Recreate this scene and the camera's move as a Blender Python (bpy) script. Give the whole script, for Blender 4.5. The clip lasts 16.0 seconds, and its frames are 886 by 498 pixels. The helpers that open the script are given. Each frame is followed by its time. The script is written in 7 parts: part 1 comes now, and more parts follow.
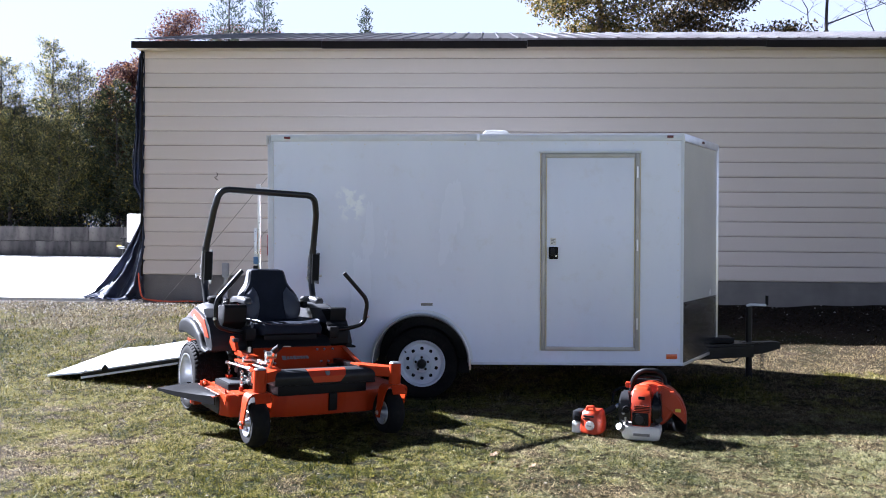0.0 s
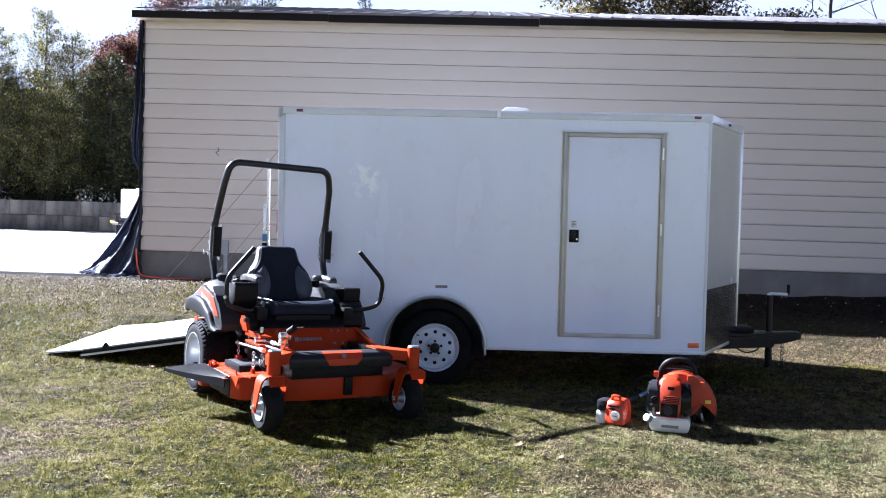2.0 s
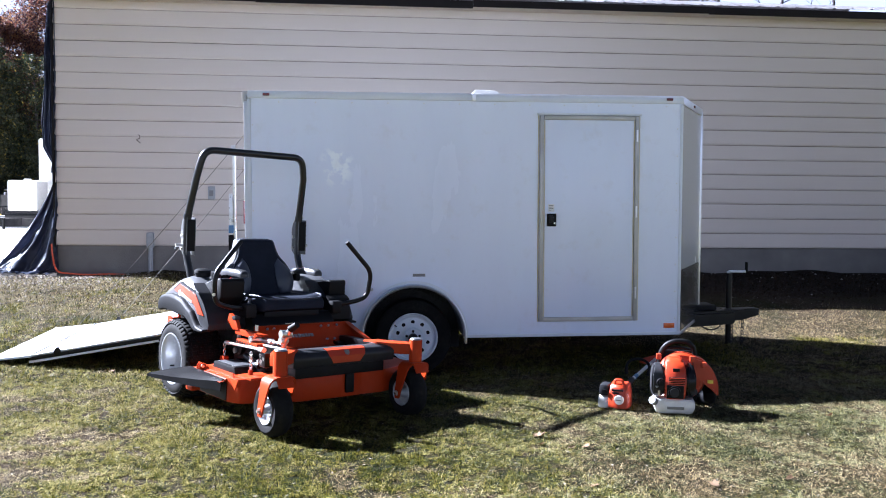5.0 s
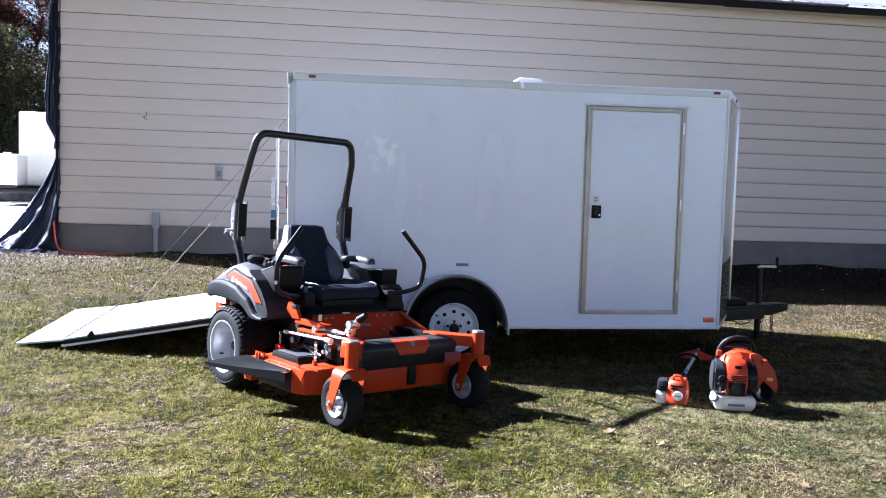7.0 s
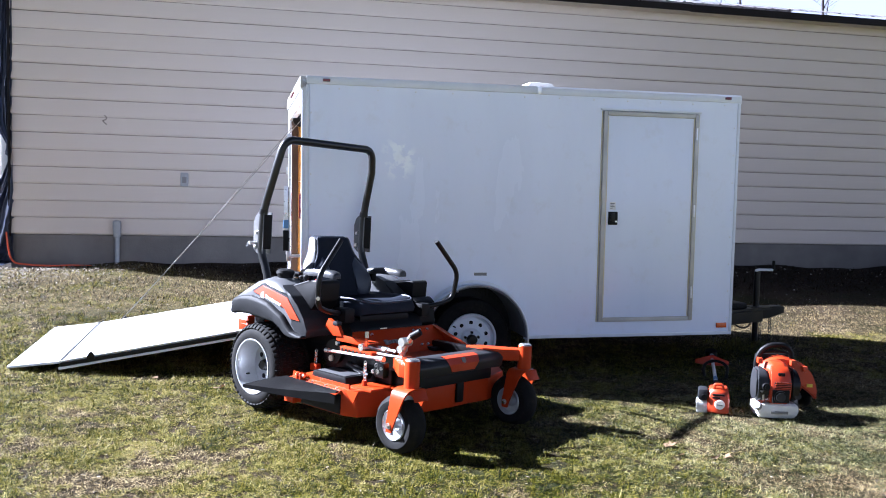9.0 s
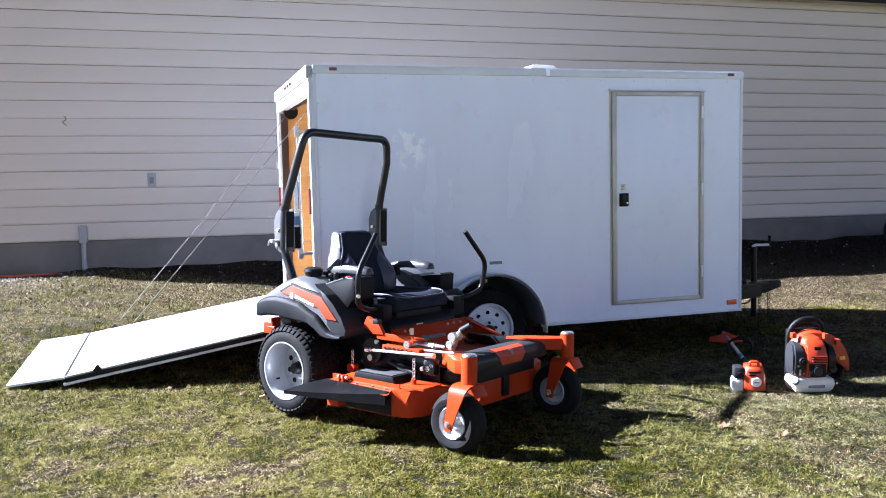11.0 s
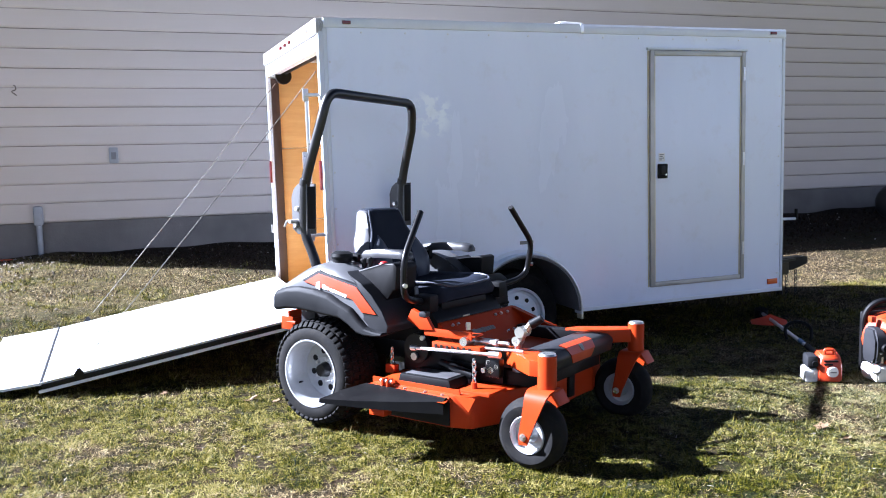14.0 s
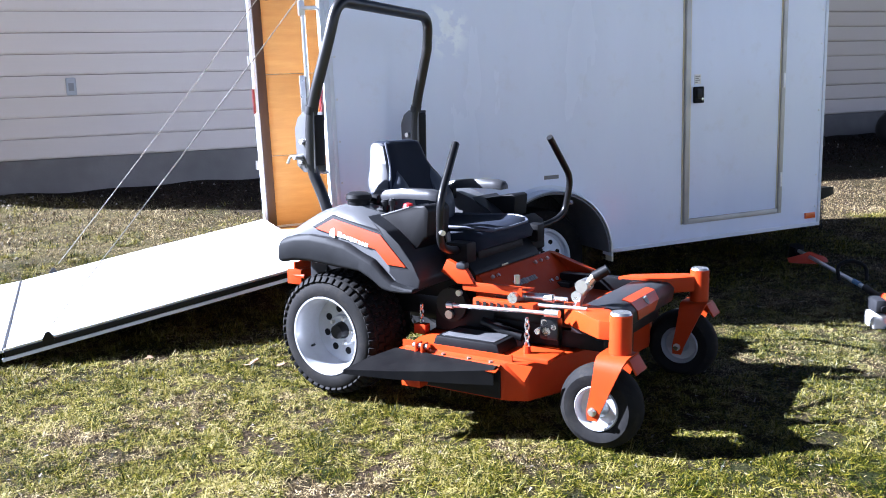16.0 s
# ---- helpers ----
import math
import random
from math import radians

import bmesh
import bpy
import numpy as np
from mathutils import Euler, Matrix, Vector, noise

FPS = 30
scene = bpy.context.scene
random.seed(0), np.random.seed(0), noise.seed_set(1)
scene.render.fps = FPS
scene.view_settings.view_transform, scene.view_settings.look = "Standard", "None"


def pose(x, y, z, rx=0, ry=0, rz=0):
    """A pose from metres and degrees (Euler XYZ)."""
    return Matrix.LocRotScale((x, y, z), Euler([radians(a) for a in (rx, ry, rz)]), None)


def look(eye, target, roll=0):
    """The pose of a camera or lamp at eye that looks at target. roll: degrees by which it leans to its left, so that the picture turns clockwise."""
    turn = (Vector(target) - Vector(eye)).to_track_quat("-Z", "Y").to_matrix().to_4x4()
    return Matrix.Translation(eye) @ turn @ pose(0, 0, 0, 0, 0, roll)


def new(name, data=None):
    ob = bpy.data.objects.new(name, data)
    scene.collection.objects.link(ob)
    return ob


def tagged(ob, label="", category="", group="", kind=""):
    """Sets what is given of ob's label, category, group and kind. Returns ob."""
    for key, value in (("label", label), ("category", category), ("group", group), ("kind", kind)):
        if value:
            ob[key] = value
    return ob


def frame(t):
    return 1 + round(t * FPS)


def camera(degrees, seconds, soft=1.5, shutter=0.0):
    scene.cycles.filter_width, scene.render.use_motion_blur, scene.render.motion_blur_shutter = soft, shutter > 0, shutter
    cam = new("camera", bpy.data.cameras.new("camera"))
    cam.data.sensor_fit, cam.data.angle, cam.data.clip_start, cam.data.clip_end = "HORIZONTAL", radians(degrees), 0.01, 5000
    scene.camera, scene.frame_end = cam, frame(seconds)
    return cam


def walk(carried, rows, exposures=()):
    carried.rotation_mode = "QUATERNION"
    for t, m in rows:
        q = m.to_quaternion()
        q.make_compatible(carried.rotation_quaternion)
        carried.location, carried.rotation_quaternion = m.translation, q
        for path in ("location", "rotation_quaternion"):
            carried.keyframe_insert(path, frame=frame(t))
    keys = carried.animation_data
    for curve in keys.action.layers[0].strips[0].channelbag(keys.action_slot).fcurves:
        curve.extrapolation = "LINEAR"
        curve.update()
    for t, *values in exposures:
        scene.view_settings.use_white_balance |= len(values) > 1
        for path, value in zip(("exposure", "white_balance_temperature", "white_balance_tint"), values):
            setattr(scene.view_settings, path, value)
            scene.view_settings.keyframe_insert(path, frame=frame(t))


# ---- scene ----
cam = camera(54.6, 16.0, 1.0)
METRES, EYE, TILT, LEAN, TURN = 5.155, 1.5, 0.0, 0.0, 7.0
PATH = [
    (0, (-0.006, -0.033, 1.454), (-0.104, 1.964, 1.411), 0.5),
    (0.5, (-0.063, -0.021, 1.459), (-0.114, 1.977, 1.393), 1.1),
    (1, (-0.107, 0.053, 1.443), (-0.158, 2.05, 1.348), 0.8),
    (1.5, (-0.162, 0.157, 1.438), (-0.217, 2.154, 1.362), 0.5),
    (2, (-0.236, 0.23, 1.42), (-0.313, 2.227, 1.338), 1.7),
    (2.5, (-0.335, 0.24, 1.44), (-0.341, 2.239, 1.374), 2.0),
    (3, (-0.546, 0.193, 1.436), (-0.487, 2.191, 1.356), 0.6),
    (3.5, (-0.665, 0.234, 1.447), (-0.596, 2.229, 1.327), 1.7),
    (4, (-0.734, 0.375, 1.424), (-0.645, 2.37, 1.315), 0.9),
    (6.5, (-1.436, 0.511, 1.441), (-1.164, 2.488, 1.3), 1.8),
    (7, (-1.585, 0.612, 1.457), (-1.335, 2.591, 1.305), 1.9),
    (7.5, (-1.811, 0.685, 1.449), (-1.49, 2.654, 1.307), 1.8),
    (8, (-2.054, 0.705, 1.475), (-1.673, 2.66, 1.299), 0.6),
    (8.5, (-2.188, 0.8, 1.475), (-1.779, 2.75, 1.308), 1.2),
    (9, (-2.311, 0.953, 1.478), (-1.885, 2.902, 1.336), 1.5),
    (11.5, (-2.927, 1.373, 1.466), (-2.337, 3.275, 1.288), -0.8),
    (12, (-2.973, 1.505, 1.469), (-2.382, 3.404, 1.258), 0.7),
    (12.5, (-3.073, 1.656, 1.474), (-2.391, 3.526, 1.272), 0.2),
    (13, (-3.17, 1.806, 1.452), (-2.45, 3.658, 1.225), -0.2),
    (13.5, (-3.176, 1.965, 1.436), (-2.484, 3.825, 1.187), -1.0),
    (14, (-3.161, 2.162, 1.43), (-2.483, 4.03, 1.209), -1.3),
    (14.5, (-3.158, 2.333, 1.427), (-2.477, 4.188, 1.119), 0.4),
    (15, (-3.223, 2.554, 1.419), (-2.454, 4.376, 1.118), -1.0),
    (15.5, (-3.264, 2.709, 1.397), (-2.467, 4.511, 1.053), -0.7),
    (16, (-3.225, 2.915, 1.388), (-2.483, 4.734, 1.011), -1.9),
]
walk(cam, [(t, look(eye, target, roll)) for t, eye, target, roll in PATH], exposures=[(0.0, 2.96, 5180.0, 18.0), (1.5, 3.06, 5120.0, 18.0), (8.0, 3.08, 5060.0, 18.0), (13.5, 3.06, 5060.0, 18.0), (16.0, 3.2, 5010.0, 18.0)])

# ---- light ----
SUN = Vector((-1.27, 0.65, 1.0)).normalized()
world = bpy.data.worlds.new("sky")
scene.world = world
world.use_nodes = True
wn = world.node_tree.nodes
sky = wn.new("ShaderNodeTexSky")
sky.sky_type = "NISHITA"
sky.sun_disc = False
sky.sun_elevation = math.asin(SUN.z)
sky.sun_rotation = math.atan2(SUN.x, SUN.y)
sky.air_density, sky.dust_density, sky.ozone_density = 1.0, 1.2, 1.0
wn["Background"].inputs["Strength"].default_value = 0.0048
world.node_tree.links.new(sky.outputs[0], wn["Background"].inputs["Color"])
# bright autumn haze round the whole horizon, thinning upwards
where, height = wn.new("ShaderNodeTexCoord"), wn.new("ShaderNodeSeparateXYZ")
thin, haze, both = wn.new("ShaderNodeMapRange"), wn.new("ShaderNodeBackground"), wn.new("ShaderNodeAddShader")
thin.interpolation_type = "SMOOTHSTEP"
for k, value in ((1, 0.27), (2, 0.34), (3, 0.117), (4, 0.0)):
    thin.inputs[k].default_value = value
haze.inputs["Color"].default_value = (0.96, 0.96, 1.035, 1)
for a, b in ((where.outputs["Generated"], height.inputs[0]), (height.outputs["Z"], thin.inputs[0]), (thin.outputs[0], haze.inputs["Strength"]), (wn["Background"].outputs[0], both.inputs[0]),
             (haze.outputs[0], both.inputs[1]), (both.outputs[0], wn["World Output"].inputs["Surface"])):
    world.node_tree.links.new(a, b)
sun = new("sun", bpy.data.lights.new("sun", "SUN"))
sun.data.energy, sun.data.angle, sun.data.color = 5.0, radians(0.6), (1.0, 0.94, 0.84)
sun.matrix_world = look(SUN * 60, (0, 0, 0))


# ---- materials ----


def node(nt, kind, **values):
    n = nt.nodes.new(kind)
    for key, value in values.items():
        n.inputs[key].default_value = value
    return n


def ramp_node(nt, fac, stops):
    n = nt.nodes.new("ShaderNodeValToRGB")
    els = n.color_ramp.elements
    while len(els) < len(stops):
        els.new(0.5)
    for e, (p, c) in zip(els, stops):
        e.position, e.color = p, (*c, 1)
    nt.links.new(fac, n.inputs[0])
    return n.outputs[0]


def noise_node(nt, vec, scale, detail=4, rough=0.55, stretch=None):
    n = node(nt, "ShaderNodeTexNoise", Scale=scale, Detail=detail, Roughness=rough)
    if stretch:
        m = nt.nodes.new("ShaderNodeMapping")
        m.inputs["Scale"].default_value = stretch
        nt.links.new(vec, m.inputs[0])
        vec = m.outputs[0]
    nt.links.new(vec, n.inputs["Vector"])
    return n.outputs[0]


def mix_node(nt, fac, a, b, mode="MIX"):
    n = nt.nodes.new("ShaderNodeMix")
    n.data_type, n.blend_type = "RGBA", mode
    for sock, v in ((n.inputs[0], fac), (n.inputs[6], a), (n.inputs[7], b)):
        if isinstance(v, (int, float)):
            sock.default_value = v
        elif isinstance(v, tuple):
            sock.default_value = (*v, 1)
        else:
            nt.links.new(v, sock)
    return n.outputs[2]


def math_node(nt, op, a, b=0.0):
    n = nt.nodes.new("ShaderNodeMath")
    n.operation = op
    for sock, v in ((n.inputs[0], a), (n.inputs[1], b)):
        if isinstance(v, (int, float)):
            sock.default_value = v
        else:
            nt.links.new(v, sock)
    return n.outputs[0]


def blank(name):
    m = bpy.data.materials.new(name)
    m.use_nodes = True
    nt = m.node_tree
    bsdf = nt.nodes["Principled BSDF"]
    tc = nt.nodes.new("ShaderNodeTexCoord")
    return m, nt, bsdf, tc.outputs["Object"]


def bump(nt, bsdf, height, strength, distance=0.01):
    b = node(nt, "ShaderNodeBump", Strength=strength, Distance=distance)
    nt.links.new(height, b.inputs["Height"])
    nt.links.new(b.outputs[0], bsdf.inputs["Normal"])


def surface(name, c1, c2=None, scale=6.0, fine=60.0, rough=0.5, metal=0.0, relief=0.1, depth=0.004, coat=0.0,
            vary=0.12, dirt=None, dirt_amount=0.0, stretch=None, per_object=0.0, spec=0.5):
    """A worn surface: a coarse and a fine noise in the colour, relief and gloss."""
    m, nt, bsdf, vec = blank(name)
    c2 = c2 or tuple(v * (1 - vary) for v in c1)
    big = noise_node(nt, vec, scale, 3, 0.6, stretch)
    small = noise_node(nt, vec, fine, 4, 0.6, stretch)
    col = mix_node(nt, ramp_node(nt, big, [(0.35, (0, 0, 0)), (0.65, (1, 1, 1))]), c1, c2)
    col = mix_node(nt, math_node(nt, "MULTIPLY", small, 0.35), col, tuple(v * 0.72 for v in c1))
    if per_object:
        info = nt.nodes.new("ShaderNodeObjectInfo")
        f = math_node(nt, "MULTIPLY", info.outputs["Random"], per_object)
        col = mix_node(nt, f, col, tuple(v * 0.5 for v in c2))
    if dirt:
        spots = ramp_node(nt, noise_node(nt, vec, scale * 2.3, 6, 0.7), [(0.52, (0, 0, 0)), (0.72, (1, 1, 1))])
        col = mix_node(nt, math_node(nt, "MULTIPLY", spots, dirt_amount), col, dirt)
    nt.links.new(col, bsdf.inputs["Base Color"])
    r = nt.nodes.new("ShaderNodeMapRange")
    r.inputs[3].default_value, r.inputs[4].default_value = max(rough - 0.09, 0.03), min(rough + 0.12, 1)
    nt.links.new(big, r.inputs[0])
    nt.links.new(r.outputs[0], bsdf.inputs["Roughness"])
    bsdf.inputs["Metallic"].default_value = metal
    bsdf.inputs["Coat Weight"].default_value = coat
    bsdf.inputs["Coat Roughness"].default_value = 0.08
    bsdf.inputs["Specular IOR Level"].default_value = spec
    if relief:
        bump(nt, bsdf, small, relief, depth)
    return m


def ground_material():
    m, nt, bsdf, vec = blank("lawn_soil")
    big = noise_node(nt, vec, 0.45, 5, 0.62)
    mid = noise_node(nt, vec, 3.0, 6, 0.7)
    fine = noise_node(nt, vec, 55, 5, 0.75)
    grit = noise_node(nt, vec, 210, 3, 0.7)
    straw = ramp_node(nt, fine, [(0.3, (0.008, 0.005, 0.003)), (0.5, (0.036, 0.024, 0.013)), (0.7, (0.12, 0.082, 0.048))])
    green = ramp_node(nt, fine, [(0.3, (0.004, 0.005, 0.001)), (0.52, (0.016, 0.019, 0.004)), (0.72, (0.06, 0.06, 0.018))])
    f = math_node(nt, "ADD", math_node(nt, "MULTIPLY", big, 0.9), math_node(nt, "MULTIPLY", mid, 0.6))
    turf = mix_node(nt, ramp_node(nt, f, [(0.62, (0, 0, 0)), (0.86, (1, 1, 1))]), green, straw)
    # drier ground beyond the ramp
    dry = ramp_node(nt, fine, [(0.3, (0.016, 0.013, 0.005)), (0.5, (0.085, 0.070, 0.026)), (0.7, (0.22, 0.185, 0.085))])
    # bare leaf litter towards the building, darkened for its shade, gravel by the slab
    sep = nt.nodes.new("ShaderNodeSeparateXYZ")
    nt.links.new(vec, sep.inputs[0])
    wob = math_node(nt, "MULTIPLY", math_node(nt, "SUBTRACT", mid, 0.5), 2.2)
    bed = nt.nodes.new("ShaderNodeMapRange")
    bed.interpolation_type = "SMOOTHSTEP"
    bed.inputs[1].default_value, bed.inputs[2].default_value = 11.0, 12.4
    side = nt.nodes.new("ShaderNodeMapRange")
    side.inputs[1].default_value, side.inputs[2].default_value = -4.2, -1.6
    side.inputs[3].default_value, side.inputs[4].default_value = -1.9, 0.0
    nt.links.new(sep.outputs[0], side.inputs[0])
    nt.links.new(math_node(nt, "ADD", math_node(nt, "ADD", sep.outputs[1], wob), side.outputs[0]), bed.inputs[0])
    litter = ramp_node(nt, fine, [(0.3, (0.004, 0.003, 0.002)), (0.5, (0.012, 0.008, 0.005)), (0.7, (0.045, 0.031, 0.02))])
    dx, dy = nt.nodes.new("ShaderNodeMapRange"), nt.nodes.new("ShaderNodeMapRange")
    dx.inputs[1].default_value, dx.inputs[2].default_value = -1.5, -3.2
    dy.inputs[1].default_value, dy.inputs[2].default_value = 9.8, 10.8
    nt.links.new(math_node(nt, "ADD", sep.outputs[0], wob), dx.inputs[0])
    nt.links.new(math_node(nt, "ADD", sep.outputs[1], wob), dy.inputs[0])
    turf = mix_node(nt, math_node(nt, "MULTIPLY", dx.outputs[0], dy.outputs[0]), turf, dry)
    # unseen ground behind the walk, added paler than the lawn to bounce light
    field = ramp_node(nt, fine, [(0.3, (0.036, 0.034, 0.013)), (0.5, (0.105, 0.098, 0.043)), (0.7, (0.20, 0.185, 0.095))])
    lean = ramp_node(nt, fine, [(0.3, (0.022, 0.026, 0.005)), (0.5, (0.075, 0.078, 0.018)), (0.7, (0.15, 0.145, 0.05))])
    bald = ramp_node(nt, fine, [(0.3, (0.05, 0.038, 0.024)), (0.5, (0.115, 0.09, 0.058)), (0.7, (0.21, 0.17, 0.11))])
    field = mix_node(nt, ramp_node(nt, f, [(0.66, (1, 1, 1)), (0.80, (0, 0, 0))]), field, lean)
    field = mix_node(nt, ramp_node(nt, mid, [(0.56, (0, 0, 0)), (0.70, (0.8, 0.8, 0.8))]), field, bald)
    fy = nt.nodes.new("ShaderNodeMapRange")
    fy.inputs[1].default_value, fy.inputs[2].default_value = 4.0, 3.0
    nt.links.new(math_node(nt, "ADD", sep.outputs[1], wob), fy.inputs[0])
    turf = mix_node(nt, fy.outputs[0], turf, field)
    # the same pale bounce ground to both sides of it
    before = nt.nodes.new("ShaderNodeMapRange")
    before.inputs[1].default_value, before.inputs[2].default_value = 7.8, 7.1
    nt.links.new(sep.outputs[1], before.inputs[0])
    for a, b in ((-4.6, -5.5), (3.9, 4.7)):
        fx = nt.nodes.new("ShaderNodeMapRange")
        fx.inputs[1].default_value, fx.inputs[2].default_value = a, b
        nt.links.new(math_node(nt, "ADD", sep.outputs[0], math_node(nt, "MULTIPLY", wob, 0.4)), fx.inputs[0])
        turf = mix_node(nt, math_node(nt, "MULTIPLY", fx.outputs[0], before.outputs[0]), turf, field)
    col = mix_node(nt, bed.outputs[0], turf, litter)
    col = mix_node(nt, ramp_node(nt, grit, [(0.64, (0, 0, 0)), (0.8, (0.3, 0.3, 0.3))]), col, (0.15, 0.12, 0.075))
    nt.links.new(col, bsdf.inputs["Base Color"])
    bsdf.inputs["Roughness"].default_value = 0.95
    bsdf.inputs["Specular IOR Level"].default_value = 0.1
    h = math_node(nt, "ADD", math_node(nt, "MULTIPLY", fine, 0.7), math_node(nt, "MULTIPLY", grit, 0.5))
    bump(nt, bsdf, h, 0.9, 0.03)
    return m


def blade_material(name, stops, rough=0.55, patch=0.0, through_light=0.3, spec=0.12):
    """Blades and leaves: each island has a shade of its own, with light passing through."""
    m, nt, bsdf, vec = blank(name)
    geo = nt.nodes.new("ShaderNodeNewGeometry")
    fac = geo.outputs["Random Per Island"]
    if patch:
        n1 = noise_node(nt, vec, 0.45, 5, 0.62)
        n2 = noise_node(nt, vec, 3.0, 5, 0.65)
        n3 = noise_node(nt, vec, 13.0, 3, 0.6)
        s = math_node(nt, "ADD", math_node(nt, "MULTIPLY", n1, 1.1), math_node(nt, "MULTIPLY", n2, 0.8))
        s = math_node(nt, "ADD", s, math_node(nt, "MULTIPLY", n3, 0.7))
        s = math_node(nt, "MULTIPLY", math_node(nt, "SUBTRACT", s, 1.3), patch)
        fac = math_node(nt, "ADD", fac, s)
    col = ramp_node(nt, fac, stops)
    nt.links.new(col, bsdf.inputs["Base Color"])
    bsdf.inputs["Roughness"].default_value = rough
    bsdf.inputs["Specular IOR Level"].default_value = spec
    tr = nt.nodes.new("ShaderNodeBsdfTranslucent")
    nt.links.new(col, tr.inputs[0])
    mx = nt.nodes.new("ShaderNodeMixShader")
    mx.inputs[0].default_value = through_light
    nt.links.new(bsdf.outputs[0], mx.inputs[1])
    nt.links.new(tr.outputs[0], mx.inputs[2])
    nt.links.new(mx.outputs[0], nt.nodes["Material Output"].inputs[0])
    return m


def trailer_skin():
    """White painted aluminium, faintly wavy, with a bright cloudy reflection painted on and dust along the bottom."""
    m, nt, bsdf, vec = blank("trailer_skin")
    big = noise_node(nt, vec, 1.1, 3, 0.5)
    streak = noise_node(nt, vec, 2.0, 5, 0.6, (1.0, 1.0, 0.22))
    col = mix_node(nt, ramp_node(nt, streak, [(0.35, (0, 0, 0)), (0.75, (1, 1, 1))]), (0.79, 0.835, 0.95), (0.74, 0.78, 0.895))
    # cloudy white patch: a bright reflection put into the colour
    mp = nt.nodes.new("ShaderNodeMapping")
    nt.links.new(vec, mp.inputs[0])
    g = nt.nodes.new("ShaderNodeTexGradient")
    g.gradient_type = "SPHERICAL"
    mp.inputs["Scale"].default_value = (5.8, 0.5, 5.0)
    mp.inputs["Location"].default_value = (-4.18, 0, -7.15)
    nt.links.new(mp.outputs[0], g.inputs[0])
    cloud = ramp_node(nt, noise_node(nt, vec, 8.0, 4, 0.55), [(0.485, (0, 0, 0)), (0.54, (1, 1, 1))])
    reflect_mark = math_node(nt, "MULTIPLY", ramp_node(nt, g.outputs[0], [(0.05, (0, 0, 0)), (0.45, (1, 1, 1))]), cloud)
    col = mix_node(nt, reflect_mark, col, (0.92, 0.96, 1.0))
    dust = ramp_node(nt, noise_node(nt, vec, 5, 6, 0.7), [(0.55, (0, 0, 0)), (0.8, (0.35, 0.35, 0.35))])
    col = mix_node(nt, dust, col, (0.6, 0.58, 0.55))
    nt.links.new(col, bsdf.inputs["Base Color"])
    r = nt.nodes.new("ShaderNodeMapRange")
    r.inputs[3].default_value, r.inputs[4].default_value = 0.16, 0.34
    nt.links.new(streak, r.inputs[0])
    nt.links.new(r.outputs[0], bsdf.inputs["Roughness"])
    bsdf.inputs["Coat Weight"].default_value = 0.4
    bsdf.inputs["Coat Roughness"].default_value = 0.1
    bump(nt, bsdf, big, 0.12, 0.02)
    return m


def tread_plate():
    m, nt, bsdf, vec = blank("tread_plate")
    w = nt.nodes.new("ShaderNodeTexWave")
    w.wave_type, w.bands_direction = "BANDS", "DIAGONAL"
    w.inputs["Scale"].default_value = 26
    nt.links.new(vec, w.inputs[0])
    ck = node(nt, "ShaderNodeTexChecker", Scale=48.0)
    nt.links.new(vec, ck.inputs[0])
    bsdf.inputs["Base Color"].default_value = (0.24, 0.24, 0.25, 1)
    bsdf.inputs["Metallic"].default_value = 0.95
    bsdf.inputs["Roughness"].default_value = 0.22
    bump(nt, bsdf, math_node(nt, "MULTIPLY", w.outputs[1], ck.outputs[1]), 0.9, 0.006)
    return m


def plywood():
    m, nt, bsdf, vec = blank("plywood")
    grain = noise_node(nt, vec, 3.0, 6, 0.65, (1.0, 1.0, 6.0))
    fine = noise_node(nt, vec, 40, 4, 0.6, (0.3, 1.0, 6.0))
    col = ramp_node(nt, grain, [(0.3, (0.46, 0.27, 0.085)), (0.55, (0.53, 0.325, 0.105)), (0.75, (0.60, 0.385, 0.14))])
    col = mix_node(nt, math_node(nt, "MULTIPLY", fine, 0.28), col, (0.36, 0.20, 0.07))
    nt.links.new(col, bsdf.inputs["Base Color"])
    bsdf.inputs["Roughness"].default_value = 0.6
    bump(nt, bsdf, fine, 0.1, 0.002)
    return m


def siding_paint():
    m, nt, bsdf, vec = blank("siding")
    grain = noise_node(nt, vec, 9, 5, 0.65, (0.12, 1, 5))
    patch = noise_node(nt, vec, 0.7, 3, 0.5)
    info = nt.nodes.new("ShaderNodeObjectInfo")
    col = mix_node(nt, grain, (0.58, 0.518, 0.460), (0.535, 0.476, 0.420))
    col = mix_node(nt, math_node(nt, "MULTIPLY", patch, 0.5), col, (0.525, 0.461, 0.410))
    col = mix_node(nt, math_node(nt, "MULTIPLY", info.outputs["Random"], 0.14), col, (0.40, 0.355, 0.30))
    spots = ramp_node(nt, noise_node(nt, vec, 5.5, 3, 0.5), [(0.755, (0, 0, 0)), (0.79, (1, 1, 1))])
    col = mix_node(nt, math_node(nt, "MULTIPLY", spots, 0.35), col, (0.26, 0.23, 0.2))
    nt.links.new(col, bsdf.inputs["Base Color"])
    bsdf.inputs["Roughness"].default_value = 0.72
    bump(nt, bsdf, grain, 0.22, 0.004)
    return m


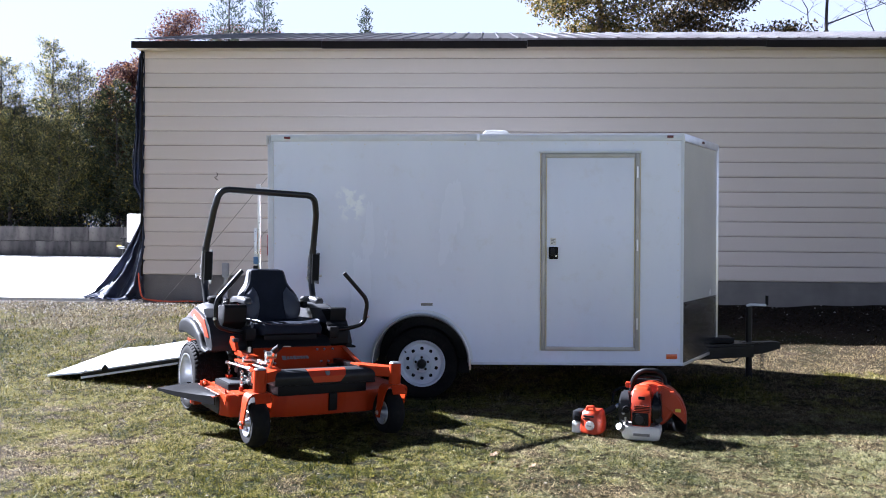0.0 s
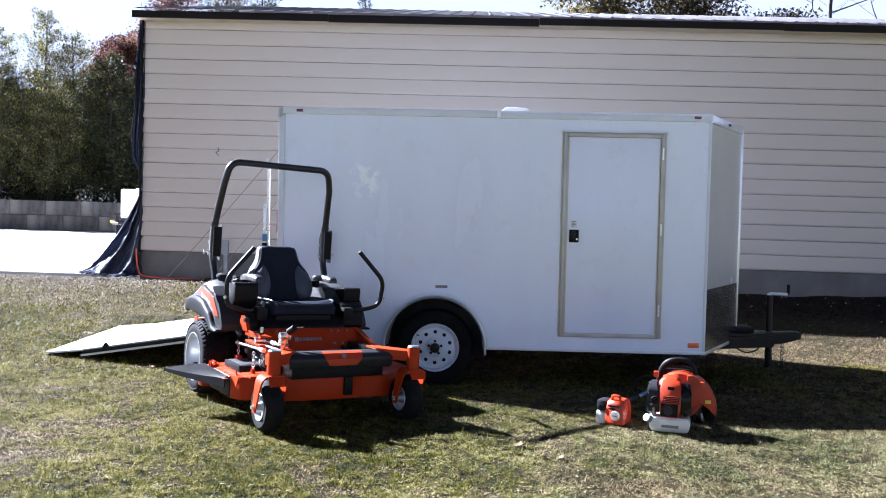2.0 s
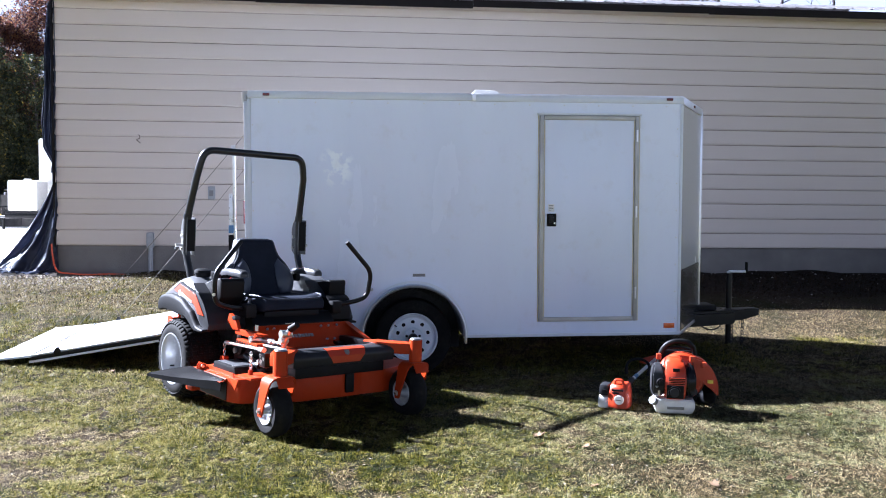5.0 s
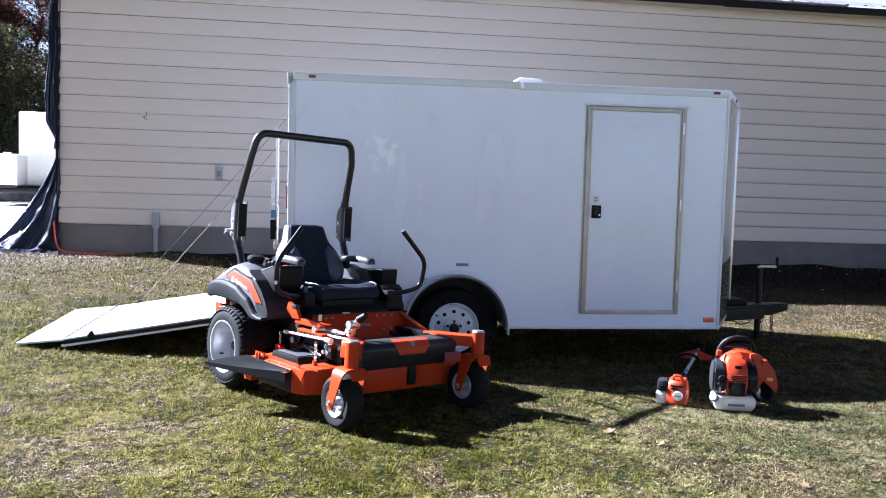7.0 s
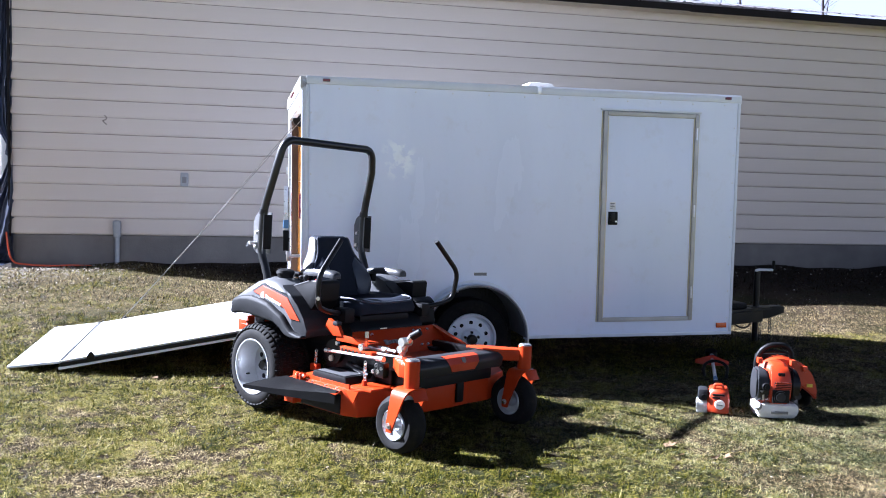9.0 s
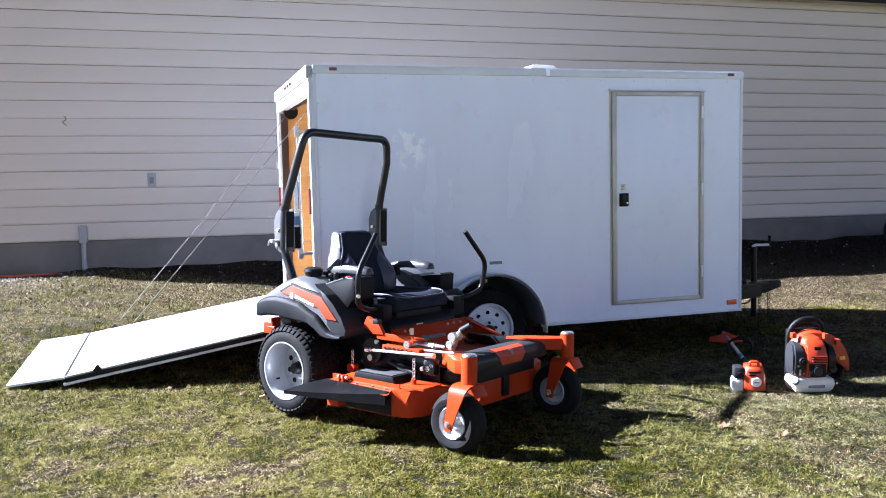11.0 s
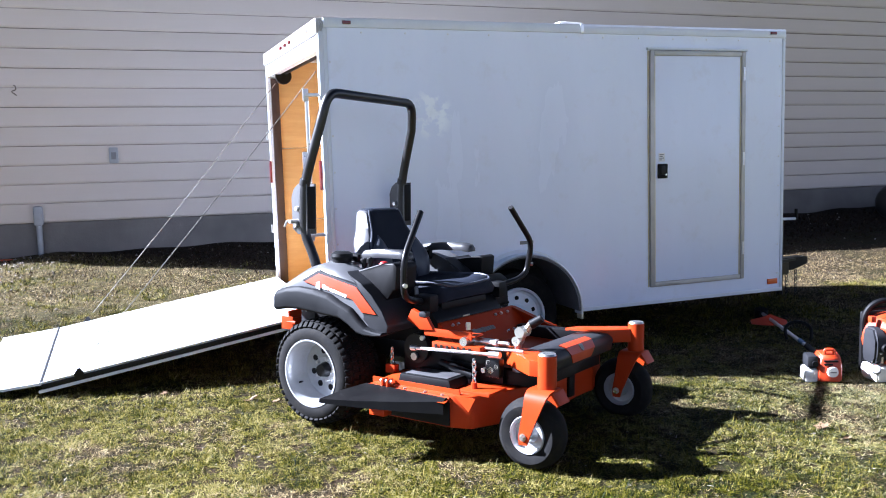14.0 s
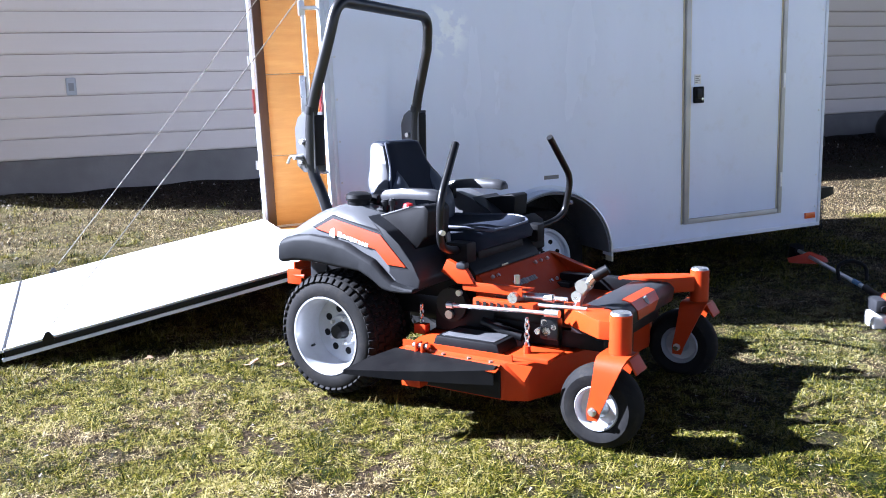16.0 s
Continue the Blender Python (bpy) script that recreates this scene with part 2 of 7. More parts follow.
ORANGE = surface("orange_paint", (0.38, 0.036, 0.003), (0.335, 0.031, 0.003), scale=5, fine=90, rough=0.4, relief=0.05, depth=0.002, coat=0.0,
                 dirt=(0.22, 0.055, 0.022), dirt_amount=0.25, spec=0.14)
ORANGE_PLASTIC = surface("orange_plastic", (0.42, 0.036, 0.004), scale=7, fine=100, rough=0.4, relief=0.05, depth=0.002)
BLACK = surface("black_plastic", (0.0035, 0.0035, 0.004), (0.006, 0.006, 0.007), scale=8, fine=140, rough=0.5, relief=0.08, depth=0.002, spec=0.15)
BLACK_STEEL = surface("black_steel", (0.0035, 0.0035, 0.004), (0.006, 0.006, 0.007), scale=6, fine=120, rough=0.32, relief=0.04, depth=0.002, spec=0.25)
ROLL_BLACK = surface("roll_bar_black", (0.006, 0.006, 0.007), (0.009, 0.009, 0.010), scale=6, fine=120, rough=0.36, relief=0.04, depth=0.002, spec=0.5)
DARK_GREY = surface("dark_grey_plastic", (0.016, 0.0165, 0.019), (0.023, 0.0235, 0.026), scale=6, fine=120, rough=0.45, relief=0.08, depth=0.002, spec=0.25)
LIGHT_GREY = surface("light_grey_plastic", (0.20, 0.20, 0.205), (0.165, 0.165, 0.17), scale=6, fine=110, rough=0.38, relief=0.05, depth=0.002)
LINER_GREY = surface("liner_grey_plastic", (0.20, 0.20, 0.205), (0.15, 0.15, 0.155), scale=5, fine=60, rough=0.6, relief=0.1, depth=0.002, spec=0.3)
JAMB_BROWN = surface("jamb_brown", (0.045, 0.022, 0.013), (0.032, 0.016, 0.010), scale=4, fine=50, rough=0.6, relief=0.1)
SEAT_GREY = surface("seat_side_grey", (0.088, 0.088, 0.094), (0.072, 0.072, 0.078), scale=9, fine=160, rough=0.5, relief=0.15, depth=0.002)
SIDE_GREY = surface("charcoal_cover_plastic", (0.020, 0.020, 0.022), (0.032, 0.032, 0.035), scale=7, fine=110, rough=0.35, relief=0.08, depth=0.002)
DULL_ALU = surface("dull_aluminium", (0.50, 0.485, 0.45), (0.42, 0.41, 0.38), scale=5, fine=80, rough=0.48, metal=0.6, relief=0.06, depth=0.002)
FLARE_GREY = surface("flare_grey_plastic", (0.008, 0.0085, 0.0095), (0.014, 0.0145, 0.016), scale=7, fine=130, rough=0.55, relief=0.12, depth=0.002, spec=0.08)
SHELL_GREY = surface("shell_grey_plastic", (0.085, 0.086, 0.09), (0.068, 0.069, 0.073), scale=5, fine=110, rough=0.3, relief=0.05, depth=0.002)
BELT_GREY = surface("belt_cover_grey", (0.085, 0.086, 0.09), (0.06, 0.061, 0.065), scale=12, fine=110, rough=0.3, relief=0.08, depth=0.002)
GRASSY_RUBBER = surface("tyre_rubber", (0.006, 0.006, 0.0065), (0.013, 0.0125, 0.012), scale=10, fine=80, rough=0.75, relief=0.25, depth=0.004,
                        dirt=(0.035, 0.030, 0.022), dirt_amount=0.35, spec=0.12)
DEFLECTOR = surface("deflector_rubber", (0.004, 0.004, 0.0045), (0.008, 0.008, 0.008), scale=7, fine=60, rough=0.45, relief=0.15, depth=0.004, spec=0.1)
VINYL = surface("seat_vinyl", (0.015, 0.018, 0.027), (0.020, 0.023, 0.034), scale=9, fine=160, rough=0.6, relief=0.2, depth=0.003, spec=0.06)
VINYL_GREY = surface("grey_seat_vinyl", (0.050, 0.055, 0.072), (0.06, 0.066, 0.084), scale=9, fine=160, rough=0.45, relief=0.2, depth=0.003)
WHEEL_SILVER = surface("silver_wheel_paint", (0.44, 0.45, 0.47), (0.37, 0.38, 0.40), scale=8, fine=90, rough=0.3, metal=0.35, relief=0.04,
                       dirt=(0.3, 0.26, 0.2), dirt_amount=0.25)
WHEEL_WHITE = surface("white_wheel_paint", (0.80, 0.84, 0.90), (0.73, 0.77, 0.83), scale=6, fine=80, rough=0.35, relief=0.04,
                      dirt=(0.45, 0.40, 0.33), dirt_amount=0.25)
CHROME = surface("zinc_steel", (0.72, 0.71, 0.68), (0.58, 0.57, 0.55), scale=14, fine=120, rough=0.28, metal=0.95, relief=0.06, depth=0.002)
ALU = surface("mill_aluminium", (0.80, 0.80, 0.81), (0.70, 0.70, 0.71), scale=7, fine=90, rough=0.34, metal=0.9, relief=0.05, depth=0.002)
WHITE_TRIM = surface("white_trim_paint", (0.76, 0.79, 0.84), (0.69, 0.72, 0.77), scale=3, fine=60, rough=0.32, relief=0.03, coat=0.2)
WHITE_PLASTIC = surface("white_plastic", (0.78, 0.77, 0.74), (0.70, 0.69, 0.66), scale=8, fine=80, rough=0.45, relief=0.04,
                        dirt=(0.5, 0.42, 0.3), dirt_amount=0.2)
YELLOWED = surface("yellowed_sealant", (0.62, 0.52, 0.28), (0.70, 0.66, 0.52), scale=6, fine=70, rough=0.5, relief=0.1)
SKIN = trailer_skin()
# side's white made darker and warmer: the nose's dull reflection as colour
NOSE_DIM_SKIN = surface("nose_dim_skin", (0.62, 0.605, 0.575), (0.56, 0.545, 0.52), scale=1.5, fine=50, rough=0.22, relief=0.05, depth=0.004, coat=0.3)
TREAD = tread_plate()
PLY = plywood()
RED_LENS = surface("red_lens", (0.13, 0.006, 0.010), (0.10, 0.005, 0.008), scale=30, fine=200, rough=0.15, relief=0.05, coat=0.5)
AMBER_LENS = surface("amber_lens", (0.75, 0.13, 0.02), (0.65, 0.10, 0.02), scale=30, fine=200, rough=0.18, relief=0.05, coat=0.5)
SIDING = siding_paint()
SHEATHING = surface("wall_sheathing", (0.19, 0.17, 0.145), (0.15, 0.135, 0.115), scale=2, fine=30, rough=0.9, relief=0.2)
CONCRETE = surface("foundation_concrete", (0.175, 0.162, 0.148), (0.115, 0.107, 0.10), scale=1.3, fine=38, rough=0.9, relief=0.4, depth=0.01,
                   dirt=(0.13, 0.12, 0.11), dirt_amount=0.5)
SLAB = surface("pale_concrete", (0.72, 0.69, 0.64), (0.64, 0.61, 0.56), scale=0.8, fine=30, rough=0.85, relief=0.25, depth=0.006,
               dirt=(0.5, 0.46, 0.4), dirt_amount=0.4)
BLOCK = surface("weathered_block", (0.21, 0.195, 0.18), (0.05, 0.048, 0.052), scale=1.3, fine=16, rough=0.95, relief=0.6, depth=0.03,
                dirt=(0.03, 0.028, 0.03), dirt_amount=0.9, per_object=0.5, stretch=(1, 1, 0.3))
ROOF_METAL = surface("roof_metal", (0.20, 0.19, 0.20), (0.26, 0.25, 0.26), scale=1.2, fine=40, rough=0.35, metal=0.6, relief=0.1)
FASCIA = surface("brown_fascia", (0.008, 0.006, 0.0065), (0.013, 0.010, 0.010), scale=2, fine=40, rough=0.5, relief=0.1, spec=0.12)
SOFFIT = surface("cream_trim", (0.52, 0.45, 0.36), (0.45, 0.39, 0.31), scale=3, fine=50, rough=0.6, relief=0.1)
TARP = surface("blue_black_tarp", (0.035, 0.045, 0.085), (0.02, 0.025, 0.05), scale=4, fine=60, rough=0.38, relief=0.35, depth=0.01)
CORD = surface("orange_cord", (0.70, 0.10, 0.03), scale=9, fine=80, rough=0.5)
CONDUIT = surface("grey_pvc", (0.27, 0.28, 0.29), (0.34, 0.35, 0.36), scale=5, fine=60, rough=0.55, relief=0.06)
ROPE = surface("pale_rope", (0.22, 0.205, 0.18), (0.17, 0.16, 0.14), scale=30, fine=200, rough=0.8, relief=0.3)
DRUM = surface("black_pipe_plastic", (0.004, 0.004, 0.0045), (0.007, 0.007, 0.008), scale=3, fine=40, rough=0.6, relief=0.15)
BLUE_SIDING = surface("blue_grey_siding", (0.33, 0.36, 0.42), (0.28, 0.31, 0.37), scale=3, fine=50, rough=0.65, relief=0.15, stretch=(0.2, 1, 3))
BARK = surface("bark", (0.11, 0.085, 0.065), (0.07, 0.055, 0.045), scale=2.5, fine=22, rough=0.95, relief=0.8, depth=0.03, stretch=(1, 1, 0.3))
PRINT_WHITE = surface("white_print", (0.80, 0.79, 0.77), scale=30, fine=200, rough=0.5, relief=0)
PRINT_GREY = surface("grey_print", (0.20, 0.195, 0.185), scale=30, fine=200, rough=0.5, relief=0)
YELLOW_TAG = surface("yellow_tag", (0.75, 0.55, 0.04), scale=30, fine=200, rough=0.45, relief=0)
BLUE_GRIP = surface("blue_tape", (0.12, 0.25, 0.45), scale=20, fine=150, rough=0.5)
RED_KNOB = surface("red_knob", (0.60, 0.02, 0.02), scale=30, fine=200, rough=0.35, relief=0.03)
GROUND = ground_material()
BLADES = blade_material("grass_blades", [(0.0, (0.005, 0.008, 0.001)), (0.3, (0.019, 0.028, 0.001)), (0.5, (0.072, 0.071, 0.003)),
                                         (0.72, (0.158, 0.134, 0.013)), (1.0, (0.30, 0.255, 0.10))], 0.5, 1.2, 0.25, 0.10)
GREY_BLADES = blade_material("grey_green_blades", [(0.0, (0.004, 0.006, 0.002)), (0.32, (0.028, 0.032, 0.010)), (0.55, (0.085, 0.088, 0.034)),
                                                   (0.76, (0.18, 0.172, 0.080)), (1.0, (0.38, 0.35, 0.20))], 0.5, 1.0, 0.2, 0.10)
THATCH = blade_material("straw_thatch", [(0.0, (0.008, 0.005, 0.002)), (0.38, (0.042, 0.028, 0.012)), (0.68, (0.150, 0.108, 0.048)), (1.0, (0.42, 0.345, 0.19))], 0.55, 0.7, 0.1, 0.10)
# litter brown taken darker to deepen the building's shade
SHADE_LITTER = blade_material("shaded_leaf_litter", [(0.0, (0.006, 0.004, 0.003)), (0.6, (0.022, 0.014, 0.009)), (0.95, (0.045, 0.031, 0.021)), (1.0, (0.11, 0.09, 0.06))], 0.8, 0.0, 0.1)
CEDAR = blade_material("cedar_leaves", [(0.0, (0.016, 0.022, 0.012)), (0.45, (0.060, 0.066, 0.028)), (0.75, (0.15, 0.142, 0.048)), (1.0, (0.30, 0.24, 0.06))], 0.5, 0.0, 0.45, 0.3)
DARK_CEDAR = blade_material("dark_cedar_leaves", [(0.0, (0.006, 0.010, 0.005)), (0.6, (0.024, 0.032, 0.015)), (0.92, (0.06, 0.062, 0.025)), (1.0, (0.30, 0.21, 0.03))], 0.5, 0.0, 0.3, 0.2)
RUSSET = blade_material("russet_leaves", [(0.0, (0.020, 0.011, 0.014)), (0.4, (0.058, 0.028, 0.028)), (0.75, (0.125, 0.052, 0.034)), (1.0, (0.21, 0.115, 0.045))], 0.6, 0.0, 0.4)
OAK = blade_material("oak_leaves", [(0.0, (0.02, 0.024, 0.008)), (0.4, (0.06, 0.058, 0.018)), (0.7, (0.14, 0.098, 0.024)), (1.0, (0.26, 0.18, 0.05))], 0.55, 0.0, 0.4)
DARK_OAK = blade_material("bronze_oak_leaves", [(0.0, (0.010, 0.010, 0.006)), (0.5, (0.034, 0.028, 0.013)), (0.85, (0.09, 0.060, 0.022)), (1.0, (0.20, 0.13, 0.04))], 0.55, 0.0, 0.35)
PINE = blade_material("pine_needles", [(0.0, (0.03, 0.045, 0.034)), (1.0, (0.085, 0.10, 0.07))], 0.6)
DUSK_BARK = surface("dusky_bark", (0.060, 0.046, 0.050), (0.035, 0.028, 0.030), scale=2.5, fine=22, rough=0.95, relief=0.8, depth=0.03, stretch=(1, 1, 0.3))
DRY_LEAF = surface("dry_leaf", (0.22, 0.125, 0.065), (0.28, 0.19, 0.115), scale=20, fine=90, rough=0.7, relief=0.3, per_object=0.5)
GRAVEL = blade_material("gravel_chips", [(0.0, (0.09, 0.078, 0.065)), (0.5, (0.22, 0.195, 0.165)), (1.0, (0.42, 0.38, 0.33))], 0.9)

# ---- mesh tools ----


def place(bm, verts, m):
    bmesh.ops.transform(bm, matrix=m, verts=verts)


def box(bm, lo, hi, bevel=0.0, m=None):
    """A box between two corners, its edges rounded by bevel."""
    r = bmesh.ops.create_cube(bm, size=1.0)
    vs = r["verts"]
    lo, hi = Vector(lo), Vector(hi)
    place(bm, vs, Matrix.LocRotScale((lo + hi) / 2, None, hi - lo))
    if bevel:
        es = list({e for v in vs for e in v.link_edges})
        out = bmesh.ops.bevel(bm, geom=es, offset=bevel, segments=2, profile=0.6, affect="EDGES")
        vs = list({v for f in out["faces"] for v in f.verts} | {v for v in vs if v.is_valid})
    if m:
        place(bm, vs, m)
    return bm


def rod(bm, a, b, r, r2=None, seg=14):
    a, b = Vector(a), Vector(b)
    d = b - a
    out = bmesh.ops.create_cone(bm, cap_ends=True, segments=seg, radius1=r, radius2=r if r2 is None else r2, depth=d.length)
    place(bm, out["verts"], Matrix.Translation((a + b) / 2) @ d.to_track_quat("Z", "Y").to_matrix().to_4x4())
    return bm


def rounded(pts, r, n=5):
    """A line with its corners rounded off."""
    pts = [Vector(p) for p in pts]
    out = [pts[0]]
    for a, b, c in zip(pts, pts[1:], pts[2:]):
        u, v = (a - b), (c - b)
        k = min(r, u.length * 0.48, v.length * 0.48)
        p, q = b + u.normalized() * k, b + v.normalized() * k
        for i in range(n + 1):
            s = i / n
            out.append(p * (1 - s) ** 2 + b * 2 * s * (1 - s) + q * s * s)
    return out + [pts[-1]]


def loft(bm, rings, cap=True):
    rows = [[bm.verts.new(p) for p in ring] for ring in rings]
    n = len(rows[0])
    for a, b in zip(rows, rows[1:]):
        for i in range(n):
            bm.faces.new((a[i], a[(i + 1) % n], b[(i + 1) % n], b[i]))
    if cap:
        bm.faces.new(rows[0][::-1])
        bm.faces.new(rows[-1])
    return bm


def tube(bm, pts, r, seg=10, r_end=None):
    pts = [Vector(p) for p in pts]
    rings, side = [], None
    for i, p in enumerate(pts):
        d = (pts[min(i + 1, len(pts) - 1)] - pts[max(i - 1, 0)]).normalized()
        if side is None:
            side = d.orthogonal().normalized()
        side = (side - d * side.dot(d)).normalized()
        up = d.cross(side)
        k = r if r_end is None else r + (r_end - r) * i / (len(pts) - 1)
        rings.append([p + (side * math.cos(t) + up * math.sin(t)) * k for t in (2 * math.pi * j / seg for j in range(seg))])
    return loft(bm, rings)


def prism(bm, outline, axis, a, b, bevel=0.0):
    """A flat outline of two coordinates, pulled from a to b along the axis."""
    def at(u, v, w):
        return {"x": (w, u, v), "y": (u, w, v), "z": (u, v, w)}[axis]
    before = set(bm.verts)
    loft(bm, [[at(u, v, a) for u, v in outline], [at(u, v, b) for u, v in outline]])
    if bevel:
        es = list({e for v in bm.verts if v not in before for e in v.link_edges})
        bmesh.ops.bevel(bm, geom=es, offset=bevel, segments=2, profile=0.6, affect="EDGES", clamp_overlap=True)
    return bm


def lathe(bm, profile, centre, axis="y", seg=32, closed=False, dish=False):
    """A profile of (radius, along) turned round an axis through centre."""
    c = Vector(centre)
    def at(r, h, t):
        u, v = r * math.cos(t), r * math.sin(t)
        return c + Vector({"x": (h, u, v), "y": (u, h, v), "z": (u, v, h)}[axis])
    rows = [[bm.verts.new(at(r, h, 2 * math.pi * j / seg)) for j in range(seg)] for r, h in profile]
    pairs = list(zip(rows, rows[1:])) + ([(rows[-1], rows[0])] if closed else [])
    for a, b in pairs:
        for i in range(seg):
            bm.faces.new((a[i], a[(i + 1) % seg], b[(i + 1) % seg], b[i]))
    if not closed:
        for row in rows[-1:] if dish else (rows[0], rows[-1]):
            bm.faces.new(row)
    return bm


def mesh_of(name, bm, mat, angle=35):
    bmesh.ops.recalc_face_normals(bm, faces=bm.faces)
    me = bpy.data.meshes.new(name)
    bm.to_mesh(me)
    bm.free()
    me.materials.append(mat)
    me.polygons.foreach_set("use_smooth", [True] * len(me.polygons))
    me.set_sharp_from_angle(angle=radians(angle))
    return me


def part(name, bm, mat, parent=None, label="", angle=35):
    ob = new(name, mesh_of(name, bm, mat, angle))
    ob.parent = parent
    return tagged(ob, label)


def thing(name, m, label, category, group="", kind=""):
    ob = new(name)
    ob.empty_display_size = 0.1
    ob.matrix_basis = m
    return tagged(ob, label, category, group, kind)


def B():
    return bmesh.new()


def arrays(name, verts, faces, mat, parent=None, smooth=False):
    """A big mesh from arrays: verts (n, 3), faces (m, 3 or 4)."""
    me = bpy.data.meshes.new(name)
    verts, faces = np.asarray(verts, np.float32), np.asarray(faces, np.int32)
    k = faces.shape[1]
    me.vertices.add(len(verts))
    me.vertices.foreach_set("co", verts.ravel())
    me.loops.add(faces.size)
    me.loops.foreach_set("vertex_index", faces.ravel())
    me.polygons.add(len(faces))
    me.polygons.foreach_set("loop_start", np.arange(0, faces.size, k, dtype=np.int32))
    me.update(calc_edges=True)
    me.validate()
    if smooth:
        me.polygons.foreach_set("use_smooth", [True] * len(me.polygons))
    me.materials.append(mat)
    ob = new(name, me)
    ob.parent = parent
    return ob

# ---- ground ----
WALL_Y, WALL_L, WALL_R = 13.83, -5.62, 9.60


def smooth_step(a, b, v):
    t = np.clip((v - a) / (b - a), 0, 1)
    return t * t * (3 - 2 * t)


def ground_height(x, y):
    """Height of the lawn: flat in front, a dip under the trailer, a rise to the building, a bank behind the block wall."""
    x, y = np.asarray(x, float), np.asarray(y, float)
    z = 0.25 * smooth_step(8.6, 13.6, y)
    z = z - 0.10 * np.exp(-(((x + 0.6) / 1.3) ** 2 + ((y - 8.3) / 1.1) ** 2))
    z = z + 0.055 * np.exp(-(((x + 4.25) / 0.75) ** 2 + ((y - 8.9) / 1.3) ** 2))
    z = z + (0.055 + 0.02 * np.sin(2.3 * x) + 0.012 * np.sin(6.1 * x + 1)) * smooth_step(12.3, 13.7, y) * smooth_step(-4.9, -3.9, x)
    z = z + 0.012 * np.sin(1.7 * x + 0.6 * y) * np.cos(1.3 * y - 0.4 * x) + 0.006 * np.sin(5.1 * x + 1.0) * np.sin(4.3 * y)
    z = z - 0.05 * smooth_step(13.5, 13.9, y) * smooth_step(-5.0, -6.0, x)
    z = z + 1.18 * smooth_step(35.55, 35.95, y) * smooth_step(9.0, 4.0, x)
    z = z + 2.2 * smooth_step(30.0, 70.0, y) * smooth_step(6.0, 24.0, x)
    return z


def build_ground():
    def axis(lo, hi, step, far):
        inner = np.arange(lo, hi + step / 2, step)
        out = np.array([1.0, 3, 7, 15, 30, 60, 130, 300, 700, far])
        return np.concatenate([lo - out[::-1], inner, hi + out])
    xs, ys = axis(-12, 10, 0.14, 1500), np.concatenate([[-1500, -700, -300, -130, -60, -30, -15, -8, -4], np.arange(-2, 14.2, 0.14),
                                                       np.arange(14.4, 35, 0.8), np.arange(35, 36.4, 0.1), np.arange(37, 80, 2.5), [100, 150, 300, 700, 1500]])
    gx, gy = np.meshgrid(xs, ys)
    gz = ground_height(gx, gy)
    n, m = gx.shape
    idx = np.arange(n * m).reshape(n, m)
    faces = np.stack([idx[:-1, :-1], idx[:-1, 1:], idx[1:, 1:], idx[1:, :-1]], -1).reshape(-1, 4)
    ob = arrays("ground", np.stack([gx, gy, gz], -1).reshape(-1, 3), faces, GROUND, smooth=True)
    tagged(ob, "patchy autumn lawn of green and straw coloured turf", "ground", kind="structure")


build_ground()


def gz(x, y):
    return float(ground_height(x, y))


def build_slab():
    bm = B()
    outline = [(-34, 13.95), (-6.2, 13.95), (-6.0, 14.6), (-5.75, 16.5), (-5.75, 34.6), (-34, 34.6)]
    prism(bm, outline, "z", 0.10, 0.275)
    tagged(part("concrete_slab", bm, SLAB), "pale sunlit concrete yard beside the building", "pavement", kind="structure")


build_slab()


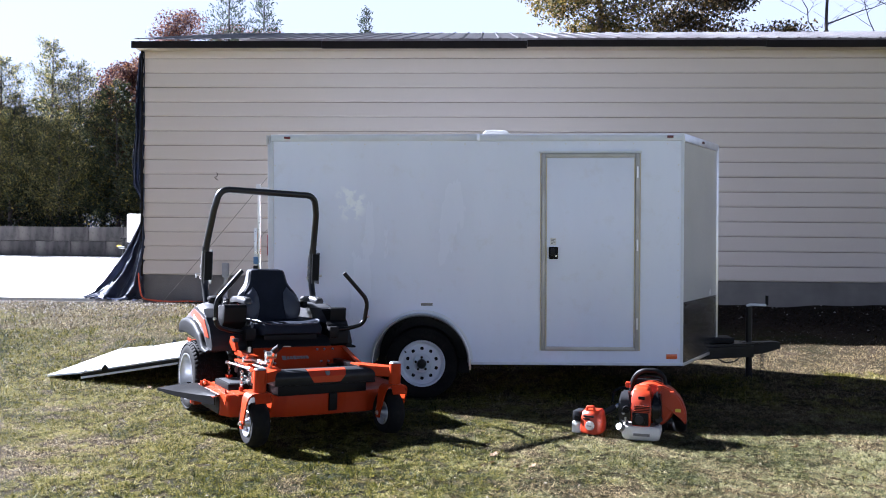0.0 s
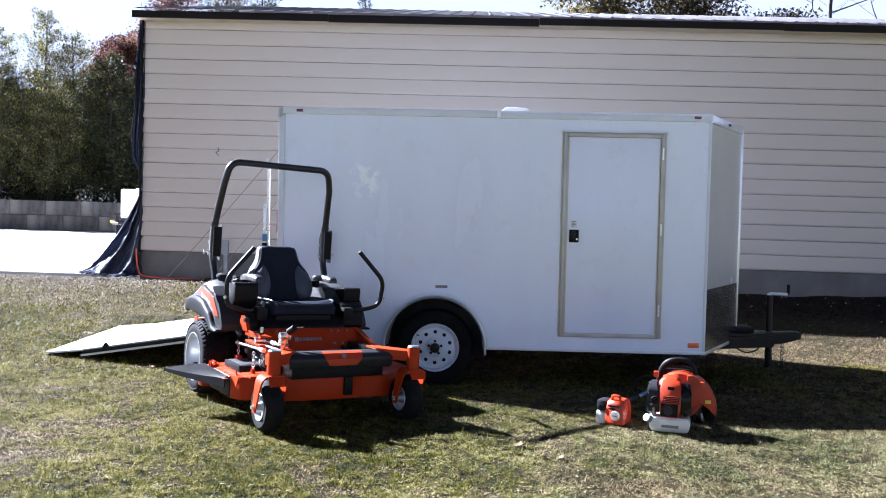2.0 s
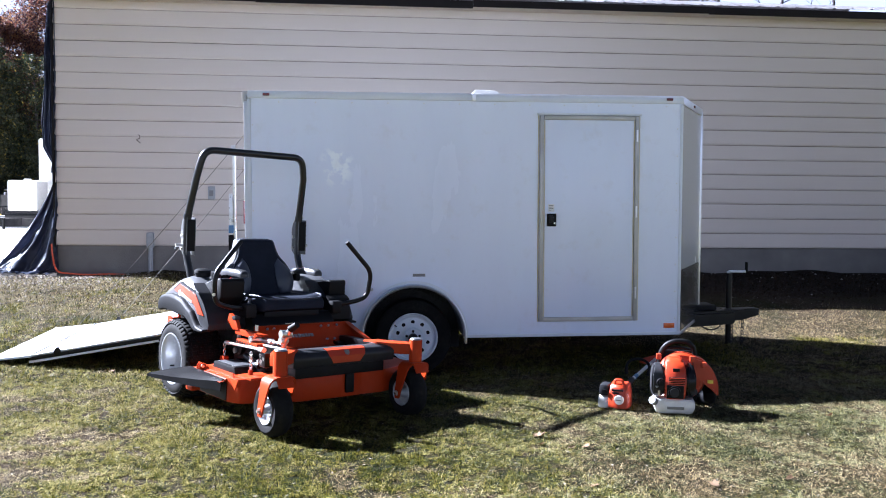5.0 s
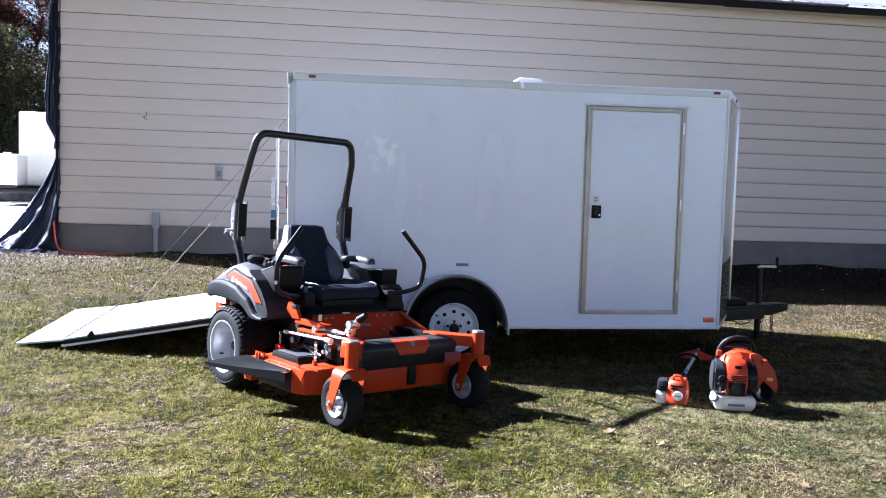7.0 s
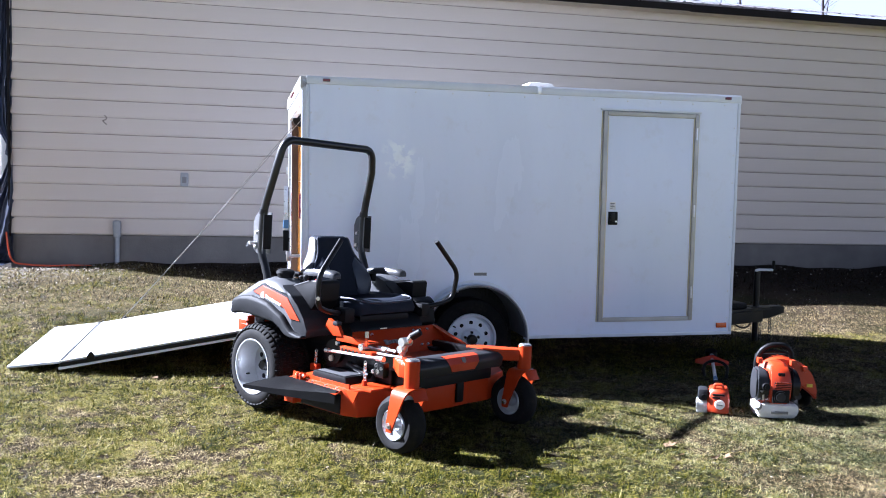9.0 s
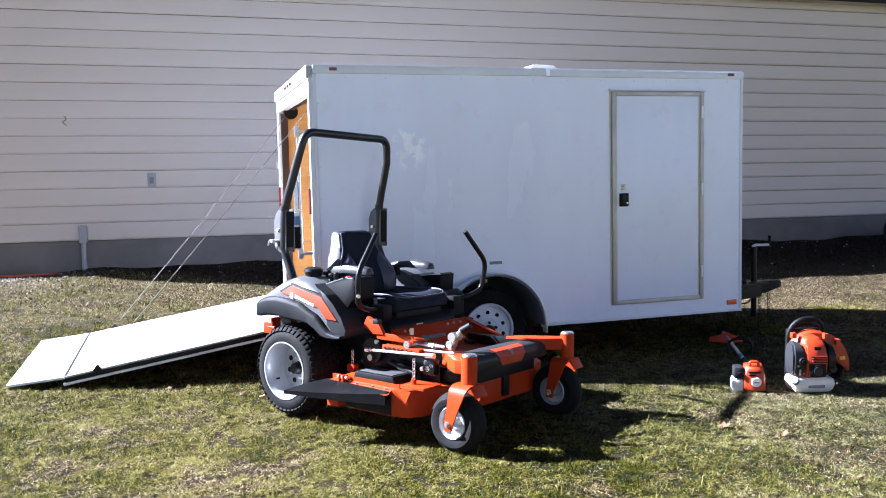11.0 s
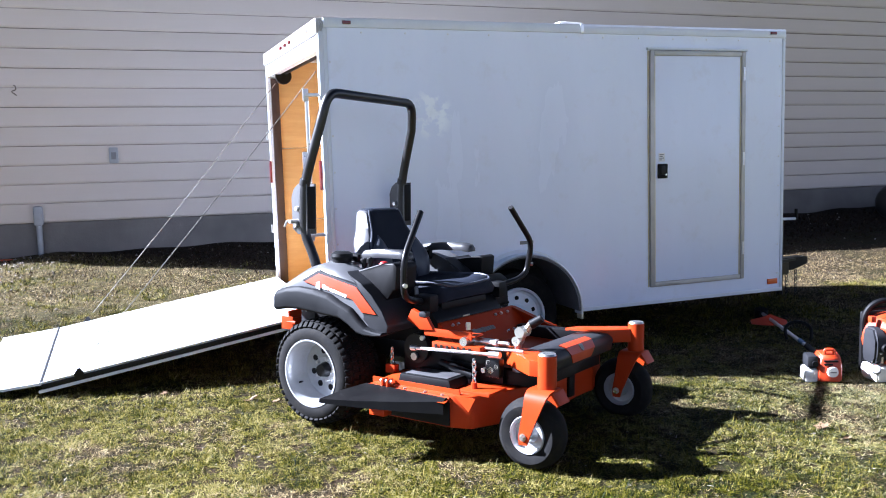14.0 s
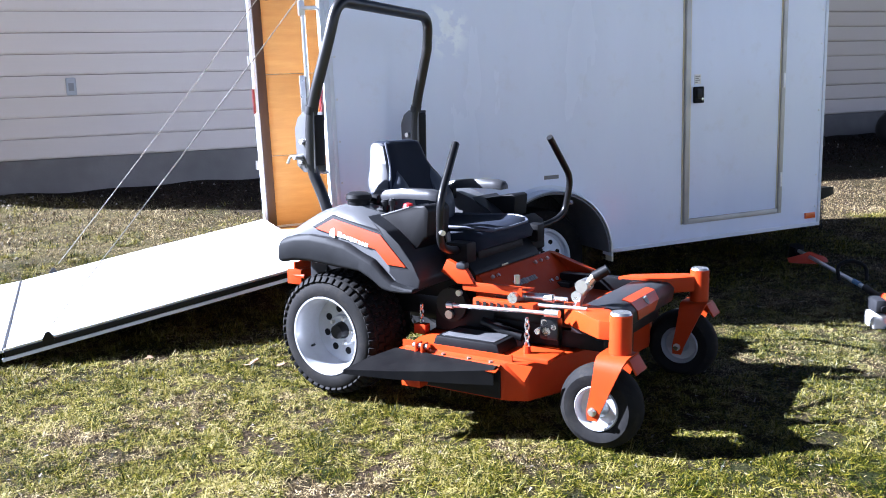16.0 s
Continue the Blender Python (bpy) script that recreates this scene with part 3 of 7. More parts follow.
# ---- building ----
def build_building():
    hall = thing("building", pose(0, 0, 0), "cream lap-sided building with brown eave and ribbed metal roof", "building")
    depth = 11.0
    bm = B()
    box(bm, (WALL_L + 0.02, WALL_Y + 0.03, 0.62), (WALL_R - 0.02, WALL_Y + depth, 4.40))
    wall = part("wall", bm, SHEATHING, hall)
    bm = B()
    box(bm, (WALL_L - 0.015, WALL_Y + 0.005, -0.2), (WALL_R + 0.015, WALL_Y + depth + 0.02, 0.685), 0.01)
    part("foundation", bm, CONCRETE, hall, "grey poured concrete foundation")
    # lap boards: thin at the top edge, proud at the bottom edge
    course = 0.2355
    bm = B()
    length = WALL_R - WALL_L
    prism(bm, [(-0.018, 0.0), (-0.027, 0.003), (-0.034, 0.011), (-0.039, 0.022), (-0.0405, 0.032), (-0.010, course - 0.005), (0.03, course - 0.005), (0.03, 0.012), (-0.017, 0.012)],
          "x", -length / 2, length / 2)
    board = mesh_of("siding_board", bm, SIDING, 30)
    for k in range(16):
        ob = new("siding_board", board)
        ob.parent = wall
        ob.location = ((WALL_L + WALL_R) / 2, WALL_Y, 0.69 + k * course)
        if k == 15:
            ob.scale = (1, 1, 0.72)
        ob.rotation_euler = (0, radians(random.uniform(-0.02, 0.02)), 0)
    bm = B()
    box(bm, (WALL_L - 0.03, WALL_Y - 0.056, 0.66), (WALL_L + 0.004, WALL_Y + 0.10, 4.36), 0.004)
    part("corner_board", bm, FASCIA, hall)
    bm = B()
    box(bm, (WALL_R - 0.02, WALL_Y - 0.056, 0.66), (WALL_R + 0.04, WALL_Y + 0.10, 4.36), 0.004)
    part("corner_board", bm, FASCIA, hall)
    # eave: soffit, fascia in lengths that step a little, drip edge
    bm = B()
    box(bm, (WALL_L - 0.05, WALL_Y - 0.30, 4.345), (WALL_R + 0.2, WALL_Y + 0.02, 4.37))
    part("soffit", bm, SOFFIT, hall)
    for x0, x1, dz in ((WALL_L - 0.075, -2.62, 0.0), (-2.62, 0.62, -0.012), (0.62, 4.3, 0.012), (4.3, WALL_R + 0.2, 0.0)):
        bm = B()
        box(bm, (x0 + 0.002, WALL_Y - 0.335, 4.33 + dz), (x1 - 0.002, WALL_Y - 0.30, 4.44 + dz * 0.5), 0.006)
        part("fascia_board", bm, FASCIA, hall)
    # ribbed metal roof, shallow
    slope, y0, ridge = math.tan(radians(13.7)), WALL_Y - 0.39, WALL_Y + depth / 2
    pitch, x = 0.305, WALL_L - 0.11
    prof = []
    while x < WALL_R + 0.25:
        prof += [(x, 0), (x + 0.10, 0), (x + 0.112, 0.016), (x + 0.142, 0.016), (x + 0.155, 0), (x + 0.22, 0.004)]
        x += pitch
    bm = B()
    rows = []
    for y, up in ((y0, 4.455), (ridge, 4.455 + slope * (ridge - y0)), (ridge * 2 - y0, 4.455)):
        rows.append([bm.verts.new((px, y, up + pz)) for px, pz in prof])
    for a, b in zip(rows, rows[1:]):
        for i in range(len(prof) - 1):
            bm.faces.new((a[i], a[i + 1], b[i + 1], b[i]))
    bmesh.ops.solidify(bm, geom=bm.faces[:], thickness=0.02)
    part("roof", bm, ROOF_METAL, hall, "dark ribbed metal roofing sheets")
    for x in (WALL_L, WALL_R):
        bm = B()
        prism(bm, [(WALL_Y + 0.05, 4.39), (ridge, 4.39 + slope * (ridge - WALL_Y)), (WALL_Y + depth - 0.05, 4.39)], "x", min(x, x * 0.99), max(x, x * 0.99))
        part("gable", bm, SIDING, hall)


build_building()


def build_wall_fixtures():
    o = thing("conduit_pipe", pose(-4.23, WALL_Y, 0), "grey plastic electrical conduit with a junction hood on the wall", "conduit")
    bm = B()
    rod(bm, (0, -0.05, 0.22), (0, -0.05, 0.74), 0.034)
    part("pipe", bm, CONDUIT, o)
    bm = B()
    box(bm, (-0.055, -0.115, 0.66), (0.055, -0.02, 0.90), 0.03)
    part("hood", bm, CONDUIT, o)
    o = thing("wall_outlet", pose(-3.32, WALL_Y - 0.022, 1.5), "small grey weatherproof outlet cover on the siding", "outlet")
    bm = B()
    box(bm, (-0.055, -0.045, -0.10), (0.055, 0.0, 0.10), 0.016)
    part("cover", bm, CONDUIT, o)
    bm = B()
    box(bm, (-0.03, -0.056, -0.05), (0.03, -0.045, 0.04), 0.004)
    part("flap", bm, LIGHT_GREY, o)
    # a dark scuffed patch where a fixture once hung
    o = thing("wall_bracket", pose(-4.4, WALL_Y - 0.022, 2.31), "small worn metal bracket on the siding", "bracket")
    bm = B()
    tube(bm, rounded([(-0.04, 0, 0.06), (0.02, -0.02, 0.05), (0.03, -0.02, 0), (-0.03, -0.02, -0.02), (0.03, -0.005, -0.07)], 0.02), 0.006, 6)
    part("hook", bm, BARK, o)
    bm = B()
    tube(bm, rounded([(-5.66, 13.72, 0.72), (-5.64, 13.70, 0.52), (-5.58, 13.66, 0.30), (-5.3, 13.60, 0.275), (-5.0, 13.52, 0.272), (-4.85, 13.62, 0.275), (-4.5, 13.57, 0.27)], 0.1), 0.013, 7)
    tagged(part("extension_cord", bm, CORD), "orange extension cord lying along the foundation", "cord")


build_wall_fixtures()


def build_tarp():
    """Blue-black tarpaulin hung at the corner and trailing over the ground."""
    prof = [(4.30, -5.74), (3.7, -5.80), (3.1, -5.81), (2.55, -5.86), (2.2, -5.83), (1.95, -5.70), (1.75, -5.72), (1.5, -5.82), (1.2, -5.98),
            (0.95, -6.14), (0.72, -6.30), (0.52, -6.49), (0.38, -6.64), (0.30, -6.74)]
    fine = [(za + (zb - za) * q / 4, xa + (xb - xa) * q / 4) for (za, xa), (zb, xb) in zip(prof, prof[1:]) for q in range(4)] + [prof[-1]]
    bm = B()
    n = 64
    rows = []
    for j, (z, xl) in enumerate(fine):
        xr, k = -5.585, j / 4
        wide = min(1, (xr - xl) * 1.6)
        row = []
        for i in range(n):
            u = i / (n - 1)
            x = xl + (xr - xl) * u
            fold = 0.055 * math.sin(u * 15 + k * 0.5) * wide + 0.026 * math.sin(u * 31 + k) + 0.014 * math.sin(u * 57 + 1.9 * k) * math.cos(k * 2.3)
            crease = noise.noise(Vector((x * 5, z * 4, 3.1))) * 0.07 + abs(noise.noise(Vector((x * 13, z * 10, 7.7)))) * 0.045 + noise.noise(Vector((x * 31, z * 24, 1.3))) * 0.012
            y = WALL_Y - 0.06 + fold + crease * wide + (0.42 * (1 - u) if z < 1.8 else 0.16 * (1 - u)) - 0.12 * max(0, 1 - z) * u
            row.append(bm.verts.new((x, y, z + 0.03 * math.sin(u * 9 + k))))
        rows.append(row)
    # the trailing hem
    hem = [bm.verts.new((v.co.x - 0.06 + 0.05 * math.sin(i), v.co.y - 0.16 - 0.05 * math.sin(i * 1.3), 0.262 + 0.018 * math.sin(i * 2.1) + 0.02)) for i, v in enumerate(rows[-1])]
    rows.append(hem)
    for a, b in zip(rows, rows[1:]):
        for i in range(n - 1):
            bm.faces.new((a[i], a[i + 1], b[i + 1], b[i]))
    bmesh.ops.solidify(bm, geom=bm.faces[:], thickness=0.006)
    tagged(part("tarp", bm, TARP, angle=60), "crumpled blue-black tarpaulin hanging from the corner to the ground", "tarp")


build_tarp()


# ---- yard behind: block wall, flatbed with white tanks, drum, blue-grey wing ----
def build_block_wall():
    w = thing("retaining_wall", pose(0, 35.2, 0.27), "weathered stacked concrete block retaining wall", "retaining wall", kind="structure")
    bm = B()
    box(bm, (-0.745, -0.30, 0.008), (0.745, 0.30, 0.60), 0.03)
    block = mesh_of("block", bm, BLOCK)
    for row in range(2):
        for k in range(17):
            ob = new("block", block)
            ob.parent = w
            ob.location = (-30 + 1.5 * k + 0.75 * row, random.uniform(-0.04, 0.04), 0.605 * row)
            ob.rotation_euler = (0, 0, radians(random.uniform(-1, 1)))


build_block_wall()


def build_flatbed():
    m = pose(-11.6, 31.3, 0.275, 0, 0, 0)
    t = thing("flatbed_trailer", m, "black flatbed trailer with a tongue jack on the slab", "trailer")
    bm = B()
    box(bm, (-1.36, -1.1, 0.42), (4.0, 1.1, 0.56), 0.02)
    part("deck", bm, BLACK_STEEL, t)
    for s in (-0.75, 0.75):
        bm = B()
        rod(bm, (-1.36, s, 0.45), (-2.0, 0.05 * s, 0.45), 0.05)
        part("tongue_rail", bm, BLACK_STEEL, t)
        for x in (2.0, 2.8):
            bm = B()
            lathe(bm, [(0.2, -0.1), (0.30, -0.1), (0.34, -0.06), (0.34, 0.06), (0.30, 0.1), (0.2, 0.1)], (x, s * 1.65, 0.34), "y", 20, True)
            part("tyre", bm, GRASSY_RUBBER, t)
            bm = B()
            lathe(bm, [(0.02, -0.05), (0.205, -0.05), (0.205, 0.05), (0.02, 0.05)], (x, s * 1.65, 0.34), "y", 16, True)
            part("rim", bm, WHEEL_SILVER, t)
    bm = B()
    box(bm, (-2.1, -0.05, 0.46), (-1.95, 0.05, 0.54), 0.02)
    part("coupler", bm, YELLOW_TAG, t)
    bm = B()
    rod(bm, (-1.85, 0, 0.0), (-1.85, 0, 0.78), 0.05)
    rod(bm, (-1.95, 0, 0.78), (-1.70, 0, 0.78), 0.04)
    part("jack", bm, BLACK_STEEL, t)
    for x0, x1, y0, y1, z1, lab in ((-1.30, -0.33, -1.05, -0.05, 1.12, "low white plastic tank on the flatbed trailer"), (-0.67, 1.2, 0.02, 1.05, 2.58, "tall white plastic tank on the flatbed trailer")):
        o = thing("tank", m @ pose(0, 0, 0.565), lab, "tank", "white tanks on the flatbed")
        bm = B()
        box(bm, (x0, y0, 0.0), (x1, y1, 0.08), 0.01)
        part("pallet", bm, DARK_GREY, o)
        bm = B()
        box(bm, (x0, y0, 0.085), (x1, y1, z1), 0.07)
        part("vessel", bm, WHITE_PLASTIC, o)
        bm = B()
        rod(bm, ((x0 + x1) / 2, (y0 + y1) / 2, z1), ((x0 + x1) / 2, (y0 + y1) / 2, z1 + 0.06), 0.12)
        part("cap", bm, WHITE_PLASTIC, o)


build_flatbed()


def build_right_side():
    w = thing("outbuilding", pose(0, 0, 0), "blue-grey sided low wing with dark eave in shade", "building")
    bm = B()
    box(bm, (10.4, 17.2, -0.2), (24, 22, 1.36))
    part("base_wall", bm, FASCIA, w, "dark lower wall")
    bm = B()
    prism(bm, [(0.02, -0.01), (-0.022, 0.0), (-0.022, 0.01), (0.0, 0.25), (0.02, 0.25)], "x", 10.35, 24)
    board = mesh_of("siding_board", bm, BLUE_SIDING)
    for k in range(6):
        ob = new("siding_board", board)
        ob.parent = w
        ob.location = (0, 17.18, 1.36 + 0.245 * k)
    bm = B()
    box(bm, (10.4, 17.2, 1.37), (24, 22, 2.84))
    part("upper_wall", bm, BLUE_SIDING, w)
    bm = B()
    prism(bm, [(16.75, 2.80), (16.75, 2.97), (19.6, 3.5), (22.4, 2.97), (22.4, 2.80)], "x", 10.2, 24.2)
    part("roof", bm, FASCIA, w, "dark low-pitched roof")
    o = thing("culvert_pipe", pose(8.12, 12.6, gz(8.3, 12.6) - 0.02), "black corrugated plastic pipe section lying in shade", "pipe")
    bm = B()
    prof = [(0.02, 0.0), (0.12, 0.005), (0.20, 0.03), (0.245, 0.075)]
    for k in range(24):
        h = 0.10 + k * 0.075
        prof += [(0.25, h), (0.272, h + 0.02), (0.272, h + 0.045), (0.25, h + 0.06)]
    prof += [(0.02, 1.95)]
    lathe(bm, prof, (0, 0, 0.272), "x", 28)
    part("shell", bm, DRUM, o)


build_right_side()


# ---- enclosed trailer ----
TR = pose(-1.93, 7.655, 0.262, 0, -0.45, 0.77)
LEN, WID, HGT, NOSE = 3.695, 2.03, 2.045, 0.565


def arch(bm, cx, cz, r0, r1, y0, y1, n=22, a0=0.0, a1=math.pi):
    rings = []
    for i in range(n + 1):
        a = a0 + (a1 - a0) * i / n
        c, s = math.cos(a), math.sin(a)
        rings.append([(cx + r0 * c, y0, cz + r0 * s), (cx + r1 * c, y0, cz + r1 * s), (cx + r1 * c, y1, cz + r1 * s), (cx + r0 * c, y1, cz + r0 * s)])
    return loft(bm, rings)


def build_trailer():
    t = thing("enclosed_trailer", TR, "white enclosed cargo trailer with V-nose, side door and lowered rear ramp", "trailer")
    cx, R = 1.36, 0.435
    th = 0.035
    # near side with the wheel arch cut out
    for y0, y1, nm in ((0.0, th, "side_panel"), (WID - th, WID, "side_panel")):
        bm = B()
        pts = [(0.0, 0.0)]
        pts += [(cx - R * math.cos(math.pi * i / 24), 0.0 + R * math.sin(math.pi * i / 24)) for i in range(25)]
        pts += [(LEN, 0.0), (LEN, HGT - 0.06), (0.0, HGT - 0.06)]
        prism(bm, pts, "y", y0, y1)
        part(nm, bm, SKIN, t)
    # plywood lining inside, with seams
    for y in (th + 0.002, WID - th - 0.014):
        for x0, x1 in ((0.06, 1.26), (1.266, 2.48), (2.486, 3.68)):
            if y < 0.2 and x0 > 2.0:
                x1 = 2.40 if x0 < 2.45 else x1
            for z0, z1 in ((0.62, 1.24), (1.245, 1.97)):
                if y < 0.2 and x0 > 2.45:
                    continue
                bm = B()
                box(bm, (x0, y, z0), (x1, y + 0.012, z1), 0.002)
                part("lining_panel", bm, PLY, t)
            if x0 < 1.0:
                x1 = 0.86
            elif x0 < 2.0:
                x0 = 1.86
            if y < 0.2 and x0 > 2.0:
                continue
            bm = B()
            box(bm, (x0, y, 0.07), (x1, y + 0.012, 0.615), 0.002)
            part("lining_panel", bm, PLY, t)
    for y in (0.05, WID - 0.33):
        bm = B()
        yw = 0.34 if y < 1 else WID - 0.352
        box(bm, (cx - 0.47, yw, -0.02), (cx + 0.47, yw + 0.012, 0.50), 0.003)
        part("wheel_well", bm, DARK_GREY, t)
        bm = B()
        yp = yw + (0.014 if y < 1 else -0.014)
        box(bm, (cx - 0.49, yp, 0.05), (cx + 0.49, yp + 0.012, 0.615), 0.002)
        box(bm, (cx - 0.49, min(yp, 0.05 if y < 1 else yp), 0.603), (cx + 0.49, max(yp + 0.012, WID - 0.05 if y > 1 else yp), 0.615), 0.002)
        part("well_cover", bm, PLY, t)
    bm = B()
    w0, w1 = cx - 0.48, cx + 0.48
    fa, fb = th + 0.001, WID - th - 0.001
    prism(bm, [(0.0, fa), (w0, fa), (w0, 0.36), (w1, 0.36), (w1, fa), (LEN, fa), (LEN + NOSE - 0.06, WID / 2 - 0.05), (LEN + NOSE - 0.06, WID / 2 + 0.05), (LEN, fb),
               (w1, fb), (w1, WID - 0.36), (w0, WID - 0.36), (w0, fb), (0, fb)], "z", 0.002, 0.05)
    part("floor", bm, PLY, t, "plywood floor")
    bm = B()
    prism(bm, [(0.0, -0.012), (LEN, -0.012), (LEN + NOSE, WID / 2 - 0.05), (LEN + NOSE, WID / 2 + 0.05), (LEN, WID + 0.012), (0, WID + 0.012)], "z", HGT - 0.028, HGT, 0.006)
    part("roof", bm, ALU, t, "bare aluminium roof sheet")
    # nose panels: upper skin in the dimmed white, tread plate stone guard below
    a = math.atan2(WID / 2 - 0.05, NOSE)
    ln = math.hypot(WID / 2 - 0.05, NOSE)
    for k, (px, py, ang) in enumerate(((LEN, 0.0, a), (LEN + NOSE, WID / 2 + 0.05, math.pi - a))):
        m = Matrix.Translation((px, py, 0)) @ Matrix.Rotation(ang, 4, "Z")
        bm = B()
        box(bm, (0, 0, 0.0), (ln, 0.03, HGT - 0.06), 0.0, m)
        part("nose_panel", bm, NOSE_DIM_SKIN, t, "white nose panel, its colour darkened and warmed like a reflection")
        bm = B()
        box(bm, (0.0, -0.004, 0.0), (ln, -0.0005, 0.54), 0.0, m)
        part("stone_guard", bm, TREAD, t, "aluminium tread plate stone guard")
        bm = B()
        box(bm, (0, -0.012, HGT - 0.075), (ln, 0.03, HGT - 0.004), 0.008, m)
        part("top_trim", bm, ALU, t)
        bm = B()
        box(bm, (0, -0.008, -0.03), (ln, 0.03, 0.0), 0.004, m)
        part("bottom_rail", bm, ALU, t)
    bm = B()
    box(bm, (LEN + NOSE - 0.01, WID / 2 - 0.065, 0.0), (LEN + NOSE + 0.012, WID / 2 + 0.065, HGT - 0.03), 0.006)
    part("nose_cap", bm, ALU, t)
    # trims along the near and far side
    for y0, y1 in ((-0.014, 0.02), (WID - 0.02, WID + 0.014)):
        bm = B()
        box(bm, (0.0, y0, HGT - 0.062), (1.868, y1, HGT - 0.004), 0.007)
        part("top_trim", bm, WHITE_TRIM, t)
        bm = B()
        box(bm, (1.872, y0 + 0.002, HGT - 0.066), (LEN, y1, HGT - 0.008), 0.007)
        part("top_trim", bm, WHITE_TRIM, t)
        for x0, x1 in ((0.0, cx - R - 0.01), (cx + R + 0.01, LEN)):
            bm = B()
            box(bm, (x0, y0 + 0.004, -0.026), (x1, y1 - 0.004, 0.0), 0.004)
            part("bottom_rail", bm, WHITE_TRIM, t)
        for x0, mat in ((-0.004, WHITE_TRIM), (LEN - 0.022, WHITE_TRIM)):
            bm = B()
            box(bm, (x0, y0 + 0.006, 0.0), (x0 + 0.026, y1, HGT - 0.068), 0.005)
            part("corner_trim", bm, mat, t)
    bm = B()
    box(bm, (1.855, -0.019, HGT - 0.064), (1.885, 0.0, HGT - 0.002), 0.003)
    part("seam_cover", bm, ALU, t)
    # screws in a row under the top trim
    screw = B()
    lathe(screw, [(0.007, 0.0), (0.007, -0.002), (0.004, -0.004)], (0, 0, 0), "y", 8)
    screw = mesh_of("screw", screw, ALU)
    for x, z in [(0.035, 0.12 + 0.235 * k) for k in range(8)] + [(LEN - 0.045, 0.12 + 0.235 * k) for k in range(8)] + [(0.25 + 0.3 * k, HGT - 0.09) for k in range(12)]:
        ob = new("screw", screw)
        ob.parent, ob.location = t, (x, -0.0005 if z < 1.9 else -0.0005, z)
    # fenders
    for o, yb in ((-1, 0.0), (1, WID)):
        a0, a1 = -0.06, math.pi + 0.02
        edge = yb + o * 0.098
        f = B()
        arch(f, cx, 0.0, R - 0.004, R + 0.004, min(edge, yb), max(edge, yb), 30, a0, a1)
        f = part("fender", f, WHITE_TRIM, t, "white rounded sheet fender")
        bm = B()
        inner = yb - o * 0.34
        arch(bm, cx, 0.0, R - 0.018, R - 0.0055, min(edge - o * 0.004, inner), max(edge - o * 0.004, inner), 26, 0.0, math.pi)
        part("liner", bm, LINER_GREY, f, "dull grey fender liner")
        bm = B()
        rise = [(cx + (R - 0.006) * math.cos(math.pi * i / 20), (R - 0.006) * math.sin(math.pi * i / 20)) for i in range(21)]
        prism(bm, [(cx + R - 0.006, -0.16)] + rise + [(cx - R + 0.006, -0.16)], "y", min(inner, inner - o * 0.02), max(inner, inner - o * 0.02))
        part("well_wall", bm, BLACK, f, "black inner wall of the wheel well")
        bm = B()
        tube(bm, [(cx + R * math.cos(a), edge, R * math.sin(a)) for a in (a0 + (a1 - a0) * i / 32 for i in range(33))], 0.0085, 8)
        part("lip", bm, ALU, f, "bright rolled fender lip")
        bm = B()
        arch(bm, cx, 0.0, R + 0.004, R + 0.030, min(yb + o * 0.004, yb), max(yb + o * 0.004, yb), 28, 0.0, math.pi)
        part("mount_flange", bm, WHITE_TRIM, f)
    bm = B()
    box(bm, (cx + R - 0.004, -0.10, -0.062), (cx + R + 0.012, -0.03, 0.03), 0.004)
    part("fender_foot", bm, YELLOWED, t)
    # wheels
    for y, s in ((0.06, -1), (WID - 0.06, 1)):
        hub_z = -0.03
        bm = B()
        lathe(bm, [(0.205, -0.085), (0.235, -0.10), (0.29, -0.10), (0.322, -0.085), (0.334, -0.05), (0.334, 0.05), (0.322, 0.085), (0.29, 0.10), (0.235, 0.10), (0.205, 0.085)],
              (cx, y - s * 0.10, hub_z), "y", 40, True)
        tyre = part("tyre", bm, GRASSY_RUBBER, t, "black radial trailer tyre")
        bm = B()
        yo = y - s * 0.0
        prof = [(0.214, 0.0), (0.210, 0.012), (0.196, 0.006), (0.188, -0.02), (0.17, -0.028), (0.14, -0.022), (0.09, -0.012), (0.075, 0.008), (0.05, 0.010), (0.03, 0.010)]
        lathe(bm, [(r, h * s) for r, h in prof], (cx, yo, hub_z), "y", 40, dish=True)
        rim = part("rim", bm, WHEEL_WHITE, t, "white painted steel wheel")
        hole = B()
        lathe(hole, [(0.0165, 0.0), (0.0165, 0.003), (0.004, 0.003)], (0, 0, 0), "y", 16)
        hole = mesh_of("wheel_hole", hole, BLACK)
        for k in range(10):
            an = 2 * math.pi * (k + 0.5) / 10
            ob = new("wheel_hole", hole)
            ob.parent, ob.location = rim, (cx + 0.135 * math.cos(an), yo - 0.021 * s - (0.001 if s < 0 else -0.001) + (0.0 if s < 0 else -0.003), hub_z + 0.135 * math.sin(an))
            ob.location.y = yo + s * (-0.0215) + (-0.003 if s < 0 else 0.0)
        bm = B()
        lathe(bm, [(0.042, 0.0), (0.042, s * 0.035), (0.034, s * 0.05), (0.01, s * 0.052)], (cx, yo + s * 0.008, hub_z), "y", 20)
        part("hub_cap", bm, BLACK_STEEL, rim)
        for k in range(5):
            an = 2 * math.pi * k / 5 + math.pi / 2
            bm = B()
            c = (cx + 0.058 * math.cos(an), yo + s * 0.006, hub_z + 0.058 * math.sin(an))
            rod(bm, c, (c[0], c[1] + s * 0.022, c[2]), 0.0135, 0.011, 6)
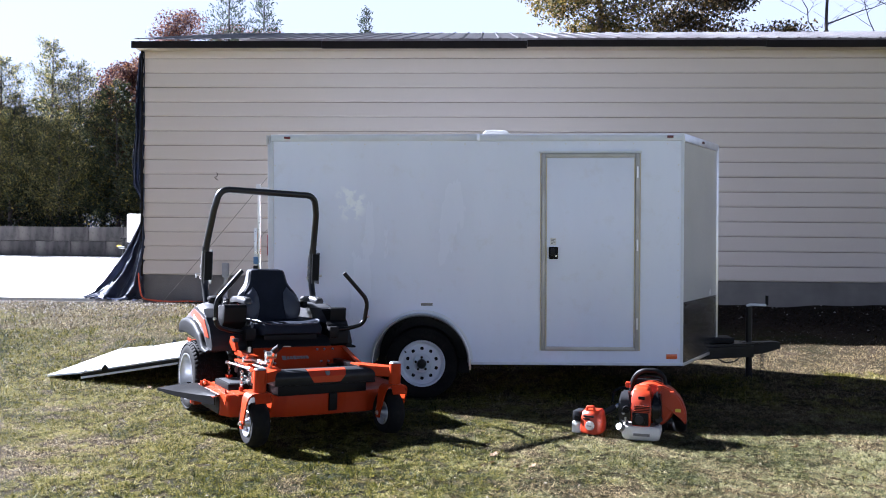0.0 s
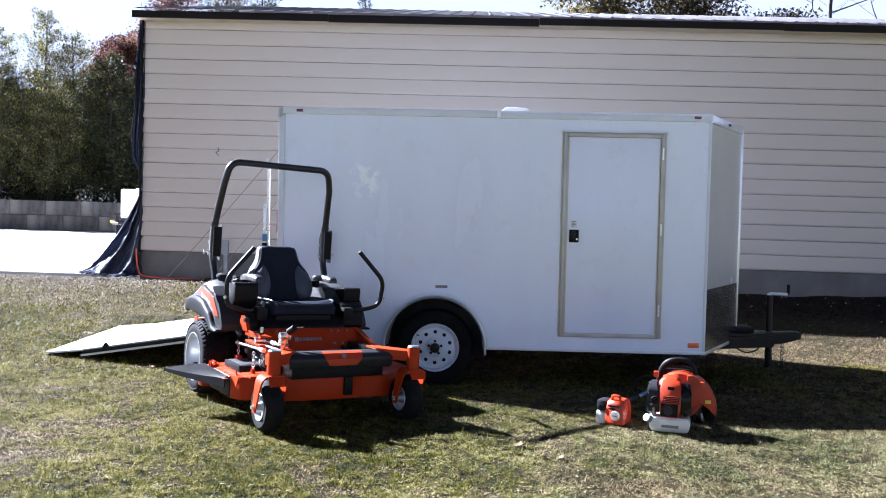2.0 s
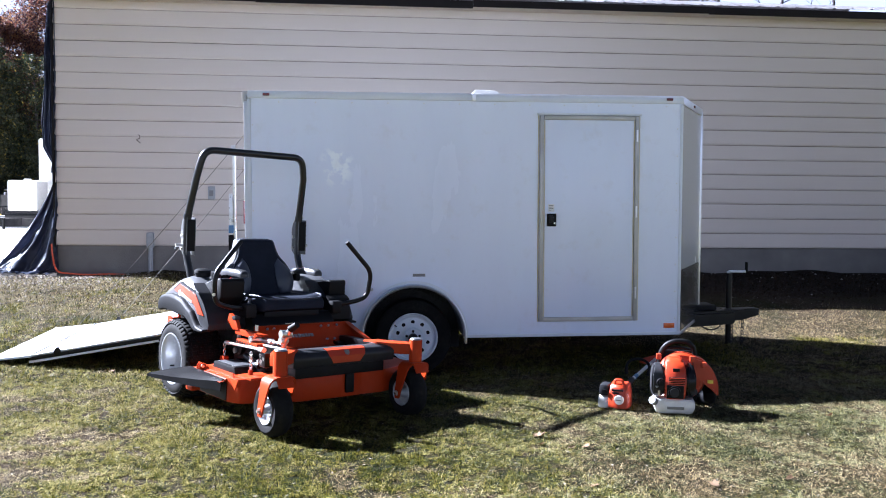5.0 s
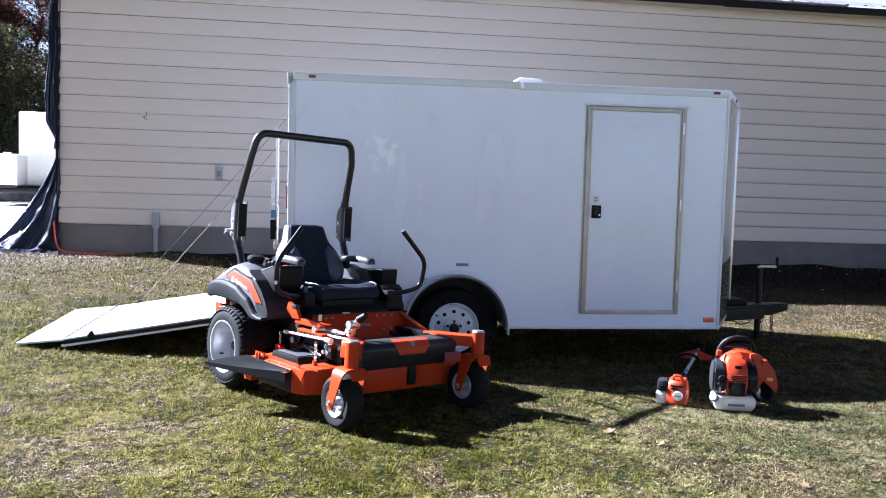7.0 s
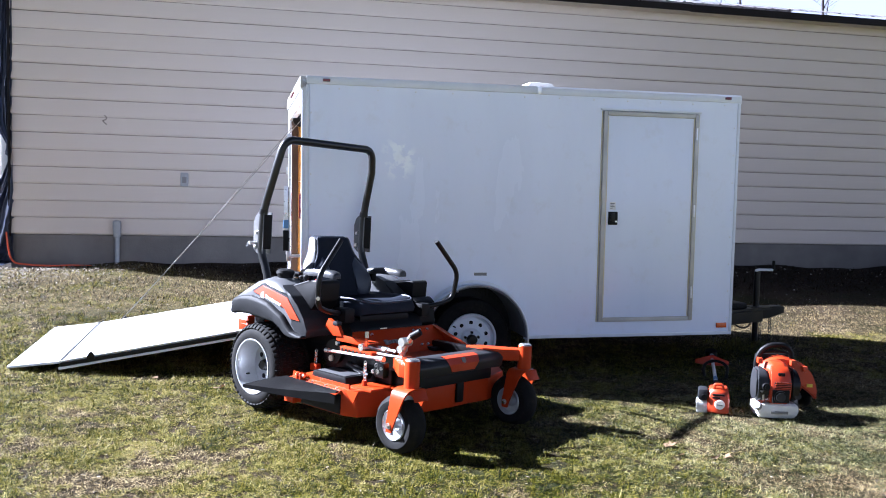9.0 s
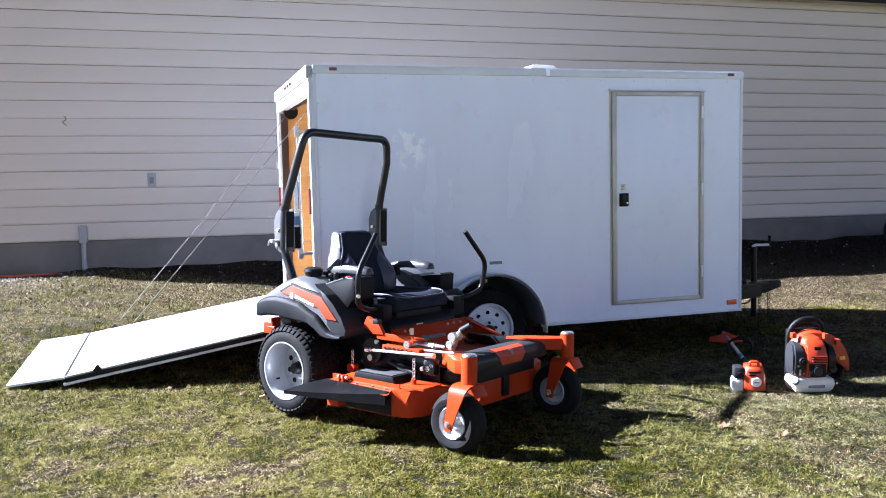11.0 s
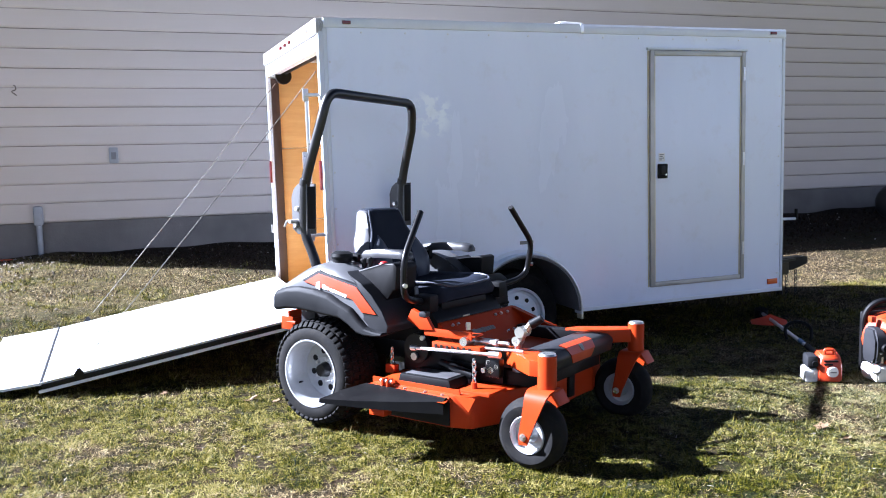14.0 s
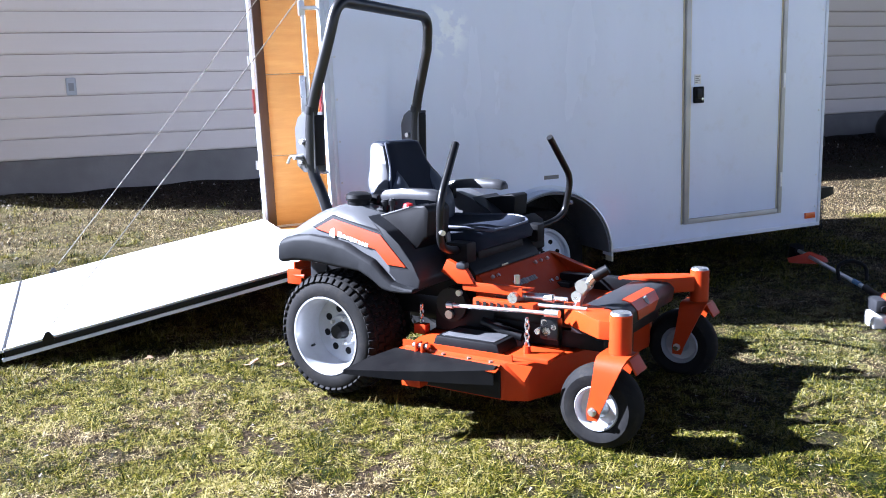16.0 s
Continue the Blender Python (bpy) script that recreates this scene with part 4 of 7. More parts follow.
            part("lug_nut", bm, BLACK_STEEL, rim)
        bm = B()
        rod(bm, (cx - 0.155, yo, hub_z + 0.11), (cx - 0.145, yo + s * 0.03, hub_z + 0.105), 0.006)
        part("valve", bm, BLACK, rim)
    bm = B()
    rod(bm, (cx, 0.15, -0.03), (cx, WID - 0.15, -0.03), 0.035)
    part("axle", bm, BLACK_STEEL, t)
    # side door
    dx0, dx1, dz0, dz1 = 2.435, 3.303, 0.105, 1.868
    door = B()
    box(door, (dx0 + 0.036, -0.012, dz0 + 0.036), (dx1 - 0.036, 0.0, dz1 - 0.036), 0.004)
    door = part("side_door", door, SKIN, t, "closed white side entry door")
    fw = 0.036
    for nm, lo, hi, mat in (("door_frame", (dx0, -0.026, dz0), (dx0 + fw, 0.0, dz1), DULL_ALU), ("door_frame", (dx1 - fw, -0.026, dz0), (dx1, 0.0, dz1), DULL_ALU),
                            ("door_frame", (dx0 + fw, -0.026, dz1 - fw), (dx1 - fw, 0.0, dz1), DULL_ALU), ("door_frame", (dx0 + fw, -0.026, dz0), (dx1 - fw, 0.0, dz0 + fw), DULL_ALU)):
        bm = B()
        box(bm, lo, hi, 0.007)
        part(nm, bm, mat, door)
    for lo, hi in (((dx0 - 0.012, -0.006, dz0), (dx0 - 0.002, 0.0, dz1)), ((dx1 + 0.002, -0.006, dz0), (dx1 + 0.012, 0.0, dz1)),
                   ((dx0 + 0.038, -0.016, dz0 + 0.04), (dx0 + 0.047, -0.0122, dz1 - 0.04)), ((dx1 - 0.047, -0.016, dz0 + 0.04), (dx1 - 0.038, -0.0122, dz1 - 0.04))):
        bm = B()
        box(bm, lo, hi, 0.001)
        part("sealant_bead", bm, YELLOWED, door)
    bm = B()
    box(bm, (dx0 - 0.02, -0.022, dz1 + 0.004), (dx1 + 0.02, 0.0, dz1 + 0.022), 0.004)
    part("drip_cap", bm, WHITE_TRIM, door)
    latch = B()
    box(latch, (2.50, -0.032, 0.925), (2.582, -0.012, 1.035), 0.008)
    latch = part("latch", latch, BLACK, door, "black recessed paddle latch")
    bm = B()
    box(bm, (2.516, -0.042, 0.955), (2.555, -0.032, 1.02), 0.005)
    part("paddle", bm, BLACK_STEEL, latch)
    bm = B()
    rod(bm, (2.566, -0.032, 0.952), (2.566, -0.036, 0.952), 0.009)
    part("lock", bm, CHROME, latch)
    st = B()
    box(st, (2.512, -0.0145, 1.05), (2.566, -0.0122, 1.115))
    st = part("sticker", st, PRINT_WHITE, door)
    bm = B()
    for k, w in enumerate((0.04, 0.03, 0.038, 0.02)):
        box(bm, (2.518, -0.0158, 1.10 - k * 0.013), (2.518 + w, -0.0147, 1.106 - k * 0.013))
    part("print", bm, PRINT_GREY, st)
    for z in (0.3, 1.0, 1.65):
        bm = B()
        rod(bm, (dx1 - 0.02, -0.03, z), (dx1 - 0.02, -0.03, z + 0.10), 0.008)
        part("hinge", bm, ALU, door)
    # lights, label, vent
    for x in (0.15, 3.57):
        bm = B()
        box(bm, (x - 0.028, -0.026, HGT - 0.043), (x + 0.028, -0.013, HGT - 0.02), 0.004)
        part("marker_light", bm, RED_LENS, t, "small dark red marker light")
    bm = B()
    box(bm, (0.50 * ln - 0.028, -0.024, HGT - 0.05), (0.50 * ln + 0.028, -0.0125, HGT - 0.026), 0.004, Matrix.Translation((LEN, 0, 0)) @ Matrix.Rotation(a, 4, "Z"))
    part("marker_light", bm, RED_LENS, t, "small dark red marker light")
    bm = B()
    box(bm, (3.55, -0.014, 0.035), (3.645, -0.0005, 0.078), 0.003)
    part("side_reflector", bm, AMBER_LENS, t, "orange-red side reflector")
    bm = B()
    box(bm, (1.355, -0.0035, 0.502), (1.46, -0.0005, 0.526))
    part("label_plate", bm, PRINT_GREY, t)
    bm = B()
    box(bm, (1.92, 0.46, HGT - 0.004), (2.16, 0.72, HGT + 0.04), 0.015)
    prism(bm, [(1.90, HGT + 0.04), (2.18, HGT + 0.04), (2.14, HGT + 0.082), (1.95, HGT + 0.090)], "y", 0.44, 0.74, 0.012)
    part("roof_vent", bm, WHITE_PLASTIC, t, "white roof vent lid")
    # rear frame
    for y0, y1, d in ((0.0, 0.058, 1), (WID - 0.058, WID, -1)):
        bm = B()
        box(bm, (-0.035, y0, 0.0), (0.03, y1, HGT - 0.02), 0.006)
        post = part("rear_post", bm, WHITE_TRIM, t)
        bm = B()
        a, b = (y1 + 0.001, y1 + 0.018) if d > 0 else (y0 - 0.018, y0 - 0.001)
        box(bm, (-0.01, a, 0.05), (0.058, b, HGT - 0.21), 0.003)
        part("jamb", bm, JAMB_BROWN, post, "dark brown inner jamb")
    hd = B()
    box(hd, (-0.035, 0.059, HGT - 0.20), (0.03, WID - 0.059, HGT - 0.105), 0.006)
    part("rear_header", hd, WHITE_TRIM, t)
    bm = B()
    box(bm, (-0.05, 0.0, HGT - 0.10), (0.03, WID, HGT - 0.002), 0.012)
    part("rear_cap", bm, DULL_ALU, t, "dull bare aluminium rear cap")
    for y in (WID / 2 - 0.17, WID / 2, WID / 2 + 0.17):
        bm = B()
        box(bm, (-0.062, y - 0.03, HGT - 0.065), (-0.05, y + 0.03, HGT - 0.04), 0.004)
        part("marker_light", bm, RED_LENS, t)
    for y in (0.25, WID - 0.25):
        bm = B()
        rod(bm, (-0.05, y, HGT - 0.05), (-0.058, y, HGT - 0.05), 0.018)
        part("bolt", bm, CHROME, t)
    for y in (0.05, WID - 0.05):
        bm = B()
        box(bm, (-0.05, y - 0.022, 0.95), (-0.035, y + 0.022, 1.14), 0.004)
        part("tail_light", bm, RED_LENS, t, "red upright tail light")
    bm = B()
    box(bm, (-0.03, 0.1, 0.0), (0.02, WID - 0.1, 0.055), 0.004)
    part("sill", bm, DARK_GREY, t)
    bm = B()
    rod(bm, (0.07, 0.35, HGT - 0.18), (0.07, WID - 0.35, HGT - 0.18), 0.022)
    part("spring_roller", bm, BLACK_STEEL, t)
    bm = B()
    rod(bm, (0.055, WID - 0.34, HGT - 0.215), (0.055, WID - 0.30, HGT - 0.215), 0.066)
    part("spring_drum", bm, BLACK, t)
    bm = B()
    lathe(bm, [(0.012, 0.0), (0.045, 0.0), (0.05, 0.01), (0.05, 0.19), (0.045, 0.20), (0.012, 0.20)], (-0.06, 0.50, 0.145), "y", 20, True)
    part("ramp_spring", bm, ALU, t, "grey ramp spring housing")
    # cam bar swung open at the near post
    bar = B()
    rod(bar, (-0.12, 0.03, 0.62), (-0.12, 0.03, 1.60), 0.013)
    bar = part("cam_bar", bar, CHROME, t, "zinc plated cam lock bar")
    for z in (0.66, 1.56):
        bm = B()
        box(bm, (-0.135, 0.012, z - 0.011), (-0.035, 0.042, z + 0.011), 0.004)
        box(bm, (-0.145, 0.016, z - 0.04), (-0.108, 0.044, z + 0.04), 0.008)
        part("keeper", bm, CHROME, bar)
    bm = B()
    box(bm, (-0.165, 0.015, 0.72), (-0.135, 0.035, 1.20), 0.005)
    part("handle", bm, CHROME, bar)
    bm = B()
    box(bm, (-0.172, 0.008, 0.70), (-0.128, 0.042, 0.86), 0.006)
    part("grip", bm, BLACK, bar)
    bm = B()
    box(bm, (-0.170, 0.010, 0.875), (-0.130, 0.040, 0.94), 0.004)
    part("tape", bm, BLUE_GRIP, bar)
    for y, z in ((0.012, 0.30), (WID + 0.004, 0.55), (WID + 0.004, 1.35)):
        bm = B()
        box(bm, (-0.055, y - 0.02, z - 0.035), (0.0, y + 0.02, z + 0.035), 0.005)
        part("hasp", bm, CHROME, t)
    # ramp door with tapering flap
    rx, fold_x, tip_x = -0.045, -1.80, -2.20
    z_top, z_fold, z_tip = 0.138, -0.135, -0.180
    tilt = math.atan2(z_top - z_fold, rx - fold_x)
    ln = math.hypot(z_top - z_fold, rx - fold_x)
    m = Matrix.Translation((rx, 0, z_top)) @ Matrix.Rotation(math.pi, 4, "Z") @ Matrix.Rotation(tilt, 4, "Y")
    y0, y1 = -0.112, -(WID - 0.085)
    door = B()
    box(door, (0, y1, -0.012), (ln, y0, 0.0), 0.003, m)
    door = part("ramp_door", door, WHITE_TRIM, t, "white ramp door lowered to the grass")
    for lo, hi, mat, nm in (((0, y0 - 0.001, -0.042), (ln, y0 + 0.010, -0.012), BLACK_STEEL, "edge_seal"), ((0, y0 - 0.012, -0.062), (ln + 0.02, y0 + 0.012, -0.043), WHITE_TRIM, "edge_rail"),
                            ((0, y1 - 0.010, -0.055), (ln, y1 + 0.001, -0.012), BLACK_STEEL, "edge_seal"), ((0, y1 - 0.012, -0.078), (ln, y1 + 0.012, -0.056), WHITE_TRIM, "edge_rail"),
                            ((0, y1, -0.060), (ln, y0 - 0.012, -0.014), PLY, "core"), ((0, y0 - 0.002, -0.003), (ln, y0 + 0.014, 0.004), ALU, "edge_trim")):
        bm = B()
        box(bm, lo, hi, 0.002, m)
        part(nm, bm, mat, door)
    bm = B()
    box(bm, (ln - 0.008, y1, -0.004), (ln + 0.008, y0, 0.005), 0.002, m)
    part("fold_hinge", bm, DARK_GREY, door)
    bm = B()
    prism(bm, [(ln - 0.245, 0.004), (ln - 0.232, 0.032), (ln - 0.215, 0.032), (ln - 0.19, 0.004), (ln - 0.19, -0.02), (ln - 0.245, -0.02)], "y", y0 + 0.0, y0 + 0.02)
    bmesh.ops.transform(bm, matrix=m, verts=bm.verts)
    part("hold_bracket", bm, BLACK_STEEL, door)
    bm = B()
    prism(bm, [(ln - 0.245, 0.004), (ln - 0.232, 0.032), (ln - 0.215, 0.032), (ln - 0.19, 0.004), (ln - 0.19, -0.02), (ln - 0.245, -0.02)], "y", y1 - 0.02, y1)
    bmesh.ops.transform(bm, matrix=m, verts=bm.verts)
    part("hold_bracket", bm, BLACK_STEEL, door)
    flap = B()
    top = [(fold_x, 0.110, z_fold), (tip_x, 0.24, z_tip - 0.01), (tip_x, WID - 0.10, z_tip + 0.01), (fold_x, WID - 0.087, z_fold)]
    loft(flap, [[(x, y, z) for x, y, z in top], [(x, y, z - 0.016) for x, y, z in top]])
    part("flap", flap, WHITE_TRIM, door, "hinged aluminium end flap")
    # tongue
    ty = WID / 2
    for s in (-1, 1):
        bm = B()
        loft(bm, [[(x, ty + s * w - 0.03, -0.075), (x, ty + s * w + 0.03, -0.075), (x, ty + s * w + 0.03, z), (x, ty + s * w - 0.03, z)] for x, w, z in ((3.2, 0.60, 0.035), (3.9, 0.34, 0.035), (4.62, 0.07, 0.035))])
        part("tongue_rail", bm, BLACK_STEEL, t)
    bm = B()
    prism(bm, [(4.10, ty - 0.24), (4.74, ty - 0.06), (4.74, ty + 0.06), (4.10, ty + 0.24)], "z", 0.037, 0.06)
    loft(bm, [[(x, ty - w, z0), (x, ty + w, z0), (x, ty + w, z1), (x, ty - w, z1)] for x, w, z0, z1 in ((4.52, 0.05, -0.065, 0.065), (4.72, 0.05, -0.05, 0.065), (4.84, 0.055, -0.012, 0.07), (4.90, 0.04, 0.0, 0.062))])
    part("coupler", bm, BLACK_STEEL, t)
    bm = B()
    box(bm, (4.16, ty - 0.13, 0.061), (4.42, ty + 0.13, 0.115), 0.012)
    part("breakaway_box", bm, BLACK, t, "low black box on the tongue")
    bm = B()
    tube(bm, rounded([(4.18, ty - 0.25, -0.05), (4.30, ty - 0.22, -0.12), (4.42, ty - 0.17, -0.11), (4.50, ty - 0.10, -0.05)], 0.05), 0.007, 6)
    part("light_cable", bm, BLACK, t)
    jack = B()
    rod(jack, (4.60, ty, -0.30), (4.60, ty, 0.42), 0.03)
    rod(jack, (4.60, ty, -0.34), (4.60, ty, -0.30), 0.07)
    jack = part("jack", jack, BLACK_STEEL, t, "black tongue jack")
    bm = B()
    tube(bm, rounded([(4.58, ty, 0.425), (4.60, ty - 0.02, 0.44), (4.76, ty - 0.02, 0.435)], 0.02), 0.014, 8)
    part("crank", bm, WHITE_TRIM, jack)
    bm = B()
    rod(bm, (4.77, ty - 0.02, 0.435), (4.77, ty - 0.02, 0.53), 0.015)
    part("knob", bm, BLACK, jack)
    for s in (-0.05, 0.06):
        for k in range(7):
            bm = B()
            tube(bm, [(4.64 + s + 0.012 * math.cos(a), ty - 0.1 + (0.006 * math.sin(a) if k % 2 else 0), -0.06 - 0.035 * k + 0.022 * math.sin(a)) for a in (2 * math.pi * i / 8 for i in range(9))], 0.004, 5)
            part("chain_link", bm, BLACK_STEEL, t)
    # ramp cables from the rear frame to the brackets on the ramp
    for a, b in (((-1.97, 7.80, 1.985), (-3.50, 7.785, 0.195)), ((-1.97, 9.42, 2.04), (-3.50, 9.615, 0.205))):
        bm = B()
        a, b = Vector(a), Vector(b)
        tube(bm, [a.lerp(b, i / 10) - Vector((0, 0, 0.02 * math.sin(math.pi * i / 10))) for i in range(11)], 0.0031, 6)
        tagged(part("ramp_cable", bm, ROPE), "thin pale cable from the trailer frame to the ramp", "cable", "ramp cables")


build_trailer()


# ---- zero-turn mower: x ahead, y to its left, z up from the rear axle's middle ----
def mower_rear_wheel(t, s):
    y = 0.48 * s
    c = (-0.02, y, 0.286)
    w = 0.135
    bm = B()
    lathe(bm, [(0.168, -w + 0.012), (0.185, -w), (0.235, -w + 0.004), (0.262, -w + 0.03), (0.272, -0.05), (0.274, 0.0), (0.272, 0.05), (0.262, w - 0.03), (0.235, w - 0.004), (0.185, w), (0.168, w - 0.012)],
          c, "y", 44, True)
    tyre = part("rear_tyre", bm, GRASSY_RUBBER, t, "black turf tyre with block tread", 40)
    bm = B()
    for k in range(44):
        for col, yy in enumerate((-0.118, -0.078, -0.039, 0.0, 0.039, 0.078, 0.118)):
            a = 2 * math.pi * (k + 0.5 * (col % 2)) / 44
            out = abs(yy)
            m = Matrix.Translation(c) @ Matrix.Rotation(-a, 4, "Y") @ Matrix.Translation((0.271 if out < 0.06 else 0.2665 if out < 0.1 else 0.252, yy, 0))
            if out > 0.06:
                m = m @ Matrix.Rotation(radians((14 if out < 0.1 else 46) * (1 if yy > 0 else -1)), 4, "Z")
            box(bm, (-0.010, -0.0155, -0.0125), (0.0095, 0.0155, 0.0125), 0.003, m)
    tagged(part("tread", bm, GRASSY_RUBBER, tyre, "", 40), kind="stuff")
    bm = B()
    o = s
    prof = [(0.178, w * 0.98), (0.180, w * 1.02), (0.172, w * 1.02), (0.164, w * 0.9), (0.158, w * 0.7), (0.152, w * 0.2), (0.148, 0.005), (0.122, 0.0), (0.074, 0.0), (0.067, 0.012), (0.045, 0.014), (0.03, 0.014)]
    lathe(bm, [(r, h * o) for r, h in prof], c, "y", 40, dish=True)
    rim = part("rim", bm, WHEEL_SILVER, t, "deep silver painted steel rim")
    for k in range(8):
        a = 2 * math.pi * (k + 0.3) / 8
        bm = B()
        p = Vector((c[0] + 0.099 * math.cos(a), c[1] - 0.002 * s, c[2] + 0.099 * math.sin(a)))
        rod(bm, p, p + Vector((0, 0.0045 * s, 0)), 0.0165, None, 14)
        part("wheel_hole", bm, BLACK, rim)
    bm = B()
    rod(bm, (c[0], c[1] + 0.012 * s, c[2]), (c[0], c[1] + 0.055 * s, c[2]), 0.042, 0.032)
    part("hub_cap", bm, BLACK_STEEL, rim)
    for k in range(5):
        a = 2 * math.pi * k / 5
        bm = B()
        p = Vector((c[0] + 0.06 * math.cos(a), c[1] + 0.01 * s, c[2] + 0.06 * math.sin(a)))
        rod(bm, p, p + Vector((0, 0.022 * s, 0)), 0.010, 0.008, 6)
        part("lug_nut", bm, CHROME, rim)
    bm = B()
    p = Vector((c[0] - 0.13, c[1] + 0.06 * s, c[2] - 0.075))
    rod(bm, p, p + Vector((0.012, 0.03 * s, 0.004)), 0.006, 0.005, 8)
    part("valve", bm, BLACK, rim)


def mower_caster(t, s):
    y, fx = 0.505 * s - 0.01, 1.255
    c = (fx, y, 0.163)
    bm = B()
    lathe(bm, [(0.084, -0.052), (0.10, -0.060), (0.13, -0.061), (0.152, -0.046), (0.162, -0.02), (0.164, 0.0), (0.162, 0.02), (0.152, 0.046), (0.13, 0.061), (0.10, 0.060), (0.084, 0.052)],
          c, "y", 40, True)
    part("caster_tyre", bm, GRASSY_RUBBER, t, "smooth black caster tyre")
    for d in (-1, 1):
        bm = B()
        prof = [(0.088, 0.056), (0.084, 0.062), (0.078, 0.055), (0.072, 0.03), (0.04, 0.028), (0.03, 0.05), (0.022, 0.072), (0.008, 0.072)]
        lathe(bm, [(r, h * d) for r, h in prof], c, "y", 32, dish=True)
        part("caster_rim", bm, WHEEL_SILVER, t, "silver caster rim")
    line = [(-0.088, 0.128, 0.0, 0.040), (-0.088, 0.165, 0.004, 0.054), (-0.088, 0.25, 0.030, 0.076), (-0.087, 0.318, 0.050, 0.096), (-0.080, 0.346, 0.056, 0.108), (-0.062, 0.364, 0.060, 0.116), (-0.040, 0.370, 0.062, 0.118)]
    line += [(-yy, zz, cx, wx) for yy, zz, cx, wx in line[::-1]]
    fork, rings = B(), []
    for i, (yy, zz, cx, wx) in enumerate(line):
        p0, p1 = line[max(i - 1, 0)], line[min(i + 1, len(line) - 1)]
        n2 = Vector((-(p1[1] - p0[1]), p1[0] - p0[0])).normalized() * 0.0055
        rings.append([(fx + cx - wx / 2, y + yy - n2.x, zz - n2.y), (fx + cx + wx / 2, y + yy - n2.x, zz - n2.y), (fx + cx + wx / 2, y + yy + n2.x, zz + n2.y), (fx + cx - wx / 2, y + yy + n2.x, zz + n2.y)])
    loft(fork, rings)
    fork = part("caster_fork", fork, ORANGE, t, "orange bent flat-bar caster fork", 50)
    for d in (-1, 1):
        bm = B()
        rod(bm, (fx, y + d * 0.092, 0.163), (fx, y + d * 0.099, 0.163), 0.017, None, 18)
        rod(bm, (fx, y + d * 0.099, 0.163), (fx, y + d * 0.110, 0.163), 0.012, 0.011, 6)
        part("axle_nut", bm, CHROME, fork)
    bm = B()
    prism(bm, [(fx + 0.112, 0.372), (fx + 0.124, 0.368), (fx + 0.156, 0.318), (fx + 0.151, 0.312), (fx + 0.116, 0.360)], "y", y - 0.052, y + 0.052, 0.002)
    part("fork_lip", bm, ORANGE, fork)
    px = 1.325
    bm = B()
    rod(bm, (px, y, 0.376), (px, y, 0.522), 0.043, None, 22)
    post = part("pivot_post", bm, ORANGE, t)
    bm = B()
    rod(bm, (px, y, 0.523), (px, y, 0.532), 0.041, 0.036, 22)
    part("cap", bm, CHROME, post)


